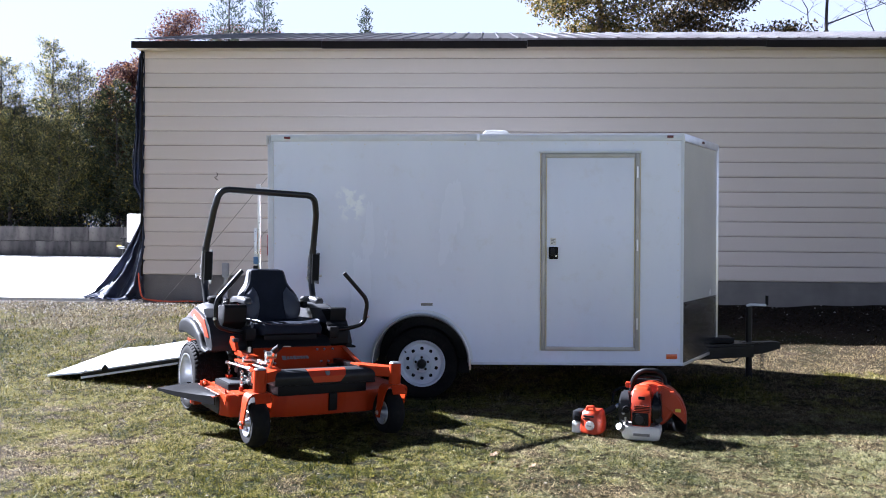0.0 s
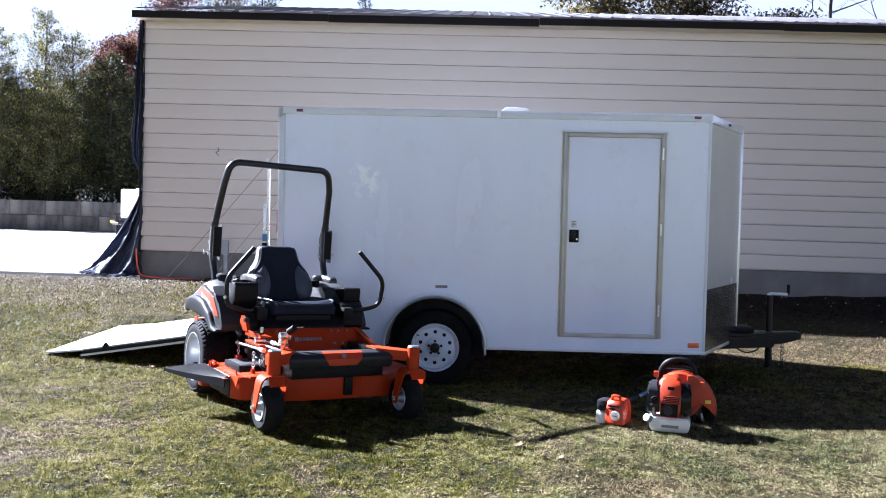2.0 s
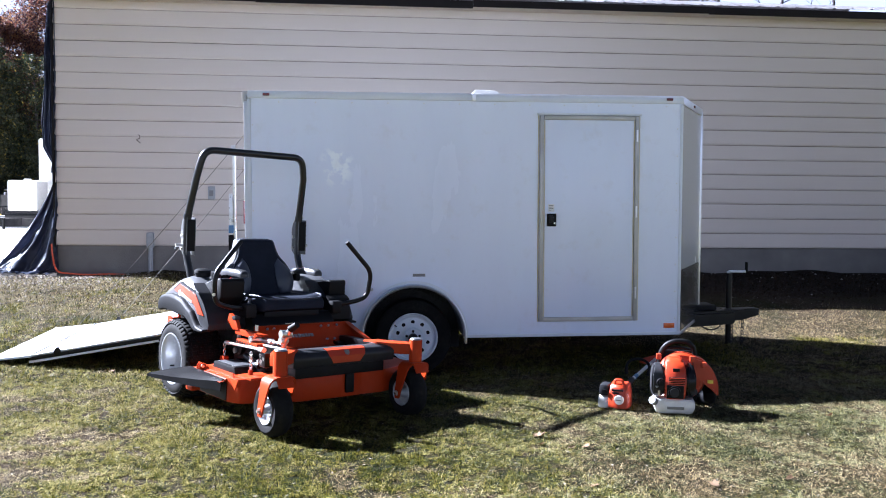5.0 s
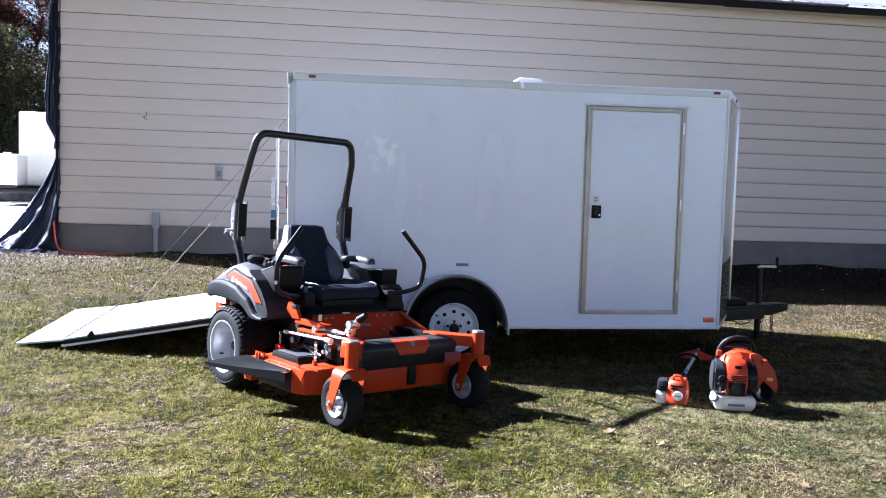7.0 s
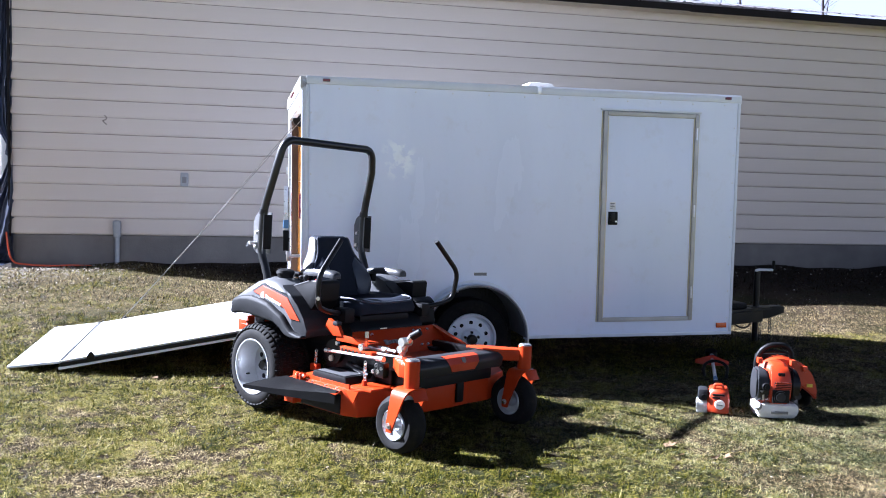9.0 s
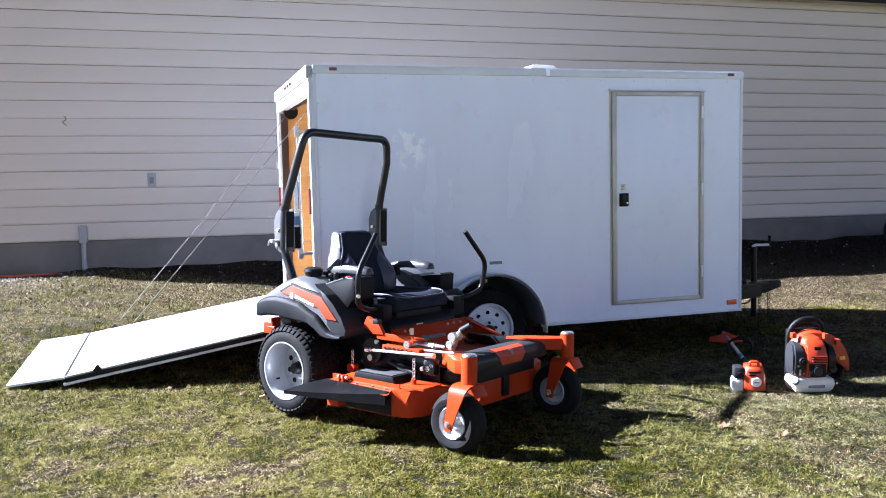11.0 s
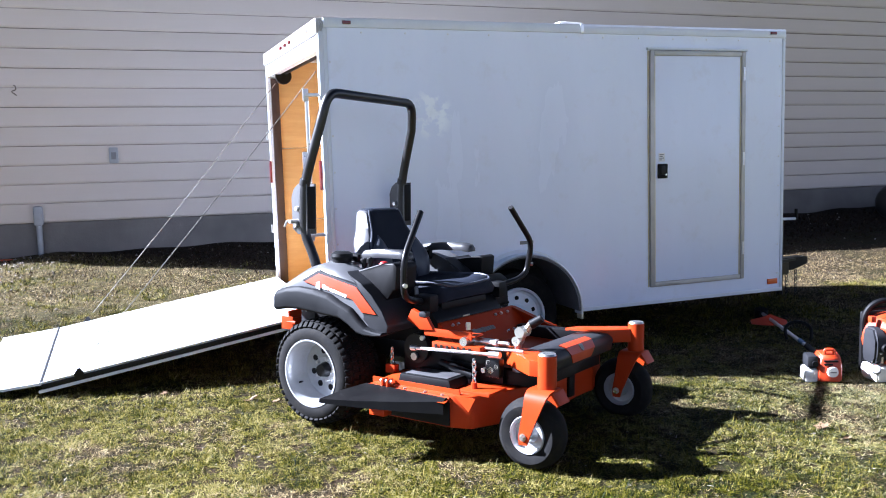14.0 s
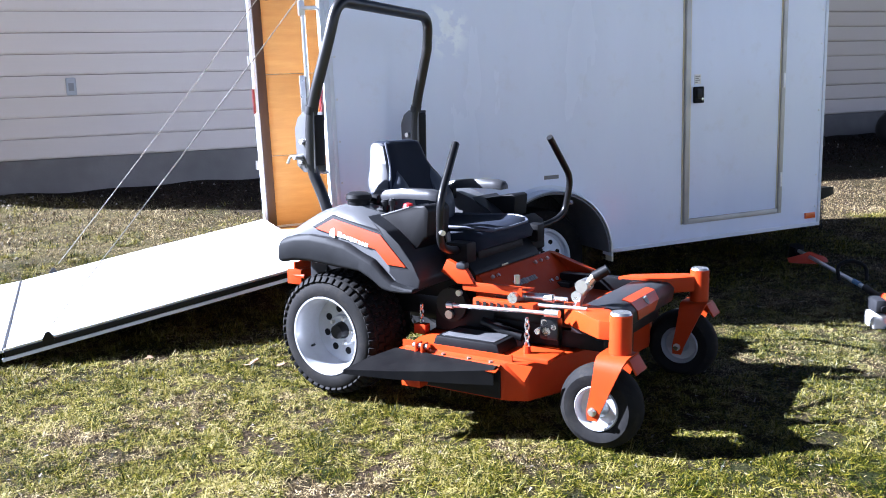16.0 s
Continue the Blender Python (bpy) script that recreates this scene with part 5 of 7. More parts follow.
def mower_side(t, s):
    """Fender of one side: dark flare, light grey upper shell, orange inlay, console."""
    k = s
    # stations: ahead, lower edge, band top, crown
    st = [(-0.282, 0.606, 0.690, 0.70), (-0.268, 0.600, 0.708, 0.735), (-0.19, 0.614, 0.730, 0.785), (-0.10, 0.616, 0.738, 0.838), (0.0, 0.608, 0.730, 0.868), (0.10, 0.600, 0.712, 0.862),
          (0.18, 0.596, 0.674, 0.832), (0.245, 0.565, 0.650, 0.797), (0.30, 0.530, 0.600, 0.760), (0.345, 0.522, 0.562, 0.728), (0.41, 0.522, 0.548, 0.655), (0.46, 0.528, 0.545, 0.58)]
    bm = B()
    rings = []
    for x, zb, zm, zt in st:
        h = zm - zb
        rings.append([(x, k * 0.40, zb + 0.010), (x, k * 0.604, zb), (x, k * 0.616, zb + h * 0.12), (x, k * 0.612, zb + h * 0.80), (x, k * 0.596, zm), (x, k * 0.40, zm)])
    loft(bm, rings)
    bmesh.ops.bevel(bm, geom=bm.edges[:], offset=0.005, segments=1, affect="EDGES")
    part("fender_flare", bm, FLARE_GREY, t, "dark grey plastic wheel flare", 28)
    bm = B()
    rings = []
    for x, zb, zm, zt in st[:-2]:
        top = zt - zm + 0.006
        zm = zm - 0.006
        rings.append([(x, k * 0.34, zm), (x, k * 0.574, zm), (x, k * 0.570, zm + top * 0.35), (x, k * 0.556, zm + top * 0.68), (x, k * 0.53, zm + top * 0.88),
                      (x, k * 0.48, zm + top * 0.98), (x, k * 0.42, zt), (x, k * 0.34, zt - 0.01)])
    loft(bm, rings)
    shell = part("fender_shell", bm, SHELL_GREY, t, "light grey plastic fender shell", 40)
    # front of the body in dark plastic
    bm = B()
    prism(bm, [(0.20, 0.835), (0.305, 0.772), (0.36, 0.728), (0.43, 0.650), (0.47, 0.575), (0.46, 0.535), (0.31, 0.54), (0.305, 0.60), (0.34, 0.70)], "y", min(k * 0.30, k * 0.573), max(k * 0.30, k * 0.573), 0.010)
    part("front_cowl", bm, DARK_GREY, t)
    inlay = [(-0.085, 0.762), (0.018, 0.812), (0.275, 0.757), (0.405, 0.628), (0.31, 0.632), (0.25, 0.697)]
    cxy = (sum(p[0] for p in inlay) / 6, sum(p[1] for p in inlay) / 6)
    bm = B()
    prism(bm, [(cxy[0] + (x - cxy[0]) * 1.07, cxy[1] + (z - cxy[1]) * 1.16) for x, z in inlay], "y", min(k * 0.54, k * 0.574), max(k * 0.54, k * 0.574), 0.003)
    rim = part("inlay_border", bm, DARK_GREY, shell)
    bm = B()
    prism(bm, inlay, "y", min(k * 0.55, k * 0.580), max(k * 0.55, k * 0.580), 0.003)
    part("inlay", bm, ORANGE_PLASTIC, shell, "orange fender inlay")
    bm = B()
    x = 0.045
    for w, h in ((0.022, 0.022), (0.016, 0.015), (0.014, 0.015), (0.016, 0.018), (0.018, 0.015), (0.014, 0.015), (0.012, 0.015), (0.016, 0.015)):
        z = 0.006 + 0.742 - 0.245 * (x - 0.04)
        prism(bm, [(x, z - h / 2), (x + w, z - h / 2 - 0.004), (x + w + 0.004, z + h / 2 - 0.004), (x + 0.004, z + h / 2)], "y", min(k * 0.5801, k * 0.5815), max(k * 0.5801, k * 0.5815))
        x += w + 0.005
    prism(bm, [(0.0, 0.738), (0.028, 0.728), (0.03, 0.772), (0.004, 0.765)], "y", min(k * 0.5801, k * 0.5815), max(k * 0.5801, k * 0.5815))
    part("badge", bm, PRINT_WHITE, shell, "white worn badge bars")
    # console beside the seat
    bm = B()
    if s < 0:
        prism(bm, [(0.02, 0.77), (0.10, 0.79), (0.38, 0.872), (0.44, 0.882), (0.46, 0.86), (0.45, 0.745), (0.40, 0.70), (0.30, 0.58), (0.02, 0.58)], "y", -0.485, -0.31, 0.012)
    else:
        prism(bm, [(0.02, 0.60), (0.10, 0.70), (0.38, 0.72), (0.46, 0.745), (0.51, 0.715), (0.52, 0.57), (0.46, 0.53), (0.02, 0.53)], "y", 0.33, 0.515, 0.015)
    con = part("console", bm, BLACK, t, "dark side console")
    if s < 0:
        bm = B()
        prism(bm, [(0.10, 0.792), (0.36, 0.868), (0.36, 0.873), (0.10, 0.797)], "y", -0.483, -0.33, 0.001)
        part("console_lid", bm, LIGHT_GREY, con)
    if s < 0:
        bm = B()
        rod(bm, (0.05, k * 0.43, 0.855), (0.05, k * 0.43, 0.882), 0.050, 0.052, 20)
        lathe(bm, [(0.056, 0.0), (0.060, 0.010), (0.056, 0.026), (0.038, 0.036), (0.01, 0.038)], (0.05, k * 0.43, 0.882), "z", 20)
        part("fuel_cap", bm, BLACK, t, "black ribbed fuel cap")
        for x, z, r in ((0.16, 0.865, 0.022), (0.20, 0.872, 0.018)):
            bm = B()
            rod(bm, (x, k * 0.38, 0.80), (x, k * 0.38, z), 0.012)
            lathe(bm, [(r, 0), (r, 0.02), (r * 0.6, 0.028)], (x, k * 0.38, z - 0.01), "z", 14)
            part("control_knob", bm, BLACK, con)
        bm = B()
        rod(bm, (0.23, k * 0.30, 0.79), (0.23, k * 0.30, 0.845), 0.008)
        lathe(bm, [(0.022, 0), (0.026, 0.012), (0.02, 0.026), (0.006, 0.03)], (0.23, k * 0.30, 0.835), "z", 16)
        part("blade_knob", bm, RED_KNOB, con, "red pull knob")
        bm = B()
        box(bm, (0.02, k * 0.36, 0.86), (0.10, k * 0.33, 0.90), 0.012)
        part("switch_box", bm, BLACK, con)


def build_mower():
    t = thing("zero_turn_mower", pose(-1.822, 6.873, -0.006, 0, 0, -55) @ pose(0, 0, 0, -1.9, 0, 0), "orange and grey zero-turn riding mower with raised roll bar", "riding mower")
    for s in (-1, 1):
        mower_rear_wheel(t, s)
        mower_caster(t, s)
        mower_side(t, s)
    c = 0.016
    # chassis rails, cross pieces, rear guard
    for s in (-1, 1):
        bm = B()
        box(bm, (-0.40, s * 0.27 - 0.03, 0.36), (0.78, s * 0.27 + 0.03, 0.45), 0.006)
        box(bm, (0.70, s * 0.33 - 0.03, 0.40), (1.20, s * 0.33 + 0.03, 0.485), 0.006)
        part("chassis_rail", bm, BLACK_STEEL, t)
        bm = B()
        y = s * 0.505 - 0.01
        prism(bm, [(1.00, s * 0.30), (1.04, s * 0.385), (1.25, y + s * 0.03), (1.325, y + s * 0.02), (1.335, y - s * 0.02), (1.26, s * 0.40), (1.18, s * 0.31)], "z", 0.425, 0.495, 0.004)
        part("front_beam", bm, ORANGE, t)
        bm = B()
        tube(bm, rounded([(-0.20, s * 0.53, 0.525), (-0.30, s * 0.525, 0.525), (-0.355, s * 0.43, 0.525), (-0.355, s * 0.05, 0.525)], 0.06), 0.010, 6)
        box(bm, (-0.36, min(s * 0.05, s * 0.43), 0.48), (-0.35, max(s * 0.05, s * 0.43), 0.565), 0.003)
        box(bm, (-0.305, s * 0.53 - 0.004, 0.485), (-0.22, s * 0.53 + 0.004, 0.555), 0.003)
        part("rear_guard", bm, ORANGE, t)
        bm = B()
        box(bm, (-0.22, s * 0.46 - 0.006, 0.46), (-0.12, s * 0.46 + 0.006, 0.66), 0.003)
        part("fender_bracket", bm, DARK_GREY, t)
        bm = B()
        rod(bm, (-0.17, s * 0.466, 0.60), (-0.17, s * 0.482, 0.60), 0.016, None, 6)
        part("bolt", bm, CHROME, t)
        # hydraulic drive behind each wheel
        bm = B()
        box(bm, (-0.12, min(s * 0.16, s * 0.34), 0.20), (0.14, max(s * 0.16, s * 0.34), 0.40), 0.03)
        part("transaxle", bm, BLACK_STEEL, t)
    bm = B()
    box(bm, (-0.34, -0.25, 0.42), (0.02, 0.25, 0.66), 0.03)
    box(bm, (-0.30, -0.20, 0.64), (-0.02, 0.20, 0.80), 0.05)
    part("engine", bm, BLACK, t, "black air-cooled engine")
    bm = B()
    rod(bm, (-0.16, 0.0, 0.80), (-0.16, 0.0, 0.86), 0.12, 0.10, 24)
    part("air_cleaner", bm, BLACK, t)
    bm = B()
    rod(bm, (-0.38, -0.2, 0.46), (-0.38, 0.2, 0.46), 0.05)
    part("muffler", bm, BLACK_STEEL, t)
    bm = B()
    prism(bm, [(0.0, 0.44), (0.0, 0.64), (0.52, 0.64), (0.575, 0.57), (0.575, 0.44)], "y", -0.30, 0.34, 0.015)
    part("seat_base", bm, BLACK, t)
    bm = B()
    box(bm, (0.5765, -0.06, 0.566), (0.579, 0.0, 0.574), 0.001)
    part("base_sticker", bm, YELLOWED, t)
    # footwell: sloping front plate, floor, side gussets, brand plate with bars in place of lettering
    bm = B()
    prism(bm, [(0.578, 0.565), (0.592, 0.565), (0.735, 0.428), (1.10, 0.415), (1.10, 0.40), (0.578, 0.40)], "y", -0.30, 0.44, 0.003)
    well = part("footwell", bm, ORANGE, t, "orange steel footwell plate")
    bm = B()
    prism(bm, [(0.582, 0.562), (0.60, 0.562), (0.93, 0.452), (1.08, 0.435), (1.08, 0.40), (0.582, 0.40)], "y", 0.441, 0.452, 0.002)
    prism(bm, [(0.60, 0.562), (0.93, 0.452), (0.93, 0.446), (0.60, 0.556)], "y", 0.41, 0.441)
    part("side_gusset", bm, ORANGE, well)
    slope = math.atan2(0.143, 0.137)
    m = Matrix.Translation((0.667, 0.0, 0.494)) @ Matrix.Rotation(-slope, 4, "Y")
    # bars lie in the plate's plane: local x across the slope, z off the plate
    bm = B()
    y = -0.10
    for w, h in ((0.030, 0.036), (0.018, 0.024), (0.020, 0.024), (0.020, 0.030), (0.022, 0.024), (0.016, 0.024), (0.014, 0.024), (0.020, 0.024)):
        p, q = Vector((0.667, y, 0.4955)), Vector((0.137, 0, -0.132)).normalized()
        off = Vector((0.003, 0, 0.003))
        lo, hi = p - q * h / 2, p + q * h / 2
        loft(bm, [[lo - off, lo + off, hi + off, hi - off], [v + Vector((0, w, 0)) for v in (lo - off, lo + off, hi + off, hi - off)]])
        y += w + 0.007
    part("brand_bars", bm, PRINT_GREY, well, "worn grey badge bars")
    for y in (-0.22, -0.17, 0.20, 0.26, 0.33):
        for x in (0.615, 0.70):
            bm = B()
            z = 0.563 - (x - 0.592) * 0.958
            rod(bm, (x - 0.005, y, z - 0.005), (x + 0.009, y, z + 0.009), 0.009, None, 6)
            part("bolt", bm, CHROME, well)
    # cross cover at the front: black with an orange middle
    prof = [(1.06, 0.476), (1.17, 0.486), (1.222, 0.478), (1.246, 0.445), (1.235, 0.385), (1.06, 0.385)]
    bm = B()
    prism(bm, prof, "y", -0.375, 0.385, 0.012)
    cov = part("front_cover", bm, DARK_GREY, t, "black plastic front step cover")
    bm = B()
    rings = []
    for y, zz in ((-0.135, 0), (0.155, 0)):
        rings.append([(1.185, y, 0.4895), (1.20, y, 0.4875), (1.2245, y, 0.481), (1.2495, y + (0.012 if y < 0 else -0.012), 0.445), (1.243, y + (0.045 if y < 0 else -0.045), 0.40), (1.185, y, 0.42)])
    loft(bm, rings)
    part("cover_inlay", bm, ORANGE_PLASTIC, cov)
    bm = B()
    prism(bm, [(-0.018, 0.018), (-0.016, -0.010), (0.0, -0.020), (0.016, -0.010), (0.018, 0.018), (0.009, 0.013), (0.0, 0.020), (-0.009, 0.013)], "x", -0.001, 0.0025)
    bmesh.ops.transform(bm, matrix=Matrix.Translation((1.2385, 0.01, 0.4632)) @ Matrix.Rotation(radians(-34.8), 4, "Y"), verts=bm.verts)
    part("badge", bm, PRINT_GREY, cov, "small grey crest shape")
    # cutting deck with chute
    out = [(0.42, -0.635), (0.90, -0.635), (0.985, -0.60), (1.05, -0.42), (1.12, -0.24), (1.13, 0.05), (1.10, 0.22), (1.13, 0.38), (1.06, 0.62), (0.92, 0.74), (0.62, 0.76), (0.44, 0.66), (0.38, 0.30), (0.36, -0.30)]
    bm = B()
    prism(bm, out, "z", 0.150, 0.305, 0.012)
    deck = part("mower_deck", bm, ORANGE, t, "orange welded cutting deck")
    bm = B()
    prism(bm, [(-0.682, 0.276), (-0.674, 0.270), (-0.640, 0.296), (-0.606, 0.296), (-0.606, 0.326), (-0.598, 0.326), (-0.598, 0.286), (-0.644, 0.284)], "x", 0.40, 0.885)
    prism(bm, [(0.885, 0.276), (0.925, 0.300), (0.920, 0.332), (0.885, 0.326)], "y", -0.612, -0.604)
    part("chute_rail", bm, ORANGE, deck, "orange folded chute rail")
    for x in (0.50, 0.53):
        bm = B()
        box(bm, (x - 0.006, -0.66, 0.288), (x + 0.006, -0.612, 0.336), 0.006)
        part("chute_lug", bm, ORANGE, deck)
    bm = B()
    rod(bm, (0.48, -0.64, 0.322), (0.55, -0.64, 0.322), 0.011)
    part("pin", bm, CHROME, deck)
    for x in (0.62, 0.74, 0.84):
        bm = B()
        rod(bm, (x, -0.630, 0.294), (x, -0.630, 0.304), 0.010, None, 6)
        part("bolt", bm, CHROME, deck)
    bm = B()
    prism(bm, [(0.90, 0.305), (1.02, 0.305), (0.985, 0.24)], "y", -0.632, -0.626)
    box(bm, (0.88, -0.56, 0.300), (1.05, -0.40, 0.316), 0.003)
    part("deck_gusset", bm, ORANGE, deck)
    for s in (-1, 1):
        bm = B()
        y0, y1 = (-0.56, -0.36) if s < 0 else (0.38, 0.60)
        prism(bm, [(0.52, 0.306), (0.84, 0.306), (0.825, 0.350), (0.535, 0.350)], "y", y0, y1, 0.008)
        cov = part("belt_cover", bm, BLACK, deck, "black plastic belt cover with pale top")
        bm = B()
        box(bm, (0.555, y0 + 0.02, 0.3505), (0.805, y1 - 0.05, 0.3535), 0.001)
        part("top_plate", bm, BELT_GREY, cov)
    # rubber deflector
    a = [(0.40, -0.655, 0.302), (0.56, -0.655, 0.300), (0.72, -0.655, 0.298), (0.88, -0.650, 0.294)]
    b = [(0.33, -0.92, 0.268), (0.51, -0.838, 0.266), (0.69, -0.752, 0.270), (0.87, -0.668, 0.280)]
    d = [(0.333, -0.922, 0.250), (0.512, -0.842, 0.235), (0.692, -0.757, 0.225), (0.872, -0.672, 0.22)]
    bm = B()
    rows = [[bm.verts.new(p) for p in row] for row in (a, [tuple((np.array(p) + np.array(q)) / 2 + np.array((0, 0, 0.006))) for p, q in zip(a, b)], b, d)]
    for p, q in zip(rows, rows[1:]):
        for i in range(3):
            bm.faces.new((p[i], p[i + 1], q[i + 1], q[i]))
    bmesh.ops.remove_doubles(bm, verts=bm.verts, dist=0.001)
    bmesh.ops.recalc_face_normals(bm, faces=bm.faces)
    bmesh.ops.solidify(bm, geom=bm.faces[:], thickness=0.009)
    part("discharge_deflector", bm, DEFLECTOR, deck, "black rubber discharge deflector")
    bm = B()
    box(bm, (0.44, -0.641, 0.158), (0.885, -0.632, 0.270), 0.003)
    part("chute_opening", bm, BLACK, deck)
    bm = B()
    box(bm, (0.47, -0.72, 0.17), (0.56, -0.66, 0.205), 0.004)
    part("deflector_stop", bm, ORANGE, deck)
    for y in (-0.35, 0.0, 0.36):
        bm = B()
        rod(bm, (0.80, y, 0.306), (0.80, y, 0.36), 0.07, 0.06, 20)
        part("spindle_housing", bm, BLACK_STEEL, deck)
    # control rods, arms and lift chain on the chute side
    for s in (-1,):
        bm = B()
        rod(bm, (0.55, s * 0.48, 0.465), (1.05, s * 0.48, 0.485), 0.0085)
        rod(bm, (1.00, s * 0.48, 0.483), (1.06, s * 0.48, 0.4855), 0.016)
        rod(bm, (0.545, s * 0.48, 0.465), (0.575, s * 0.48, 0.466), 0.014)
        part("lift_rod", bm, CHROME, t, "zinc plated lift rod")
        bm = B()
        rod(bm, (0.81, s * 0.42, 0.491), (1.15, s * 0.42, 0.503), 0.008)
        part("steering_rod", bm, CHROME, t)
        bm = B()
        rod(bm, (0.86, s * 0.385, 0.517), (0.99, s * 0.385, 0.521), 0.018)
        rod(bm, (0.99, s * 0.385, 0.521), (1.05, s * 0.385, 0.523), 0.010)
        part("damper", bm, CHROME, t)
        bm = B()
        rod(bm, (0.67, s * 0.40, 0.39), (0.86, s * 0.40, 0.348), 0.021)
        part("spring_damper", bm, BLACK_STEEL, t)
        bm = B()
        box(bm, (0.60, s * 0.40 - 0.045, 0.545), (0.90, s * 0.40 + 0.03, 0.553), 0.002)
        box(bm, (0.60, s * 0.40 + s * 0.042 - 0.004, 0.528), (0.88, s * 0.40 + s * 0.042 + 0.004, 0.566), 0.002)
        arm = part("control_arm", bm, ORANGE, t)
        bm = B()
        box(bm, (0.66, s * 0.44 - 0.025, 0.468), (0.94, s * 0.44 + 0.03, 0.505), 0.004)
        part("control_arm", bm, ORANGE, t)
        for k in range(7):
            bm = B()
            box(bm, (0.68 + 0.033 * k, s * 0.4705 - 0.001, 0.478), (0.695 + 0.033 * k, s * 0.4705 + 0.001, 0.496), 0.0)
            part("slot", bm, BLACK, arm)
        bm = B()
        prism(bm, [(0.50, 0.60), (0.53, 0.655), (0.62, 0.62), (0.66, 0.56), (0.58, 0.555)], "y", min(s * 0.43, s * 0.455), max(s * 0.43, s * 0.455), 0.002)
        part("side_plate", bm, ORANGE, t)
        bm = B()
        box(bm, (0.575, s * 0.44 - 0.02, 0.618), (0.62, s * 0.44 + 0.02, 0.645), 0.008)
        part("plate_cap", bm, DARK_GREY, t)
        bm = B()
        rod(bm, (0.845, s * 0.40, 0.522), (0.845, s * 0.465, 0.522), 0.028, 0.022, 10)
        part("pivot_nut", bm, CHROME, t)
        bm = B()
        rod(bm, (0.845, s * 0.42, 0.575), (0.845, s * 0.42, 0.61), 0.012, None, 6)
        part("bolt", bm, CHROME, t)
        for k in range(6):
            z = 0.445 - 0.0195 * k
            bm = B()
            ring = [(0.93 + (0.009 * math.cos(a) if k % 2 else 0), s * 0.50 + (0 if k % 2 else 0.009 * math.cos(a)), z + 0.014 * math.sin(a)) for a in (2 * math.pi * i / 10 for i in range(11))]
            tube(bm, ring, 0.0035, 5)
            part("chain_link", bm, CHROME, t)
        bm = B()
        rod(bm, (0.93, s * 0.50, 0.31), (0.93, s * 0.50, 0.345), 0.018, 0.014, 10)
        part("chain_anchor", bm, ORANGE, deck)
        for x, z, r in ((0.99, 0.44, 0.014), (1.0, 0.405, 0.018), (0.96, 0.40, 0.013), (1.03, 0.425, 0.012)):
            bm = B()
            rod(bm, (x, s * 0.44, z), (x, s * 0.47, z), r, None, 8)
            part("link_bolt", bm, CHROME, t)
        bm = B()
        box(bm, (0.97, s * 0.44 - 0.03, 0.37), (1.05, s * 0.44 + 0.02, 0.46), 0.012)
        part("lift_link", bm, BLACK_STEEL, t)
        bm = B()
        lathe(bm, [(0.075, -0.02), (0.075, 0.02), (0.03, 0.025)], (0.50, s * 0.36, 0.44), "y", 24)
        part("idler_plate", bm, BLACK_STEEL, t)
        bm = B()
        rod(bm, (0.50, s * 0.385, 0.40), (0.50, s * 0.40, 0.40), 0.02, None, 8)
        part("bolt", bm, CHROME, t)
        bm = B()
        rod(bm, (0.55, s * 0.385, 0.50), (0.55, s * 0.40, 0.50), 0.014, None, 8)
        part("bolt", bm, CHROME, t)
        bm = B()
        for k in range(5):
            z = 0.42 - 0.022 * k
            tube(bm, [(0.36 + (0.008 * math.cos(a) if k % 2 else 0), s * 0.40 + (0 if k % 2 else 0.008 * math.cos(a)), z + 0.014 * math.sin(a)) for a in (2 * math.pi * i / 8 for i in range(9))], 0.0032, 5)
        part("rear_chain", bm, CHROME, t)
        bm = B()
        box(bm, (0.33, s * 0.40 - 0.02, 0.30), (0.39, s * 0.40 + 0.02, 0.345), 0.004)
        part("chain_bracket", bm, ORANGE, deck)
    bm = B()
    box(bm, (1.00, -0.33, 0.31), (1.185, 0.34, 0.383), 0.004)
    part("belt_guard", bm, BLACK, t)
    bm = B()
    box(bm, (1.10, 0.075, 0.175), (1.142, 0.14, 0.300), 0.010)
    part("front_bracket", bm, BLACK, deck)
    bm = B()
    box(bm, (0.40, -0.352, 0.312), (1.0, -0.312, 0.43), 0.006)
    part("frame_side", bm, BLACK, t)
    # parking and height pedal
    ped = B()
    tube(ped, rounded([(1.08, -0.36, 0.47), (1.09, -0.36, 0.53), (1.12, -0.355, 0.58), (1.155, -0.35, 0.625)], 0.03), 0.018, 8)
    ped = part("deck_pedal", ped, CHROME, t, "bare metal pedal arm with black pad")
    bm = B()
    rod(bm, (1.115, -0.40, 0.585), (1.115, -0.33, 0.585), 0.026, None, 12)
    rod(bm, (1.09, -0.39, 0.54), (1.09, -0.34, 0.54), 0.022, None, 12)
    part("pedal_joint", bm, CHROME, ped)
    bm = B()
    rod(bm, (1.15, -0.352, 0.618), (1.20, -0.335, 0.652), 0.023, 0.020, 12)
    part("pedal_pad", bm, BLACK, ped)
    # roll bar
    rc = 0.045

    def frame_at(z, x, y):
        """A point of the roll bar, which stands slightly askew on its feet."""
        return Vector((x - 0.09 * y, rc + y, z))
    half = [(0.60, -0.15, 0.47), (0.84, -0.17, 0.48), (1.00, -0.25, 0.485), (1.10, -0.25, 0.49), (1.28, -0.245, 0.488), (1.60, -0.145, 0.460), (1.765, -0.115, 0.425)]
    bm = B()
    pts = [frame_at(z, x, y) for z, x, y in half] + [frame_at(z, x, -y) for z, x, y in half[::-1]]
    line = [Vector(p) for p in pts]
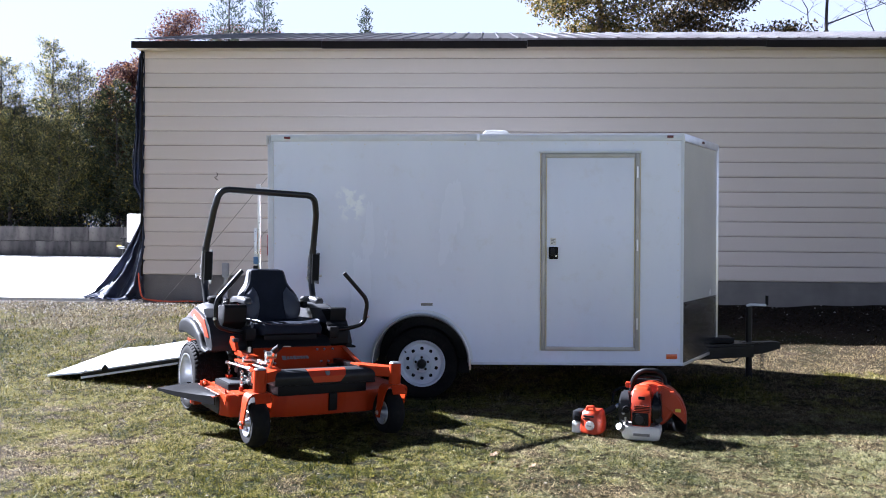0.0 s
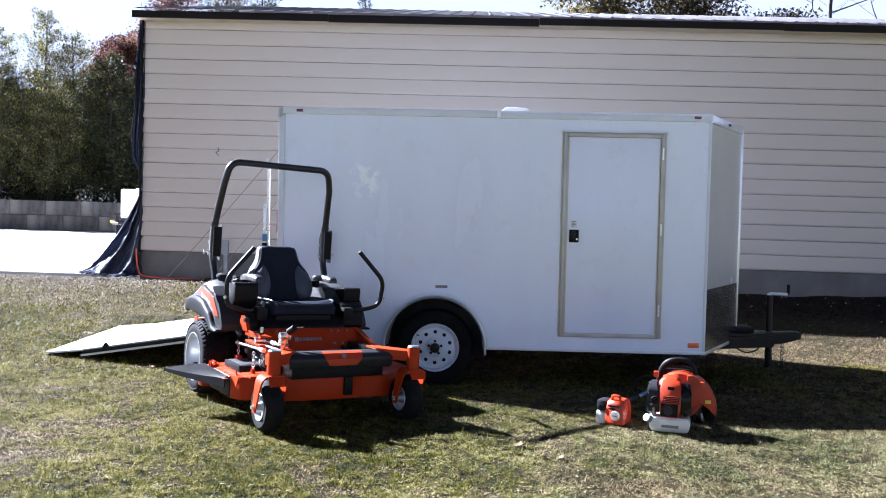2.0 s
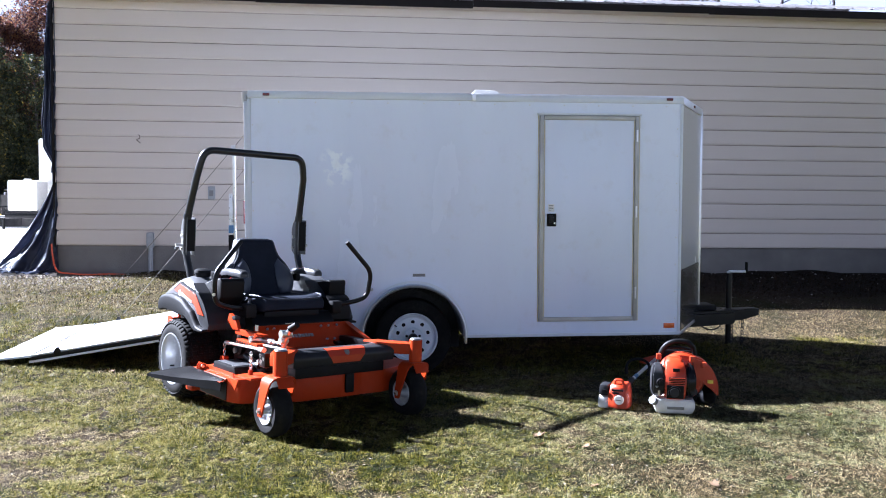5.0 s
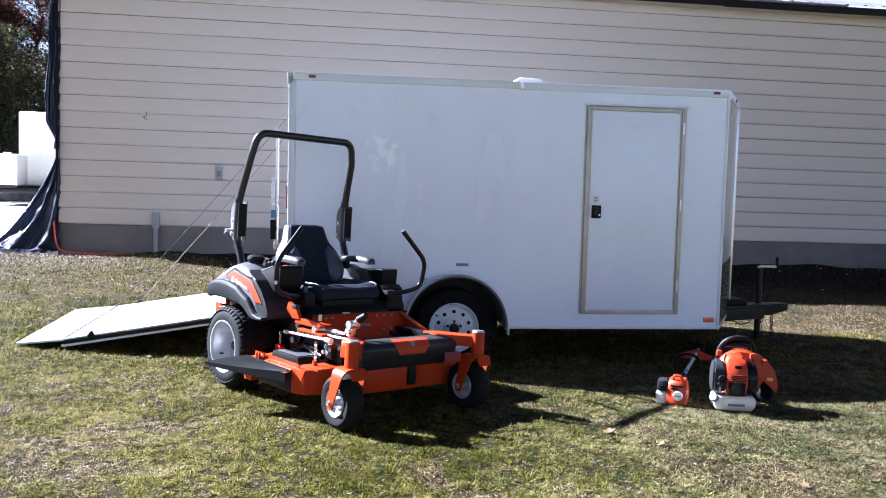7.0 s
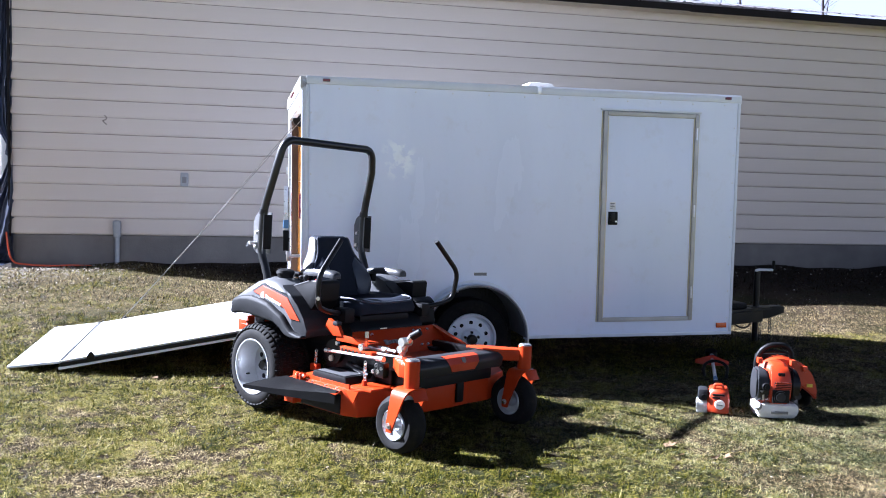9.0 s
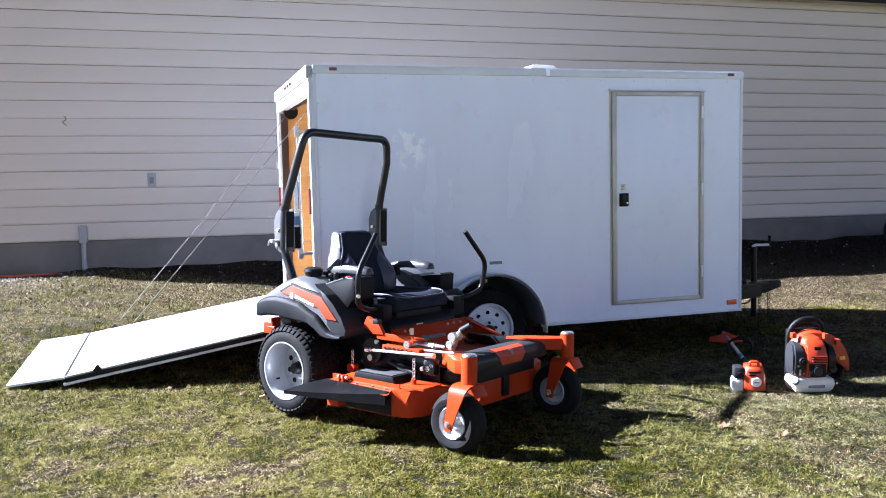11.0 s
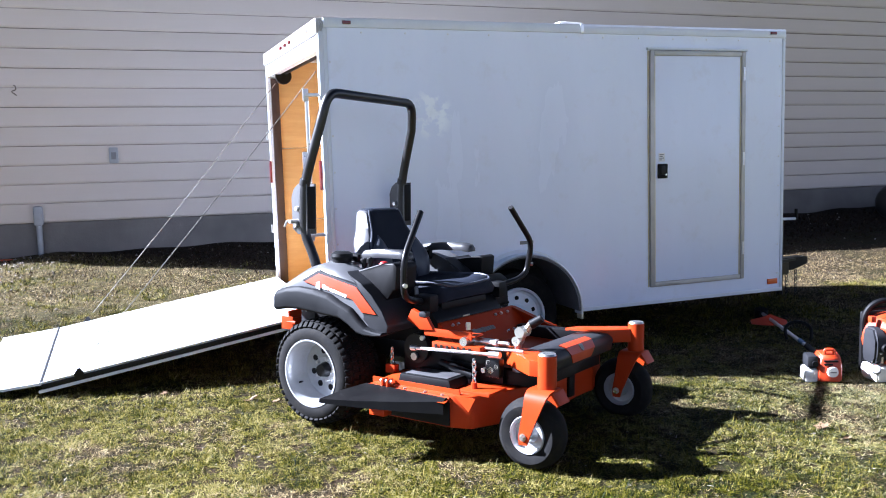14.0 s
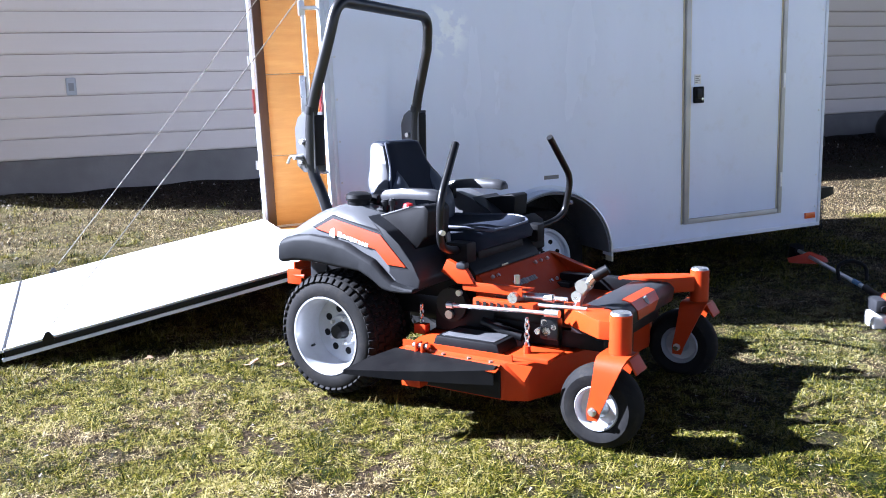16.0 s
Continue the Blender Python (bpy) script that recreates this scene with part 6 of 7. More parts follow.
    smooth = rounded(line[:6], 0.10, 4)[:-1] + [line[5]] + rounded(line[5:9], 0.17, 8)[1:-1] + rounded(line[8:], 0.10, 4)
    tube(bm, smooth, 0.0265, 14)
    bar = part("roll_bar", bm, ROLL_BLACK, t, "black tubular folding roll bar")
    for s in (-1, 1):
        m = Matrix.Translation(frame_at(0, 0, s * 0.488)) @ Matrix.Rotation(radians(-5), 4, "Z")

        def fix(bm):
            bmesh.ops.transform(bm, matrix=m, verts=bm.verts)
            return bm
        for d in (-0.034, 0.028):
            bm = B()
            prism(bm, [(-0.29, 1.00), (-0.335, 1.03), (-0.342, 1.20), (-0.32, 1.25), (-0.285, 1.275), (-0.215, 1.275), (-0.215, 1.00)], "y", d, d + 0.006, 0.002)
            part("hinge_plate", fix(bm), SHELL_GREY, bar, "grey steel hinge plate")
        bm = B()
        prism(bm, [(-0.262, 1.03), (-0.266, 1.255), (-0.216, 1.262), (-0.212, 1.25), (-0.216, 1.03)], "y", -0.0295, 0.0295, 0.004)
        part("hinge_channel", fix(bm), BLACK, bar)
        for x, z in ((-0.29, 1.14), (-0.298, 1.05)):
            bm = B()
            rod(bm, (x, -0.05, z), (x, 0.05, z), 0.013, None, 8)
            part("hinge_bolt", fix(bm), CHROME, bar)
        bm = B()
        tube(bm, rounded([(-0.29, s * 0.04, 1.07), (-0.35, s * 0.06, 1.075), (-0.36, s * 0.07, 1.04)], 0.015), 0.006, 6)
        rod(bm, (-0.30, s * 0.035, 1.07), (-0.30, s * 0.085, 1.07), 0.011)
        part("lock_pin", fix(bm), CHROME, bar)
        bm = B()
        tube(bm, [frame_at(1.265, -0.248, s * 0.4885), frame_at(1.30, -0.2385, s * 0.4865)], 0.030, 14)
        part("collar", bm, DARK_GREY, bar)
    # seat
    def glide(rows, n):
        """Rows of a table drawn out into n even steps on a smooth line."""
        rows = np.array(rows, float)
        t = np.linspace(0, len(rows) - 1, n)
        k = np.clip(t.astype(int), 0, len(rows) - 2)
        u = (t - k)[:, None]
        a, b = rows[k], rows[k + 1]
        p, q = rows[np.maximum(k - 1, 0)], rows[np.minimum(k + 2, len(rows) - 1)]
        return 0.5 * (2 * a + (b - p) * u + (2 * p - 5 * a + 4 * b - q) * u ** 2 + (3 * a - p - 3 * b + q) * u ** 3)

    def ring(z, hw, f, b):
        d = f - b
        half = [(b, 0.30), (b, 0.60), (b + 0.08 * d, 0.82), (b + 0.30 * d, 0.97), (b + 0.60 * d, 1.0), (f - 0.14 * d, 0.985), (f - 0.03 * d, 0.90), (f, 0.76), (f - 0.008, 0.5), (f - 0.012, 0.2)]
        return [(x, c - hw * y, z) for x, y in half] + [(x, c + hw * y, z) for x, y in half[::-1]]
    shape = glide([(0.70, 0.20, 0.13, 0.0), (0.74, 0.235, 0.135, -0.03), (0.81, 0.25, 0.125, -0.06), (0.88, 0.245, 0.105, -0.085), (0.945, 0.215, 0.075, -0.11), (0.99, 0.18, 0.05, -0.122), (1.03, 0.16, 0.03, -0.130),
                   (1.09, 0.147, 0.005, -0.132), (1.117, 0.138, -0.010, -0.127), (1.130, 0.115, -0.03, -0.108)], 40)
    bm = B()
    loft(bm, [ring(*row) for row in shape])
    back = part("backrest", bm, VINYL, t, "dark moulded vinyl backrest", 60)
    for s in (-1, 1):
        bm = B()
        rows = glide([(0.725, 0.122, 0.14, 0.190), (0.75, 0.138, 0.122, 0.225), (0.82, 0.131, 0.106, 0.243), (0.88, 0.111, 0.104, 0.236), (0.93, 0.083, 0.108, 0.206), (0.965, 0.056, 0.118, 0.174), (0.99, 0.030, 0.130, 0.155)], 24)
        loft(bm, [[(f - 0.030, c + s * a, z), (f - 0.004, c + s * a, z), (f + 0.012, c + s * (a * 0.75 + b * 0.25), z), (f + 0.020, c + s * (a * 0.5 + b * 0.5), z), (f + 0.014, c + s * (a * 0.2 + b * 0.8), z),
                   (f - 0.004, c + s * b, z), (f - 0.04, c + s * b * 1.02, z)] for z, f, a, b in rows])
        part("side_bolster", bm, VINYL_GREY, back, "grey side bolster", 60)
        bm = B()
        rows = [row for row in shape if 0.895 < row[0] < 1.124]
        low, high = rows[0][0], rows[-1][0]
        edge = [max(0.0, 1 - (z - low) / 0.022) ** 2 + max(0.0, 1 - (high - z) / 0.012) ** 2 for z, _, _, _ in rows]
        loft(bm, [[(f - (0.16 + 0.2 * e) * (f - b), c + s * hw * 0.97, z), (f - (0.19 + 0.2 * e) * (f - b), c + s * (hw + 0.008), z), (b + 0.55 * (f - b), c + s * (hw + 0.010), z),
                   (b + 0.28 * (f - b), c + s * (hw * 0.97 + 0.008), z), (b + (0.09 + 0.2 * e) * (f - b), c + s * (hw * 0.83 + 0.006), z), (b + (0.10 + 0.2 * e) * (f - b), c + s * hw * 0.78, z)]
                  for (z, hw, f, b), e in zip(rows, edge)])
        part("side_panel", bm, SEAT_GREY, back, "light grey side panel", 60)
        bm = B()
        tube(bm, [(f - 0.10 * (f - b), c + s * hw * 0.975, z) for z, hw, f, b in shape[6:37]], 0.005, 6)
        part("piping", bm, VINYL_GREY, back)
    bm = B()
    def cush(x, hw, z0, z1):
        return [(x, c - hw, z0), (x, c - hw - 0.01, (z0 + z1) / 2), (x, c - hw + 0.02, z1), (x, c - hw * 0.5, z1 - 0.012), (x, c, z1 - 0.016), (x, c + hw * 0.5, z1 - 0.012), (x, c + hw - 0.02, z1), (x, c + hw + 0.01, (z0 + z1) / 2), (x, c + hw, z0)]
    loft(bm, [cush(0.06, 0.20, 0.66, 0.72), cush(0.12, 0.235, 0.65, 0.745), cush(0.30, 0.25, 0.645, 0.752), cush(0.48, 0.25, 0.645, 0.762), cush(0.55, 0.24, 0.655, 0.755), cush(0.585, 0.215, 0.67, 0.725)])
    cushion = part("seat_cushion", bm, VINYL, t, "dark vinyl seat cushion with pale piping", 60)
    bm = B()
    tube(bm, rounded([(0.12, c - 0.24, 0.748), (0.50, c - 0.25, 0.760), (0.578, c - 0.20, 0.742), (0.575, c, 0.735), (0.578, c + 0.20, 0.742), (0.50, c + 0.25, 0.760), (0.12, c + 0.24, 0.748)], 0.05), 0.007, 6)
    part("piping", bm, VINYL_GREY, cushion)
    bm = B()
    box(bm, (0.06, c - 0.22, 0.60), (0.54, c + 0.22, 0.66), 0.02)
    part("seat_pan", bm, BLACK, t)
    bm = B()
    tube(bm, [(0.20 + 0.001 * k, c - 0.235 + 0.012 * math.sin(k), 0.60 + 0.008 * k) for k in range(10)], 0.012, 6)
    part("seat_slide_lever", bm, LIGHT_GREY, t)
    bm = B()
    tube(bm, rounded([(0.40, c - 0.26, 0.735), (0.42, c - 0.27, 0.66), (0.38, c - 0.27, 0.62)], 0.02), 0.012, 6)
    part("recline_lever", bm, LIGHT_GREY, t)
    for s in (-1, 1):
        y = c + s * 0.295
        bm = B()
        loft(bm, [[(x, y - w, z - h), (x, y - w * 1.05, z), (x, y - w * 0.7, z + h), (x, y + w * 0.7, z + h), (x, y + w * 1.05, z), (x, y + w, z - h)] for x, z, w, h in
                  ((0.03, 0.885, 0.02, 0.015), (0.06, 0.892, 0.032, 0.022), (0.20, 0.905, 0.036, 0.022), (0.34, 0.905, 0.036, 0.022), (0.385, 0.898, 0.032, 0.02), (0.40, 0.893, 0.02, 0.012))])
        rest = part("armrest", bm, SIDE_GREY, t, "padded grey armrest", 60)
        bm = B()
        box(bm, (0.02, y - 0.02, 0.82), (0.10, y + 0.02, 0.885), 0.01)
        rod(bm, (0.05, y - s * 0.06, 0.845), (0.05, y + s * 0.03, 0.845), 0.022)
        part("armrest_hinge", bm, BLACK, rest)
        # steering levers
        bm = B()
        tube(bm, rounded([(0.52, c + s * 0.38, 0.68), (0.56, c + s * 0.50, 0.70), (0.58, c + s * 0.60, 0.735), (0.61 - (0.02 if s < 0 else 0), c + s * 0.61, 0.92), (0.585 - (0.045 if s < 0 else 0), c + s * 0.405, 1.135)], 0.06), 0.0165, 12)
        lev = part("steering_lever", bm, BLACK_STEEL, t, "black tubular steering lever")
        bm = B()
        rod(bm, (0.592, c + s * 0.61, 0.79), (0.612, c + s * 0.625, 0.79), 0.011, None, 8)
        part("bolt", bm, CHROME, lev)
        bm = B()
        box(bm, (0.46, c + s * 0.34 - 0.03, 0.62), (0.57, c + s * 0.34 + 0.05, 0.71), 0.012)
        part("lever_boot", bm, BLACK, lev)
    bm = B()
    prism(bm, [(0.08, 0.70), (0.10, 0.80), (0.385, 0.848), (0.405, 0.838), (0.397, 0.735), (0.37, 0.70)], "y", 0.40, 0.543, 0.012)
    part("tool_box", bm, BLACK, t, "black storage box beside the seat")


build_mower()


# ---- backpack blower and string trimmer on the grass ----
def build_blower():
    t = thing("backpack_blower", pose(1.11, 6.05, gz(1.11, 6.05) + 0.003, 0, 0, -14), "orange and grey backpack leaf blower with white fuel tank", "leaf blower")
    # x to the right, -y faces the lawn
    bm = B()
    loft(bm, [[(-w, -d, z), (w, -d, z), (w * 1.02, 0.06, z), (-w * 1.02, 0.06, z)] for z, w, d in ((0.0, 0.105, 0.075), (0.02, 0.125, 0.10), (0.07, 0.135, 0.115), (0.105, 0.125, 0.10))])
    bmesh.ops.bevel(bm, geom=bm.edges[:], offset=0.008, segments=2, affect="EDGES")
    tank = part("fuel_tank", bm, WHITE_PLASTIC, t, "white translucent fuel tank", 50)
    bm = B()
    box(bm, (-0.05, -0.121, 0.042), (0.06, -0.116, 0.06), 0.001)
    part("print_bar", bm, PRINT_GREY, tank)
    bm = B()
    rod(bm, (-0.13, -0.095, 0.085), (-0.150, -0.120, 0.102), 0.027, 0.025, 18)
    part("tank_cap", bm, LIGHT_GREY, tank)
    # fan housing: a scroll behind the engine
    bm = B()
    lathe(bm, [(0.10, -0.03), (0.146, -0.03), (0.160, -0.01), (0.160, 0.05), (0.146, 0.065), (0.10, 0.065)], (0.06, 0.07, 0.235), "y", 36, True)
    lathe(bm, [(0.138, -0.025), (0.11, -0.038), (0.02, -0.042)], (0.06, 0.07, 0.235), "y", 36)
    part("fan_housing", bm, ORANGE_PLASTIC, t, "round orange fan housing")
    bm = B()
    loft(bm, [[(x - 0.0, 0.02, z - h), (x, 0.02, z + h), (x, 0.15, z + h), (x, 0.15, z - h)] for x, z, h in ((0.12, 0.315, 0.07), (0.20, 0.275, 0.08), (0.265, 0.215, 0.07), (0.30, 0.15, 0.045))])
    bmesh.ops.bevel(bm, geom=bm.edges[:], offset=0.012, segments=2, affect="EDGES")
    vol = part("outlet_scroll", bm, ORANGE_PLASTIC, t, "", 50)
    bm = B()
    box(bm, (0.225, 0.010, 0.20), (0.262, 0.018, 0.222), 0.001)
    part("warning_tag", bm, YELLOW_TAG, vol)
    # engine cover
    bm = B()
    loft(bm, [[(-w, -d, z), (-w * 0.4, -d - 0.012, z), (w * 0.4, -d - 0.012, z), (w, -d, z), (w * 1.05, 0.03, z), (-w * 1.05, 0.03, z)] for z, w, d in
              ((0.11, 0.062, 0.11), (0.16, 0.066, 0.138), (0.24, 0.070, 0.134), (0.31, 0.066, 0.112), (0.355, 0.058, 0.075), (0.375, 0.045, 0.03))])
    bmesh.ops.bevel(bm, geom=bm.edges[:], offset=0.006, segments=2, affect="EDGES")
    cover = part("engine_cover", bm, ORANGE_PLASTIC, t, "orange engine cover with vents", 50)
    for lo, hi, nm in (((-0.045, -0.148, 0.215), (0.06, -0.134, 0.262), "vent_slot"), ((-0.02, -0.128, 0.292), (0.025, -0.108, 0.318), "vent_slot")):
        bm = B()
        box(bm, lo, hi, 0.004)
        part(nm, bm, BLACK, cover)
    for k in range(4):
        bm = B()
        box(bm, (-0.042, -0.152, 0.222 + 0.011 * k), (0.057, -0.146, 0.227 + 0.011 * k), 0.001)
        part("vent_slat", bm, ORANGE_PLASTIC, cover)
    bm = B()
    rod(bm, (-0.01, -0.13, 0.165), (-0.01, -0.165, 0.165), 0.044, 0.040, 22)
    box(bm, (-0.058, -0.153, 0.122), (0.052, -0.125, 0.21), 0.006)
    st = part("starter_housing", bm, BLACK, t)
    bm = B()
    rod(bm, (-0.01, -0.165, 0.165), (-0.01, -0.172, 0.165), 0.030, None, 20)
    part("starter_cap", bm, DARK_GREY, st)
    for x0, x1, mat, nm in ((-0.155, -0.066, DARK_GREY, "air_filter_cover"), (0.070, 0.135, BLACK_STEEL, "muffler_guard")):
        bm = B()
        loft(bm, [[(x0 + i, -d, z), (x1 - i, -d, z), (x1 - i, 0.02, z), (x0 + i, 0.02, z)] for z, d, i in ((0.115, 0.07, 0.012), (0.16, 0.12, 0.0), (0.27, 0.125, 0.0), (0.335, 0.07, 0.015))])
        bmesh.ops.bevel(bm, geom=bm.edges[:], offset=0.012, segments=2, affect="EDGES")
        part(nm, bm, mat, t, "", 50)
    bm = B()
    rod(bm, (0.12, -0.10, 0.165), (0.12, -0.118, 0.165), 0.026, 0.022, 16)
    part("muffler_outlet", bm, DARK_GREY, t)
    bm = B()
    rod(bm, (-0.098, -0.118, 0.225), (-0.098, -0.146, 0.225), 0.028, 0.024, 18)
    rod(bm, (-0.098, -0.146, 0.225), (-0.098, -0.152, 0.225), 0.012, None, 12)
    part("filter_knob", bm, BLACK, t)
    bm = B()
    rod(bm, (-0.12, -0.10, 0.18), (-0.12, -0.12, 0.20), 0.012)
    rod(bm, (-0.105, -0.11, 0.13), (-0.105, -0.11, 0.17), 0.008)
    part("primer_bulb", bm, CHROME, t)
    for x, z in ((-0.10, 0.385), (0.12, 0.375), (0.20, 0.335)):
        bm = B()
        box(bm, (x - 0.016, -0.01, z - 0.03), (x + 0.016, 0.03, z + 0.008), 0.006)
        part("mount_lug", bm, ORANGE_PLASTIC, t)
    # back frame with carrying handle, harness behind
    bm = B()
    tube(bm, rounded([(-0.09, 0.12, 0.06), (-0.085, 0.125, 0.36), (-0.055, 0.115, 0.43), (0.0, 0.10, 0.468), (0.095, 0.10, 0.468), (0.14, 0.11, 0.43), (0.155, 0.12, 0.36), (0.155, 0.12, 0.06)], 0.05), 0.017, 10)
    part("carry_handle", bm, BLACK, t, "black looped carrying handle")
    bm = B()
    box(bm, (-0.09, 0.13, 0.02), (0.15, 0.16, 0.40), 0.015)
    part("back_plate", bm, BLACK, t)
    bm = B()
    tube(bm, rounded([(-0.065, 0.115, 0.405), (0.04, 0.105, 0.43), (0.145, 0.115, 0.405)], 0.04), 0.009, 8)
    part("handle_brace", bm, BLACK, t)
    # blower tube folded back behind the unit
    bm = B()
    pts = rounded([(0.245, 0.085, 0.15), (0.265, 0.13, 0.075), (0.24, 0.25, 0.055), (0.17, 0.30, 0.05), (0.10, 0.30, 0.05)], 0.06)
    tube(bm, pts, 0.044, 14)
    part("flex_tube", bm, BLACK, t, "black corrugated blower tube")


build_blower()


def build_trimmer():
    a, b = Vector((0.775, 6.22, 0)), Vector((1.525, 7.62, 0))
    ang = math.degrees(math.atan2(b.y - a.y, b.x - a.x))
    t = thing("string_trimmer", pose(a.x, a.y, gz(a.x, a.y) + 0.002, 0, 0, ang - 90), "orange string trimmer with white fuel tank lying on grass", "string trimmer")
    # y runs along the shaft away from the engine
    bm = B()
    loft(bm, [[(-w + 0.02, y, 0.012), (w + 0.02, y, 0.012), (w * 1.02 + 0.02, y, h * 0.55), (w * 0.8 + 0.02, y, h), (-w * 0.75 + 0.02, y, h), (-w + 0.02, y, h * 0.6)] for y, w, h in
              ((-0.10, 0.052, 0.145), (-0.085, 0.071, 0.170), (0.0, 0.076, 0.184), (0.07, 0.067, 0.172), (0.12, 0.045, 0.135), (0.18, 0.03, 0.10))])
    bmesh.ops.bevel(bm, geom=bm.edges[:], offset=0.007, segments=2, affect="EDGES")
    cov = part("engine_cover", bm, ORANGE_PLASTIC, t, "orange two-stroke engine cover", 50)
    bm = B()
    tube(bm, rounded([(-0.01, -0.06, 0.172), (-0.006, -0.06, 0.204), (0.046, -0.06, 0.204), (0.05, -0.06, 0.172)], 0.015), 0.010, 8)
    part("cover_loop", bm, ORANGE_PLASTIC, cov)
    bm = B()
    rod(bm, (0.03, -0.10, 0.075), (0.03, -0.118, 0.075), 0.034, 0.030, 20)
    part("starter_cap", bm, WHITE_PLASTIC, cov)
    bm = B()
    box(bm, (0.012, -0.1195, 0.071), (0.048, -0.118, 0.08))
    part("print_bar", bm, PRINT_GREY, cov)
    for k in range(2):
        bm = B()
        box(bm, (-0.02, -0.112, 0.115 + 0.020 * k), (0.03 + 0.03 * k, -0.095, 0.126 + 0.020 * k), 0.003)
        part("vent_slot", bm, BLACK, cov)
    bm = B()
    box(bm, (-0.112, -0.09, 0.09), (-0.048, 0.04, 0.168), 0.018)
    part("air_filter_cover", bm, DARK_GREY, t)
    bm = B()
    rod(bm, (-0.07, -0.09, 0.12), (-0.07, -0.105, 0.12), 0.018)
    part("choke_knob", bm, BLACK, t)
    bm = B()
    box(bm, (-0.120, -0.085, 0.0), (-0.045, 0.06, 0.088), 0.02)
    part("fuel_tank", bm, WHITE_PLASTIC, t, "white fuel tank")
    ln = (b - a).length
    bm = B()
    rod(bm, (0.02, 0.15, 0.11), (0.02, 0.42, 0.115), 0.020)
    part("rear_grip", bm, BLACK, t)
    bm = B()
    rod(bm, (0.02, 0.40, 0.115), (0.02, ln + 0.16, 0.085), 0.0135)
    sh = part("shaft", bm, ALU, t, "bare aluminium drive shaft tube")
    bm = B()
    rod(bm, (0.02, 0.50, 0.1145), (0.02, 0.60, 0.113), 0.0155)
    part("sleeve", bm, BLUE_GRIP, sh)
    bm = B()
    tube(bm, rounded([(-0.06, 0.62, 0.115), (-0.07, 0.66, 0.20), (0.02, 0.68, 0.235), (0.11, 0.66, 0.20), (0.10, 0.62, 0.115)], 0.05), 0.011, 8)
    part("loop_handle", bm, BLACK, t)
    bm = B()
    rod(bm, (0.02, ln + 0.12, 0.087), (0.02, ln + 0.20, 0.072), 0.024, 0.02)
    rod(bm, (0.02, ln + 0.18, 0.115), (0.02, ln + 0.20, 0.02), 0.05, 0.055, 18)
    part("trimmer_head", bm, BLACK, t)
    bm = B()
    rows = []
    for i in range(13):
        u = -1 + i / 6
        x, y = 0.02 + 0.135 * u, ln - 0.10 - 0.05 * (1 - u * u)
        top = 0.13 - 0.055 * abs(u)
        rows.append([(x, y, 0.045), (x, y - 0.012, 0.05), (x, y + 0.03, top), (x, y + 0.045, top - 0.004)])
    loft(bm, rows)
    part("guard", bm, ORANGE_PLASTIC, t, "orange string guard")


build_trimmer()


# ---- trees ----
def leaf_cloud(centres, radii, n, size, rng, droop=0.0, flat=1.0):
    """Many small leaf cards strewn through soft clumps."""
    centres, radii = np.asarray(centres, float), np.asarray(radii, float)
    pick = rng.choice(len(centres), n, p=radii ** 2 / (radii ** 2).sum())
    d = rng.normal(size=(n, 3))
    d /= np.linalg.norm(d, axis=1)[:, None]
    r = rng.random(n) ** 0.45
    p = centres[pick] + d * (radii[pick] * r)[:, None] * np.array((1, 1, flat))
    u = rng.normal(size=(n, 3))
    u[:, 2] -= droop
    u /= np.linalg.norm(u, axis=1)[:, None]
    v = np.cross(u, rng.normal(size=(n, 3)))
    v /= np.linalg.norm(v, axis=1)[:, None]
    s = size * rng.uniform(0.6, 1.4, n)[:, None]
    quad = np.stack([p - u * s, p + v * s * 0.55, p + u * s, p - v * s * 0.55], 1)
    return quad.reshape(-1, 3), np.arange(4 * n).reshape(n, 4)


def limbs(bm, rng, base, top, r, n, spread, tips, up=0.5, lo=0.3, depth=1, sub=3):
    base, top = Vector(base), Vector(top)
    ln0 = (top - base).length
    line, off = [base], Vector((0, 0, 0))
    for i in range(1, 8):
        off += Vector((rng.normal(), rng.normal(), 0.4 * rng.normal())) * ln0 * 0.028
        line.append(base.lerp(top, i / 7) + off)
    tube(bm, line, r, 7 if r > 0.04 else 5, r * 0.22)
    tips.append(line[-1])
    for k in range(n):
        f = lo + (1 - lo) * (k + rng.random()) / n
        i = min(int(f * 7), 6)
        p = line[i].lerp(line[i + 1], f * 7 - i)
        a = k * 2.4 + rng.random()
        ln = spread * (1.15 - 0.75 * f) * rng.uniform(0.6, 1.25)
        q = p + Vector((math.cos(a) * ln, math.sin(a) * ln, ln * up * rng.uniform(0.4, 1.4)))
        if depth:
            limbs(bm, rng, p, q, max(r * (1 - 0.78 * f) * 0.5, 0.012), sub, spread * 0.45, tips, up, 0.3, depth - 1, sub)
        else:
            mid = p.lerp(q, 0.5) + Vector((rng.normal(), rng.normal(), 0.5 * rng.normal())) * ln * 0.09
            tube(bm, [p, mid, q], max(r * (1 - 0.75 * f) * 0.5, 0.009), 4, 0.005)
            tips.append(mid)
            tips.append(q)


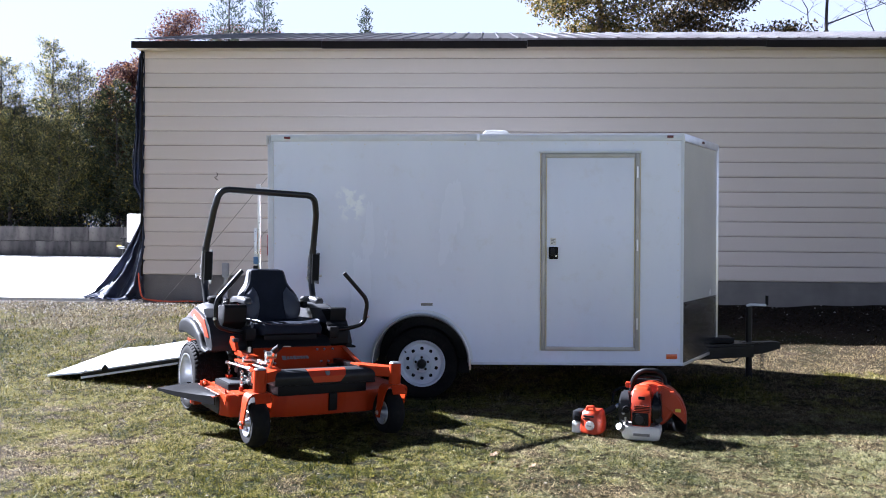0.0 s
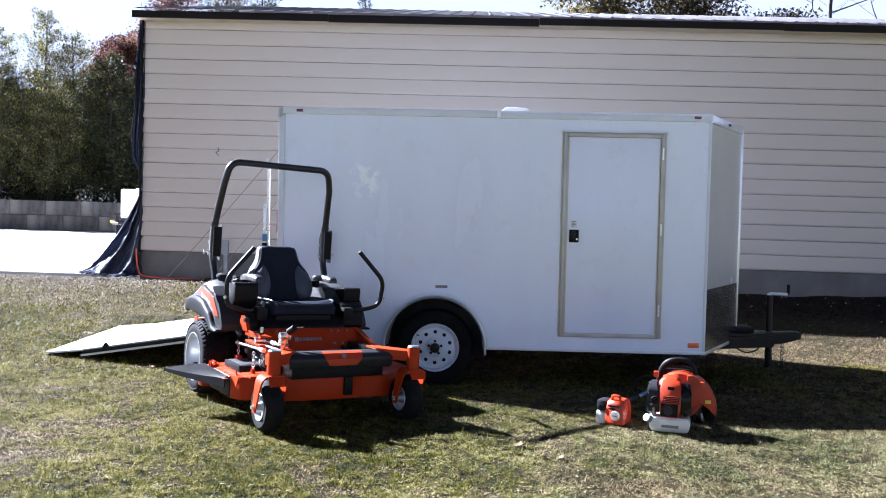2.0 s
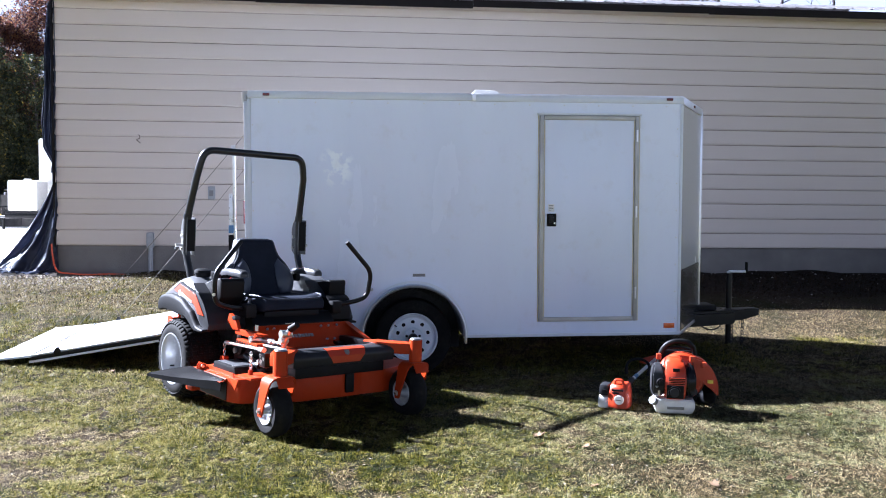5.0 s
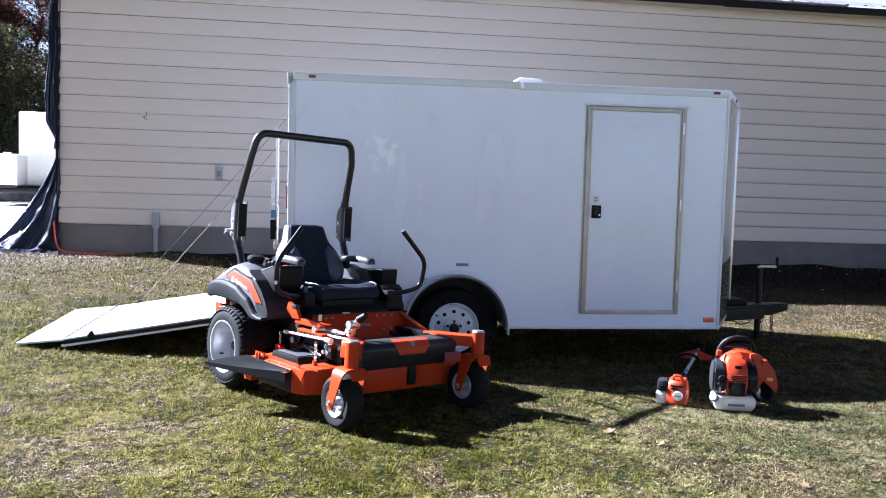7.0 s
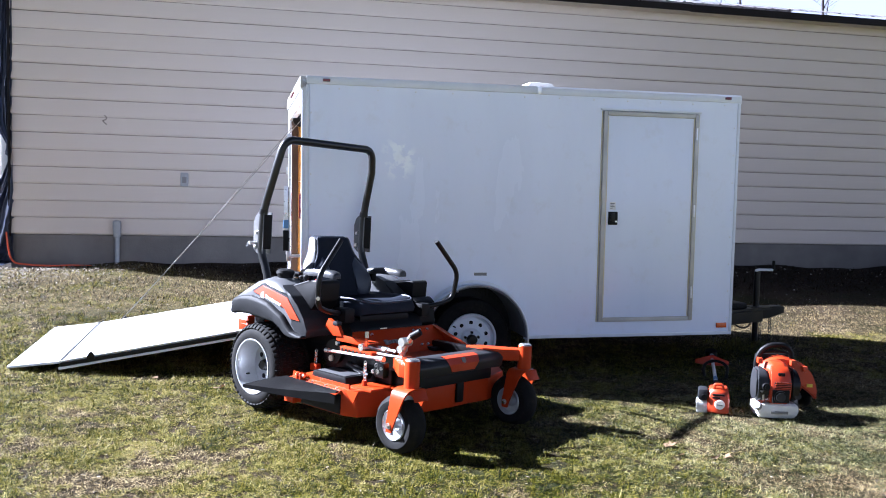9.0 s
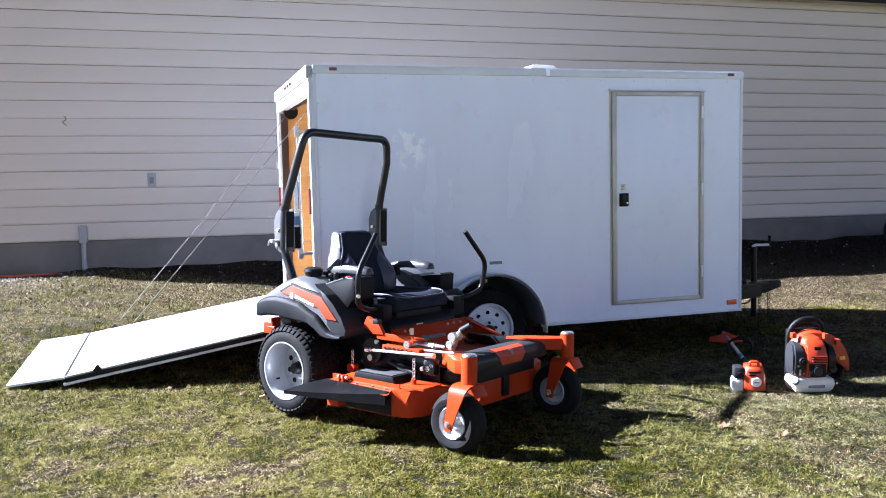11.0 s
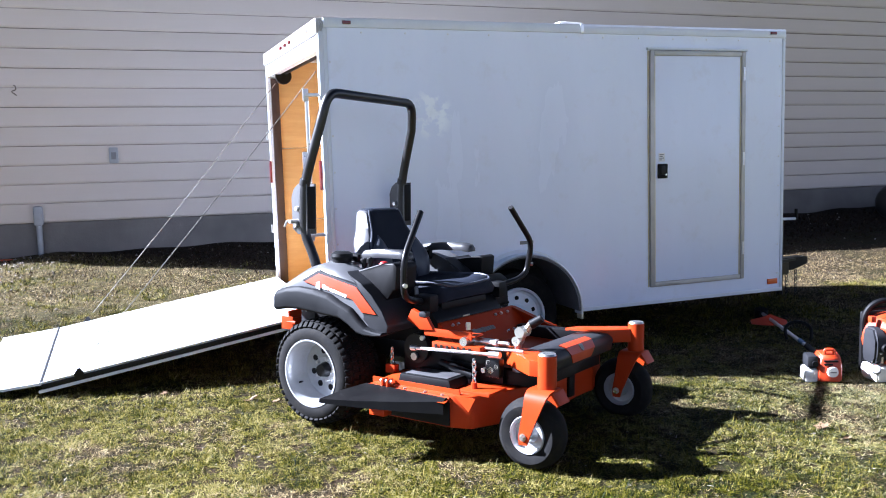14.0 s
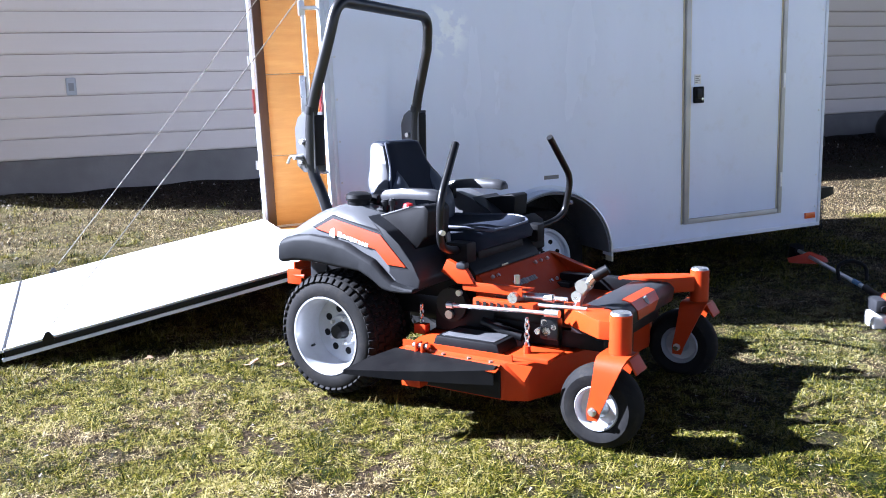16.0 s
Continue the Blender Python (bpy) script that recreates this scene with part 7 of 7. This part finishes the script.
def tree(name, x, y, height, spread, mat, bark, label, seed, n=9000, size=0.09, clump=0.7, crown_lo=0.3, up=0.5, boughs=9, depth=1, flat=0.8, cat="tree", z=None):
    rng = np.random.default_rng(seed)
    base = gz(x, y) - 0.05 if z is None else z
    t = thing(name, pose(x, y, base), label, cat)
    bm, tips = B(), []
    limbs(bm, rng, (0, 0, 0), (rng.normal() * 0.2, rng.normal() * 0.2, height), height * (0.013 if n else 0.009) + 0.03, boughs, spread, tips, up, crown_lo, depth, 3 if n else 4)
    part("trunk", bm, bark, t)
    if n:
        tips = [p for p in tips if p.z > height * crown_lo * 0.7]
        v, f = leaf_cloud([tuple(p) for p in tips], [clump * rng.uniform(0.5, 1.2) for _ in tips], n, size, rng, 0.3, flat)
        tagged(arrays("crown", v, f, mat, t), kind="stuff")
    return t


def conifer(x, y, height, spread, mat, label, seed, n, size=0.036, name="cedar_tree", lo=0.04, thin=0.8, rise=0.7):
    """A feathery evergreen: whorls of rising branches with sprays of slim leaves along them."""
    rng = np.random.default_rng(seed)
    t = thing(name, pose(x, y, gz(x, y) - 0.05), label, "tree")
    bm = B()
    lean = rng.normal(size=2) * 0.02 * height
    tube(bm, [(lean[0] * f * f, lean[1] * f * f, height * f) for f in (0, 0.25, 0.5, 0.75, 1.0)], 0.03 + 0.012 * height, 7, 0.012)
    starts, ends, weight = [], [], []
    k = int(11 * height)
    for i in range(k):
        f = lo + (0.99 - lo) * (i + rng.random()) / k
        a = i * 2.4 + rng.normal() * 0.4
        ln = spread * (1 - f) ** thin * rng.uniform(0.55, 1.25) + 0.12
        p = np.array([lean[0] * f * f, lean[1] * f * f, height * f])
        q = p + np.array([math.cos(a) * ln, math.sin(a) * ln, ln * rise * rng.uniform(0.5, 1.3)])
        tube(bm, [tuple(p), tuple((p + q) / 2 - np.array([0, 0, 0.04 * ln])), tuple(q)], 0.006 + 0.012 * (1 - f), 4, 0.003)
        starts.append(p)
        ends.append(q)
        weight.append(ln + 0.15)
    part("trunk", bm, DUSK_BARK, t)
    starts, ends, weight = np.array(starts), np.array(ends), np.array(weight)
    pick = rng.choice(k, n, p=weight / weight.sum())
    u = rng.random(n) ** 0.6
    axis = ends[pick] - starts[pick]
    ln = np.linalg.norm(axis, axis=1)
    p = starts[pick] + axis * (0.12 + 0.92 * u)[:, None] + rng.normal(size=(n, 3)) * (0.05 + 0.13 * ln * (1 - 0.6 * u))[:, None]
    d = axis / ln[:, None] + rng.normal(size=(n, 3)) * 0.55 + np.array((0, 0, 0.25))
    d /= np.linalg.norm(d, axis=1)[:, None]
    w = np.cross(d, rng.normal(size=(n, 3)))
    w /= np.linalg.norm(w, axis=1)[:, None]
    s = size * rng.uniform(0.6, 1.5, n)[:, None]
    quad = np.stack([p - d * s, p + w * s * 0.34, p + d * s * 1.2, p - w * s * 0.34], 1)
    tagged(arrays("crown", quad.reshape(-1, 3), np.arange(4 * n).reshape(n, 4), mat, t), kind="stuff")


def build_trees():
    # the wooded edge beyond the block wall
    cedar = "grey-green cedar with thin pointed top behind the block wall"
    for k, (x, y, h, w, n) in enumerate(((-24.0, 39.0, 8.5, 2.5, 25000), (-22.2, 38.4, 7.8, 2.2, 24000), (-20.3, 39.2, 8.7, 2.3, 25000), (-18.6, 38.6, 7.6, 2.0, 22000),
                                         (-26.8, 39.5, 8.2, 2.5, 12000), (-21.2, 37.3, 5.4, 2.0, 20000), (-18.9, 37.2, 4.8, 1.9, 18000), (-24.6, 37.2, 5.0, 2.0, 12000))):
        conifer(x, y, h, w, CEDAR, cedar, 1 + k, n, 0.046, thin=0.62)
    for k, (x, y, h, w, n) in enumerate(((-16.4, 37.6, 6.6, 2.2, 24000), (-14.4, 37.2, 5.8, 2.1, 18000), (-12.2, 37.9, 5.4, 2.0, 9000), (-24.8, 41.5, 6.5, 2.8, 9000), (-21.4, 41.2, 6.4, 2.8, 11000), (-18.4, 40.6, 6.2, 2.6, 11000))):
        conifer(x, y, h, w, DARK_CEDAR, "dark dense evergreen behind the block wall", 61 + k, n, 0.055 if k < 3 else 0.09, "evergreen_tree", 0.03, 0.55, 0.3)
    tree("russet_oak", -17.9, 42.8, 8.4, 2.6, RUSSET, BARK, "broad oak with russet autumn leaves", 35, 36000, 0.052, 0.7, 0.22, 0.55, 14)
    tree("russet_oak", -15.4, 43.8, 9.9, 3.4, RUSSET, BARK, "tall oak with dark red autumn leaves", 36, 40000, 0.052, 0.8, 0.3, 0.5, 16)
    tree("russet_oak", -17.1, 40.2, 7.9, 1.9, RUSSET, DUSK_BARK, "oak with russet leaves among evergreens", 37, 26000, 0.050, 0.6, 0.35, 0.5, 13)
    tree("russet_oak", -13.0, 44.6, 10.3, 2.5, RUSSET, DUSK_BARK, "oak with red-brown leaves behind the roof", 38, 26000, 0.052, 0.7, 0.4, 0.5, 14)
    # tops showing over the roof
    conifer(-11.6, 38.0, 11.6, 2.0, PINE, "thin sparse pine rising over the roof", 11, 4200, 0.06, "young_pine", 0.4, 0.7, 0.9)
    conifer(-10.1, 38.4, 11.2, 1.8, PINE, "thin sparse pine rising over the roof", 12, 3800, 0.06, "young_pine", 0.4, 0.7, 0.9)
    conifer(-6.2, 42.0, 10.85, 1.0, PINE, "single pine tip over the roof line", 13, 2000, 0.06, "young_pine", 0.6, 0.7, 0.8)
    tree("oak_tree", 5.0, 40.0, 14.5, 3.9, OAK, BARK, "large oak with olive and gold leaves", 14, 34000, 0.075, 1.05, 0.35, 0.35, 14)
    tree("oak_tree", 10.2, 41.0, 15.5, 4.4, DARK_OAK, BARK, "large oak with dark bronze leaves", 15, 38000, 0.075, 1.15, 0.35, 0.35, 14)
    for k, (x, y, h) in enumerate(((15.4, 39.0, 14.5), (20.0, 42.0, 15.0), (24.5, 45.0, 15.0), (29.0, 44.0, 15.0), (33.5, 36.5, 11.5), (36.5, 39.0, 13.0), (40.0, 37.5, 12.0), (38.5, 44.0, 14.0), (45.0, 42.0, 13.0))):
        tree("bare_tree", x, y, h, 4.6, OAK, DUSK_BARK, "leafless tree with dark spreading limbs", 20 + k, 0, boughs=9, crown_lo=0.22, up=0.75, depth=2)
    # undergrowth as one mass
    rng = np.random.default_rng(40)
    c = [(x, rng.uniform(36.6, 40.5), 1.2 + rng.uniform(-0.3, 2.4)) for x in np.arange(-34, -4, 0.2)]
    v, f = leaf_cloud(c, [rng.uniform(0.5, 1.1) for _ in c], 90000, 0.068, rng, 0.2, 0.8)
    tagged(arrays("undergrowth", v, f, DARK_CEDAR), "dense dark evergreen undergrowth behind the wall", "undergrowth", kind="stuff")
    c = [(x, rng.uniform(50, 66), 2.5 + rng.uniform(0.0, 6.5)) for x in np.arange(-60, -10, 0.4)]
    v, f = leaf_cloud(c, [rng.uniform(1.0, 2.0) for _ in c], 26000, 0.26, rng, 0.2, 0.9)
    tagged(arrays("far_woods", v, f, RUSSET), "distant brown autumn woods", "woods", kind="stuff")
    c = [(x, rng.uniform(60, 80), 3.0 + rng.uniform(-0.5, 2.0)) for x in np.arange(16, 90, 0.6)]
    v, f = leaf_cloud(c, [rng.uniform(1.0, 2.0) for _ in c], 16000, 0.3, rng, 0.2, 0.8)
    tagged(arrays("far_brush", v, f, OAK), "distant tawny brush on the rise", "woods", kind="stuff")


build_trees()


# ---- lawn cover: blades, litter, gravel, fallen leaves ----
def clear_of(x, y):
    """Where blades may grow: not under the slab, the building or the tyres."""
    ok = (y < 13.45) | (x < -40)
    return ok & ~((np.abs(x + 0.59) < 0.28) & (np.abs(y - 7.73) < 0.16))


def strew(n, x0, x1, y0, y1, length, width, rng, lift=0.9, keep=None, size=None):
    x, y = rng.uniform(x0, x1, n), rng.uniform(y0, y1, n)
    ok = clear_of(x, y)
    if keep is not None:
        ok = ok & keep(x, y)
    x, y = x[ok], y[ok]
    n = len(x)
    z = ground_height(x, y)
    a = rng.uniform(0, 2 * np.pi, n)
    ln = length * rng.uniform(0.45, 1.35, n)
    if size is not None:
        ln = ln * size(x, y)
    tilt = rng.uniform(0.1, 1.35, n) * lift
    d = np.stack([np.cos(a) * np.sin(tilt), np.sin(a) * np.sin(tilt), np.cos(tilt)], 1)
    w = np.stack([-np.sin(a), np.cos(a), np.zeros(n)], 1) * (width * rng.uniform(0.6, 1.3, n))[:, None]
    p = np.stack([x, y, z - 0.004], 1)
    tip = p + d * ln[:, None] + np.stack([np.cos(a), np.sin(a), -0.9 * np.ones(n)], 1) * (ln * 0.2)[:, None]
    low = tip[:, 2] < z + 0.003
    tip[low, 2] = (z + rng.uniform(0.002, 0.012, n))[low]
    p[low, 2] = (z + rng.uniform(0.001, 0.013, n))[low]
    v = np.stack([p - w, p + w, tip], 1).reshape(-1, 3)
    f = np.arange(3 * n).reshape(n, 3)
    return v, f


def value_field(cell, seed):
    """Smooth random field over the plan, about 0 to 1, with lumps one cell wide."""
    grid = np.random.default_rng(seed).random((256, 256))
    def at(x, y):
        u, v = np.asarray(x) / cell + 97.3, np.asarray(y) / cell + 41.7
        i, j = np.floor(u).astype(int), np.floor(v).astype(int)
        a, b = u - i, v - j
        a, b = a * a * (3 - 2 * a), b * b * (3 - 2 * b)
        g = lambda p, q: grid[(i + p) % 256, (j + q) % 256]
        return (g(0, 0) * (1 - a) + g(1, 0) * a) * (1 - b) + (g(0, 1) * (1 - a) + g(1, 1) * a) * b
    return at


def build_lawn():
    rng = np.random.default_rng(7)
    wide, mid_f, small, tiny, grain = value_field(1.3, 1), value_field(0.42, 2), value_field(0.13, 3), value_field(0.06, 4), value_field(0.026, 5)

    def lush(x, y):
        """Greener by the ramp's near side, drier to the trimmer's side."""
        lie = 0.22 * np.clip((0.2 - x) / 1.8, 0, 1) * np.clip((8.3 - y) / 1.5, 0, 1) - 0.11 * np.clip((x + 0.3) / 1.5, 0, 1) - 0.58 * np.clip((y - 8.6) / 0.8, 0, 1) * np.clip((x - 0.6) / 0.8, 0, 1)
        lie = lie + np.clip((-1.9 - x) / 0.8, 0, 1) * (0.26 * np.clip((y - 7.4) / 0.8, 0, 1) * np.clip((10.6 - y) / 0.6, 0, 1) - 0.06 * np.clip((y - 11.0) / 0.6, 0, 1) - 0.22 * np.clip((y - 11.8) / 0.6, 0, 1))
        for px, py, pr, pd in ((-2.75, 4.95, 0.30, 0.34), (-0.85, 4.60, 0.34, 0.30), (-3.05, 5.35, 0.22, 0.26), (0.35, 4.75, 0.22, 0.22), (-1.75, 5.05, 0.20, 0.24), (-3.4, 6.5, 0.24, 0.24)):
            lie = lie - pd * np.exp(-(((x - px) / pr) ** 2 + ((y - py) / (0.6 * pr)) ** 2))
        return 0.5 + 0.48 * (wide(x, y) - 0.5) + 0.55 * (mid_f(x, y) - 0.5) + 0.62 * (small(x, y) - 0.5) + lie

    def tuft(x, y):
        return np.clip((0.55 * tiny(x, y) + 0.45 * grain(x, y) - 0.30) / 0.36, 0, 1)

    def tall(x, y):
        return 0.40 + 1.15 * tuft(x, y)

    def rim(x, y):
        """Thins out towards the edges of the strewn field."""
        wave = 0.35 * (mid_f(y, x) - 0.5)
        left, right = np.where(y < 7.3, (x + 5.5 + wave) / 0.9, (x + 9.5) / 2.5), np.where(y < 7.3, (4.5 + wave - x) / 0.9, (8.0 - x) / 2.5)
        return np.clip(np.minimum.reduce([left, right, (y - 3.45 - 0.6 * wave) / 0.5]), 0, 1) > rng.random(len(x))

    def green(lim, soft=0.06, gap=0.30):
        def keep(x, y):
            bed = np.clip((y - 10.4) / 2.2, 0, 1) * np.clip((x + 3.8) / 2.4, 0, 1) * 0.4
            dry = 0.03 * np.clip((-2.0 - x) / 2.5, 0, 1) * np.clip((y - 8.5) / 2.0, 0, 1)
            return (lush(x, y) + rng.normal(size=len(x)) * soft > lim + bed + dry) & (tuft(x, y) + 0.25 * rng.normal(size=len(x)) > gap) & rim(x, y)
        return keep

    def straw(x, y):
        # pale straw ends where the building's shade begins, to keep that strip dark
        return (lush(x, y) + rng.normal(size=len(x)) * 0.11 < 0.54) & (y < 10.5 + 0.25 * rng.normal(size=len(x)) + 2.9 * np.clip((-0.8 - x) / 3.0, 0, 1)) & (tuft(x + 0.3, y) + 0.3 * rng.normal(size=len(x)) > 0.22) & rim(x, y)
    near, mid, far = (-5.6, 4.6, 3.4, 7.3), (-7.0, 7.0, 7.3, 10.9), (-12.0, 8.5, 10.9, 13.4)

    def grey(x, y):
        """Where the grey-green kind of grass takes over."""
        return np.clip((x + 1.0) / 2.2, 0, 1) * np.clip((7.2 - y) / 1.2, 0, 1) * 0.85

    def kind_of(keep, share):
        def both(x, y):
            g = np.random.default_rng(11).random(len(x)) < grey(x, y)
            return keep(x, y) & (g if share else ~g)
        return both

    def joined(name, parts, mat, label, category):
        v, f, k = [], [], 0
        for a, b in parts:
            v.append(a)
            f.append(b + k)
            k += len(a)
        tagged(arrays(name, np.concatenate(v), np.concatenate(f), mat), label, category, kind="stuff")
    joined("grass", [strew(1600000, *near, 0.024, 0.0023, rng, 1.42, kind_of(green(0.43, 0.06, 0.36), False), tall),
                     strew(190000, *near, 0.038, 0.0030, rng, 1.25, kind_of(green(0.54, 0.05, 0.6), False), tall),
                     strew(820000, *mid, 0.034, 0.0034, rng, 1.4, green(0.40, 0.08, 0.36), tall),
                     strew(40000, *mid, 0.050, 0.0036, rng, 1.2, green(0.56, 0.05, 0.7), tall),
                     strew(70000, -9.0, -1.2, 8.4, 12.7, 0.046, 0.0040, rng, 1.2, green(0.40, 0.08, 0.62), tall),
                     strew(200000, *far, 0.034, 0.0048, rng, 1.4, green(0.46), tall)], BLADES, "short patchy lawn of green and straw blades", "grass")
    joined("dull_grass", [strew(940000, -1.2, 4.4, 3.4, 7.3, 0.023, 0.0023, rng, 1.45, kind_of(green(0.30, 0.12, 0.36), True), tall)],
           GREY_BLADES, "sparse grey-green grass by the trimmer", "grass")
    joined("thatch", [strew(1050000, *near, 0.024, 0.0019, rng, 1.62, straw, tall),
                      strew(420000, *mid, 0.028, 0.0028, rng, 1.55, straw, tall),
                      strew(420000, -12.0, 8.0, 10.9, 13.6, 0.034, 0.0046, rng, 1.45, straw, tall)], THATCH, "flattened dry straw thatch under the grass", "thatch")
    # brown leaf litter along the foundation, laid dark to follow the building's shade
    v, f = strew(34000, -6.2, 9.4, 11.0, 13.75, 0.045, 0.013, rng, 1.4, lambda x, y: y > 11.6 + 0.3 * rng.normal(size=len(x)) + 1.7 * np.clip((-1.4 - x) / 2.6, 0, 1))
    tagged(arrays("shaded_leaf_litter", v, f, SHADE_LITTER), "brown leaf litter, darkened to deepen the shade along the foundation", "litter", kind="stuff")
    # gravel and litter chips before the slab and foundation
    n = 9000
    x, y = rng.uniform(-13, 9, n), 13.75 - rng.gamma(2.0, 0.45, n)
    keep = (y > 10.5) & (rng.random(n) < np.clip((-3.6 - x) / 1.6, 0.03, 1))
    x, y = x[keep], y[keep]
    n = len(x)
    s = rng.uniform(0.008, 0.026, n)[:, None]
    p = np.stack([x, y, ground_height(x, y) + 0.004], 1)
    base = np.array([(1, 0, 0), (-0.5, 0.85, 0), (-0.5, -0.85, 0), (0.1, 0.1, 0.9)])
    a = rng.uniform(0, 6.28, n)
    rot = np.stack([np.stack([np.cos(a), -np.sin(a), 0 * a], 1), np.stack([np.sin(a), np.cos(a), 0 * a], 1), np.stack([0 * a, 0 * a, 1 + 0 * a], 1)], 1)
    v = (p[:, None] + np.einsum("nij,kj->nki", rot, base) * s[:, None]).reshape(-1, 3)
    k = 4 * np.arange(n)[:, None]
    f = np.concatenate([k + np.array([t]) for t in ([0, 1, 3], [1, 2, 3], [2, 0, 3], [0, 2, 1])])
    tagged(arrays("gravel", v, f, GRAVEL), "scattered gravel and litter along the slab edge", "gravel", kind="stuff")
    # small dry bits through the lawn
    v, f = strew(9000, -7, 5.0, 2.5, 11.5, 0.024, 0.006, rng, 1.35)
    tagged(arrays("dry_litter", v, f, GRAVEL), "dry leaf bits strewn through the lawn", "litter", kind="stuff")


build_lawn()


def build_leaves():
    """Fallen leaves, curled, each one a thing."""
    shapes = []
    for k in range(4):
        rng = np.random.default_rng(60 + k)
        bm = B()
        n = 14
        rim = []
        for i in range(n):
            a = 2 * math.pi * i / n
            r = (0.55 + 0.45 * abs(math.cos(1.5 * a + k))) * (1.1 if i % 2 else 0.85) * rng.uniform(0.8, 1.1)
            rim.append(bm.verts.new((r * math.cos(a), 0.7 * r * math.sin(a), 0.35 * r * r * rng.uniform(0.3, 1.2) + 0.10)))
        c = bm.verts.new((0, 0, 0.06))
        for i in range(n):
            bm.faces.new((rim[i], rim[(i + 1) % n], c))
        bmesh.ops.solidify(bm, geom=bm.faces[:], thickness=0.03)
        shapes.append(mesh_of("fallen_leaf", bm, DRY_LEAF, 60))
    rng = np.random.default_rng(90)
    spots = [(0.067, 5.48, 0.05), (0.21, 5.22, 0.04), (0.30, 5.24, 0.035), (-2.55, 7.2, 0.055), (-2.42, 7.12, 0.04), (0.78, 4.55, 0.045), (0.05, 5.30, 0.035), (1.2, 4.6, 0.045)]
    for _ in range(34):
        spots.append((rng.uniform(-5.5, 3.2), rng.uniform(3.2, 9.5), rng.uniform(0.02, 0.038)))
    for k, (x, y, s) in enumerate(spots):
        if math.hypot(x + 1.5, y - 6.4) < 1.2 and k > 8:
            continue
        ob = new("fallen_leaf", shapes[k % 4])
        ob.matrix_basis = Matrix.LocRotScale((x, y, gz(x, y) + 0.012), Euler((rng.uniform(-0.3, 0.3), rng.uniform(-0.3, 0.3), rng.uniform(0, 6.28))), (s, s, s))
        tagged(ob, "curled dry tan oak leaf on the grass", "leaf", "fallen leaves on the lawn")


build_leaves()
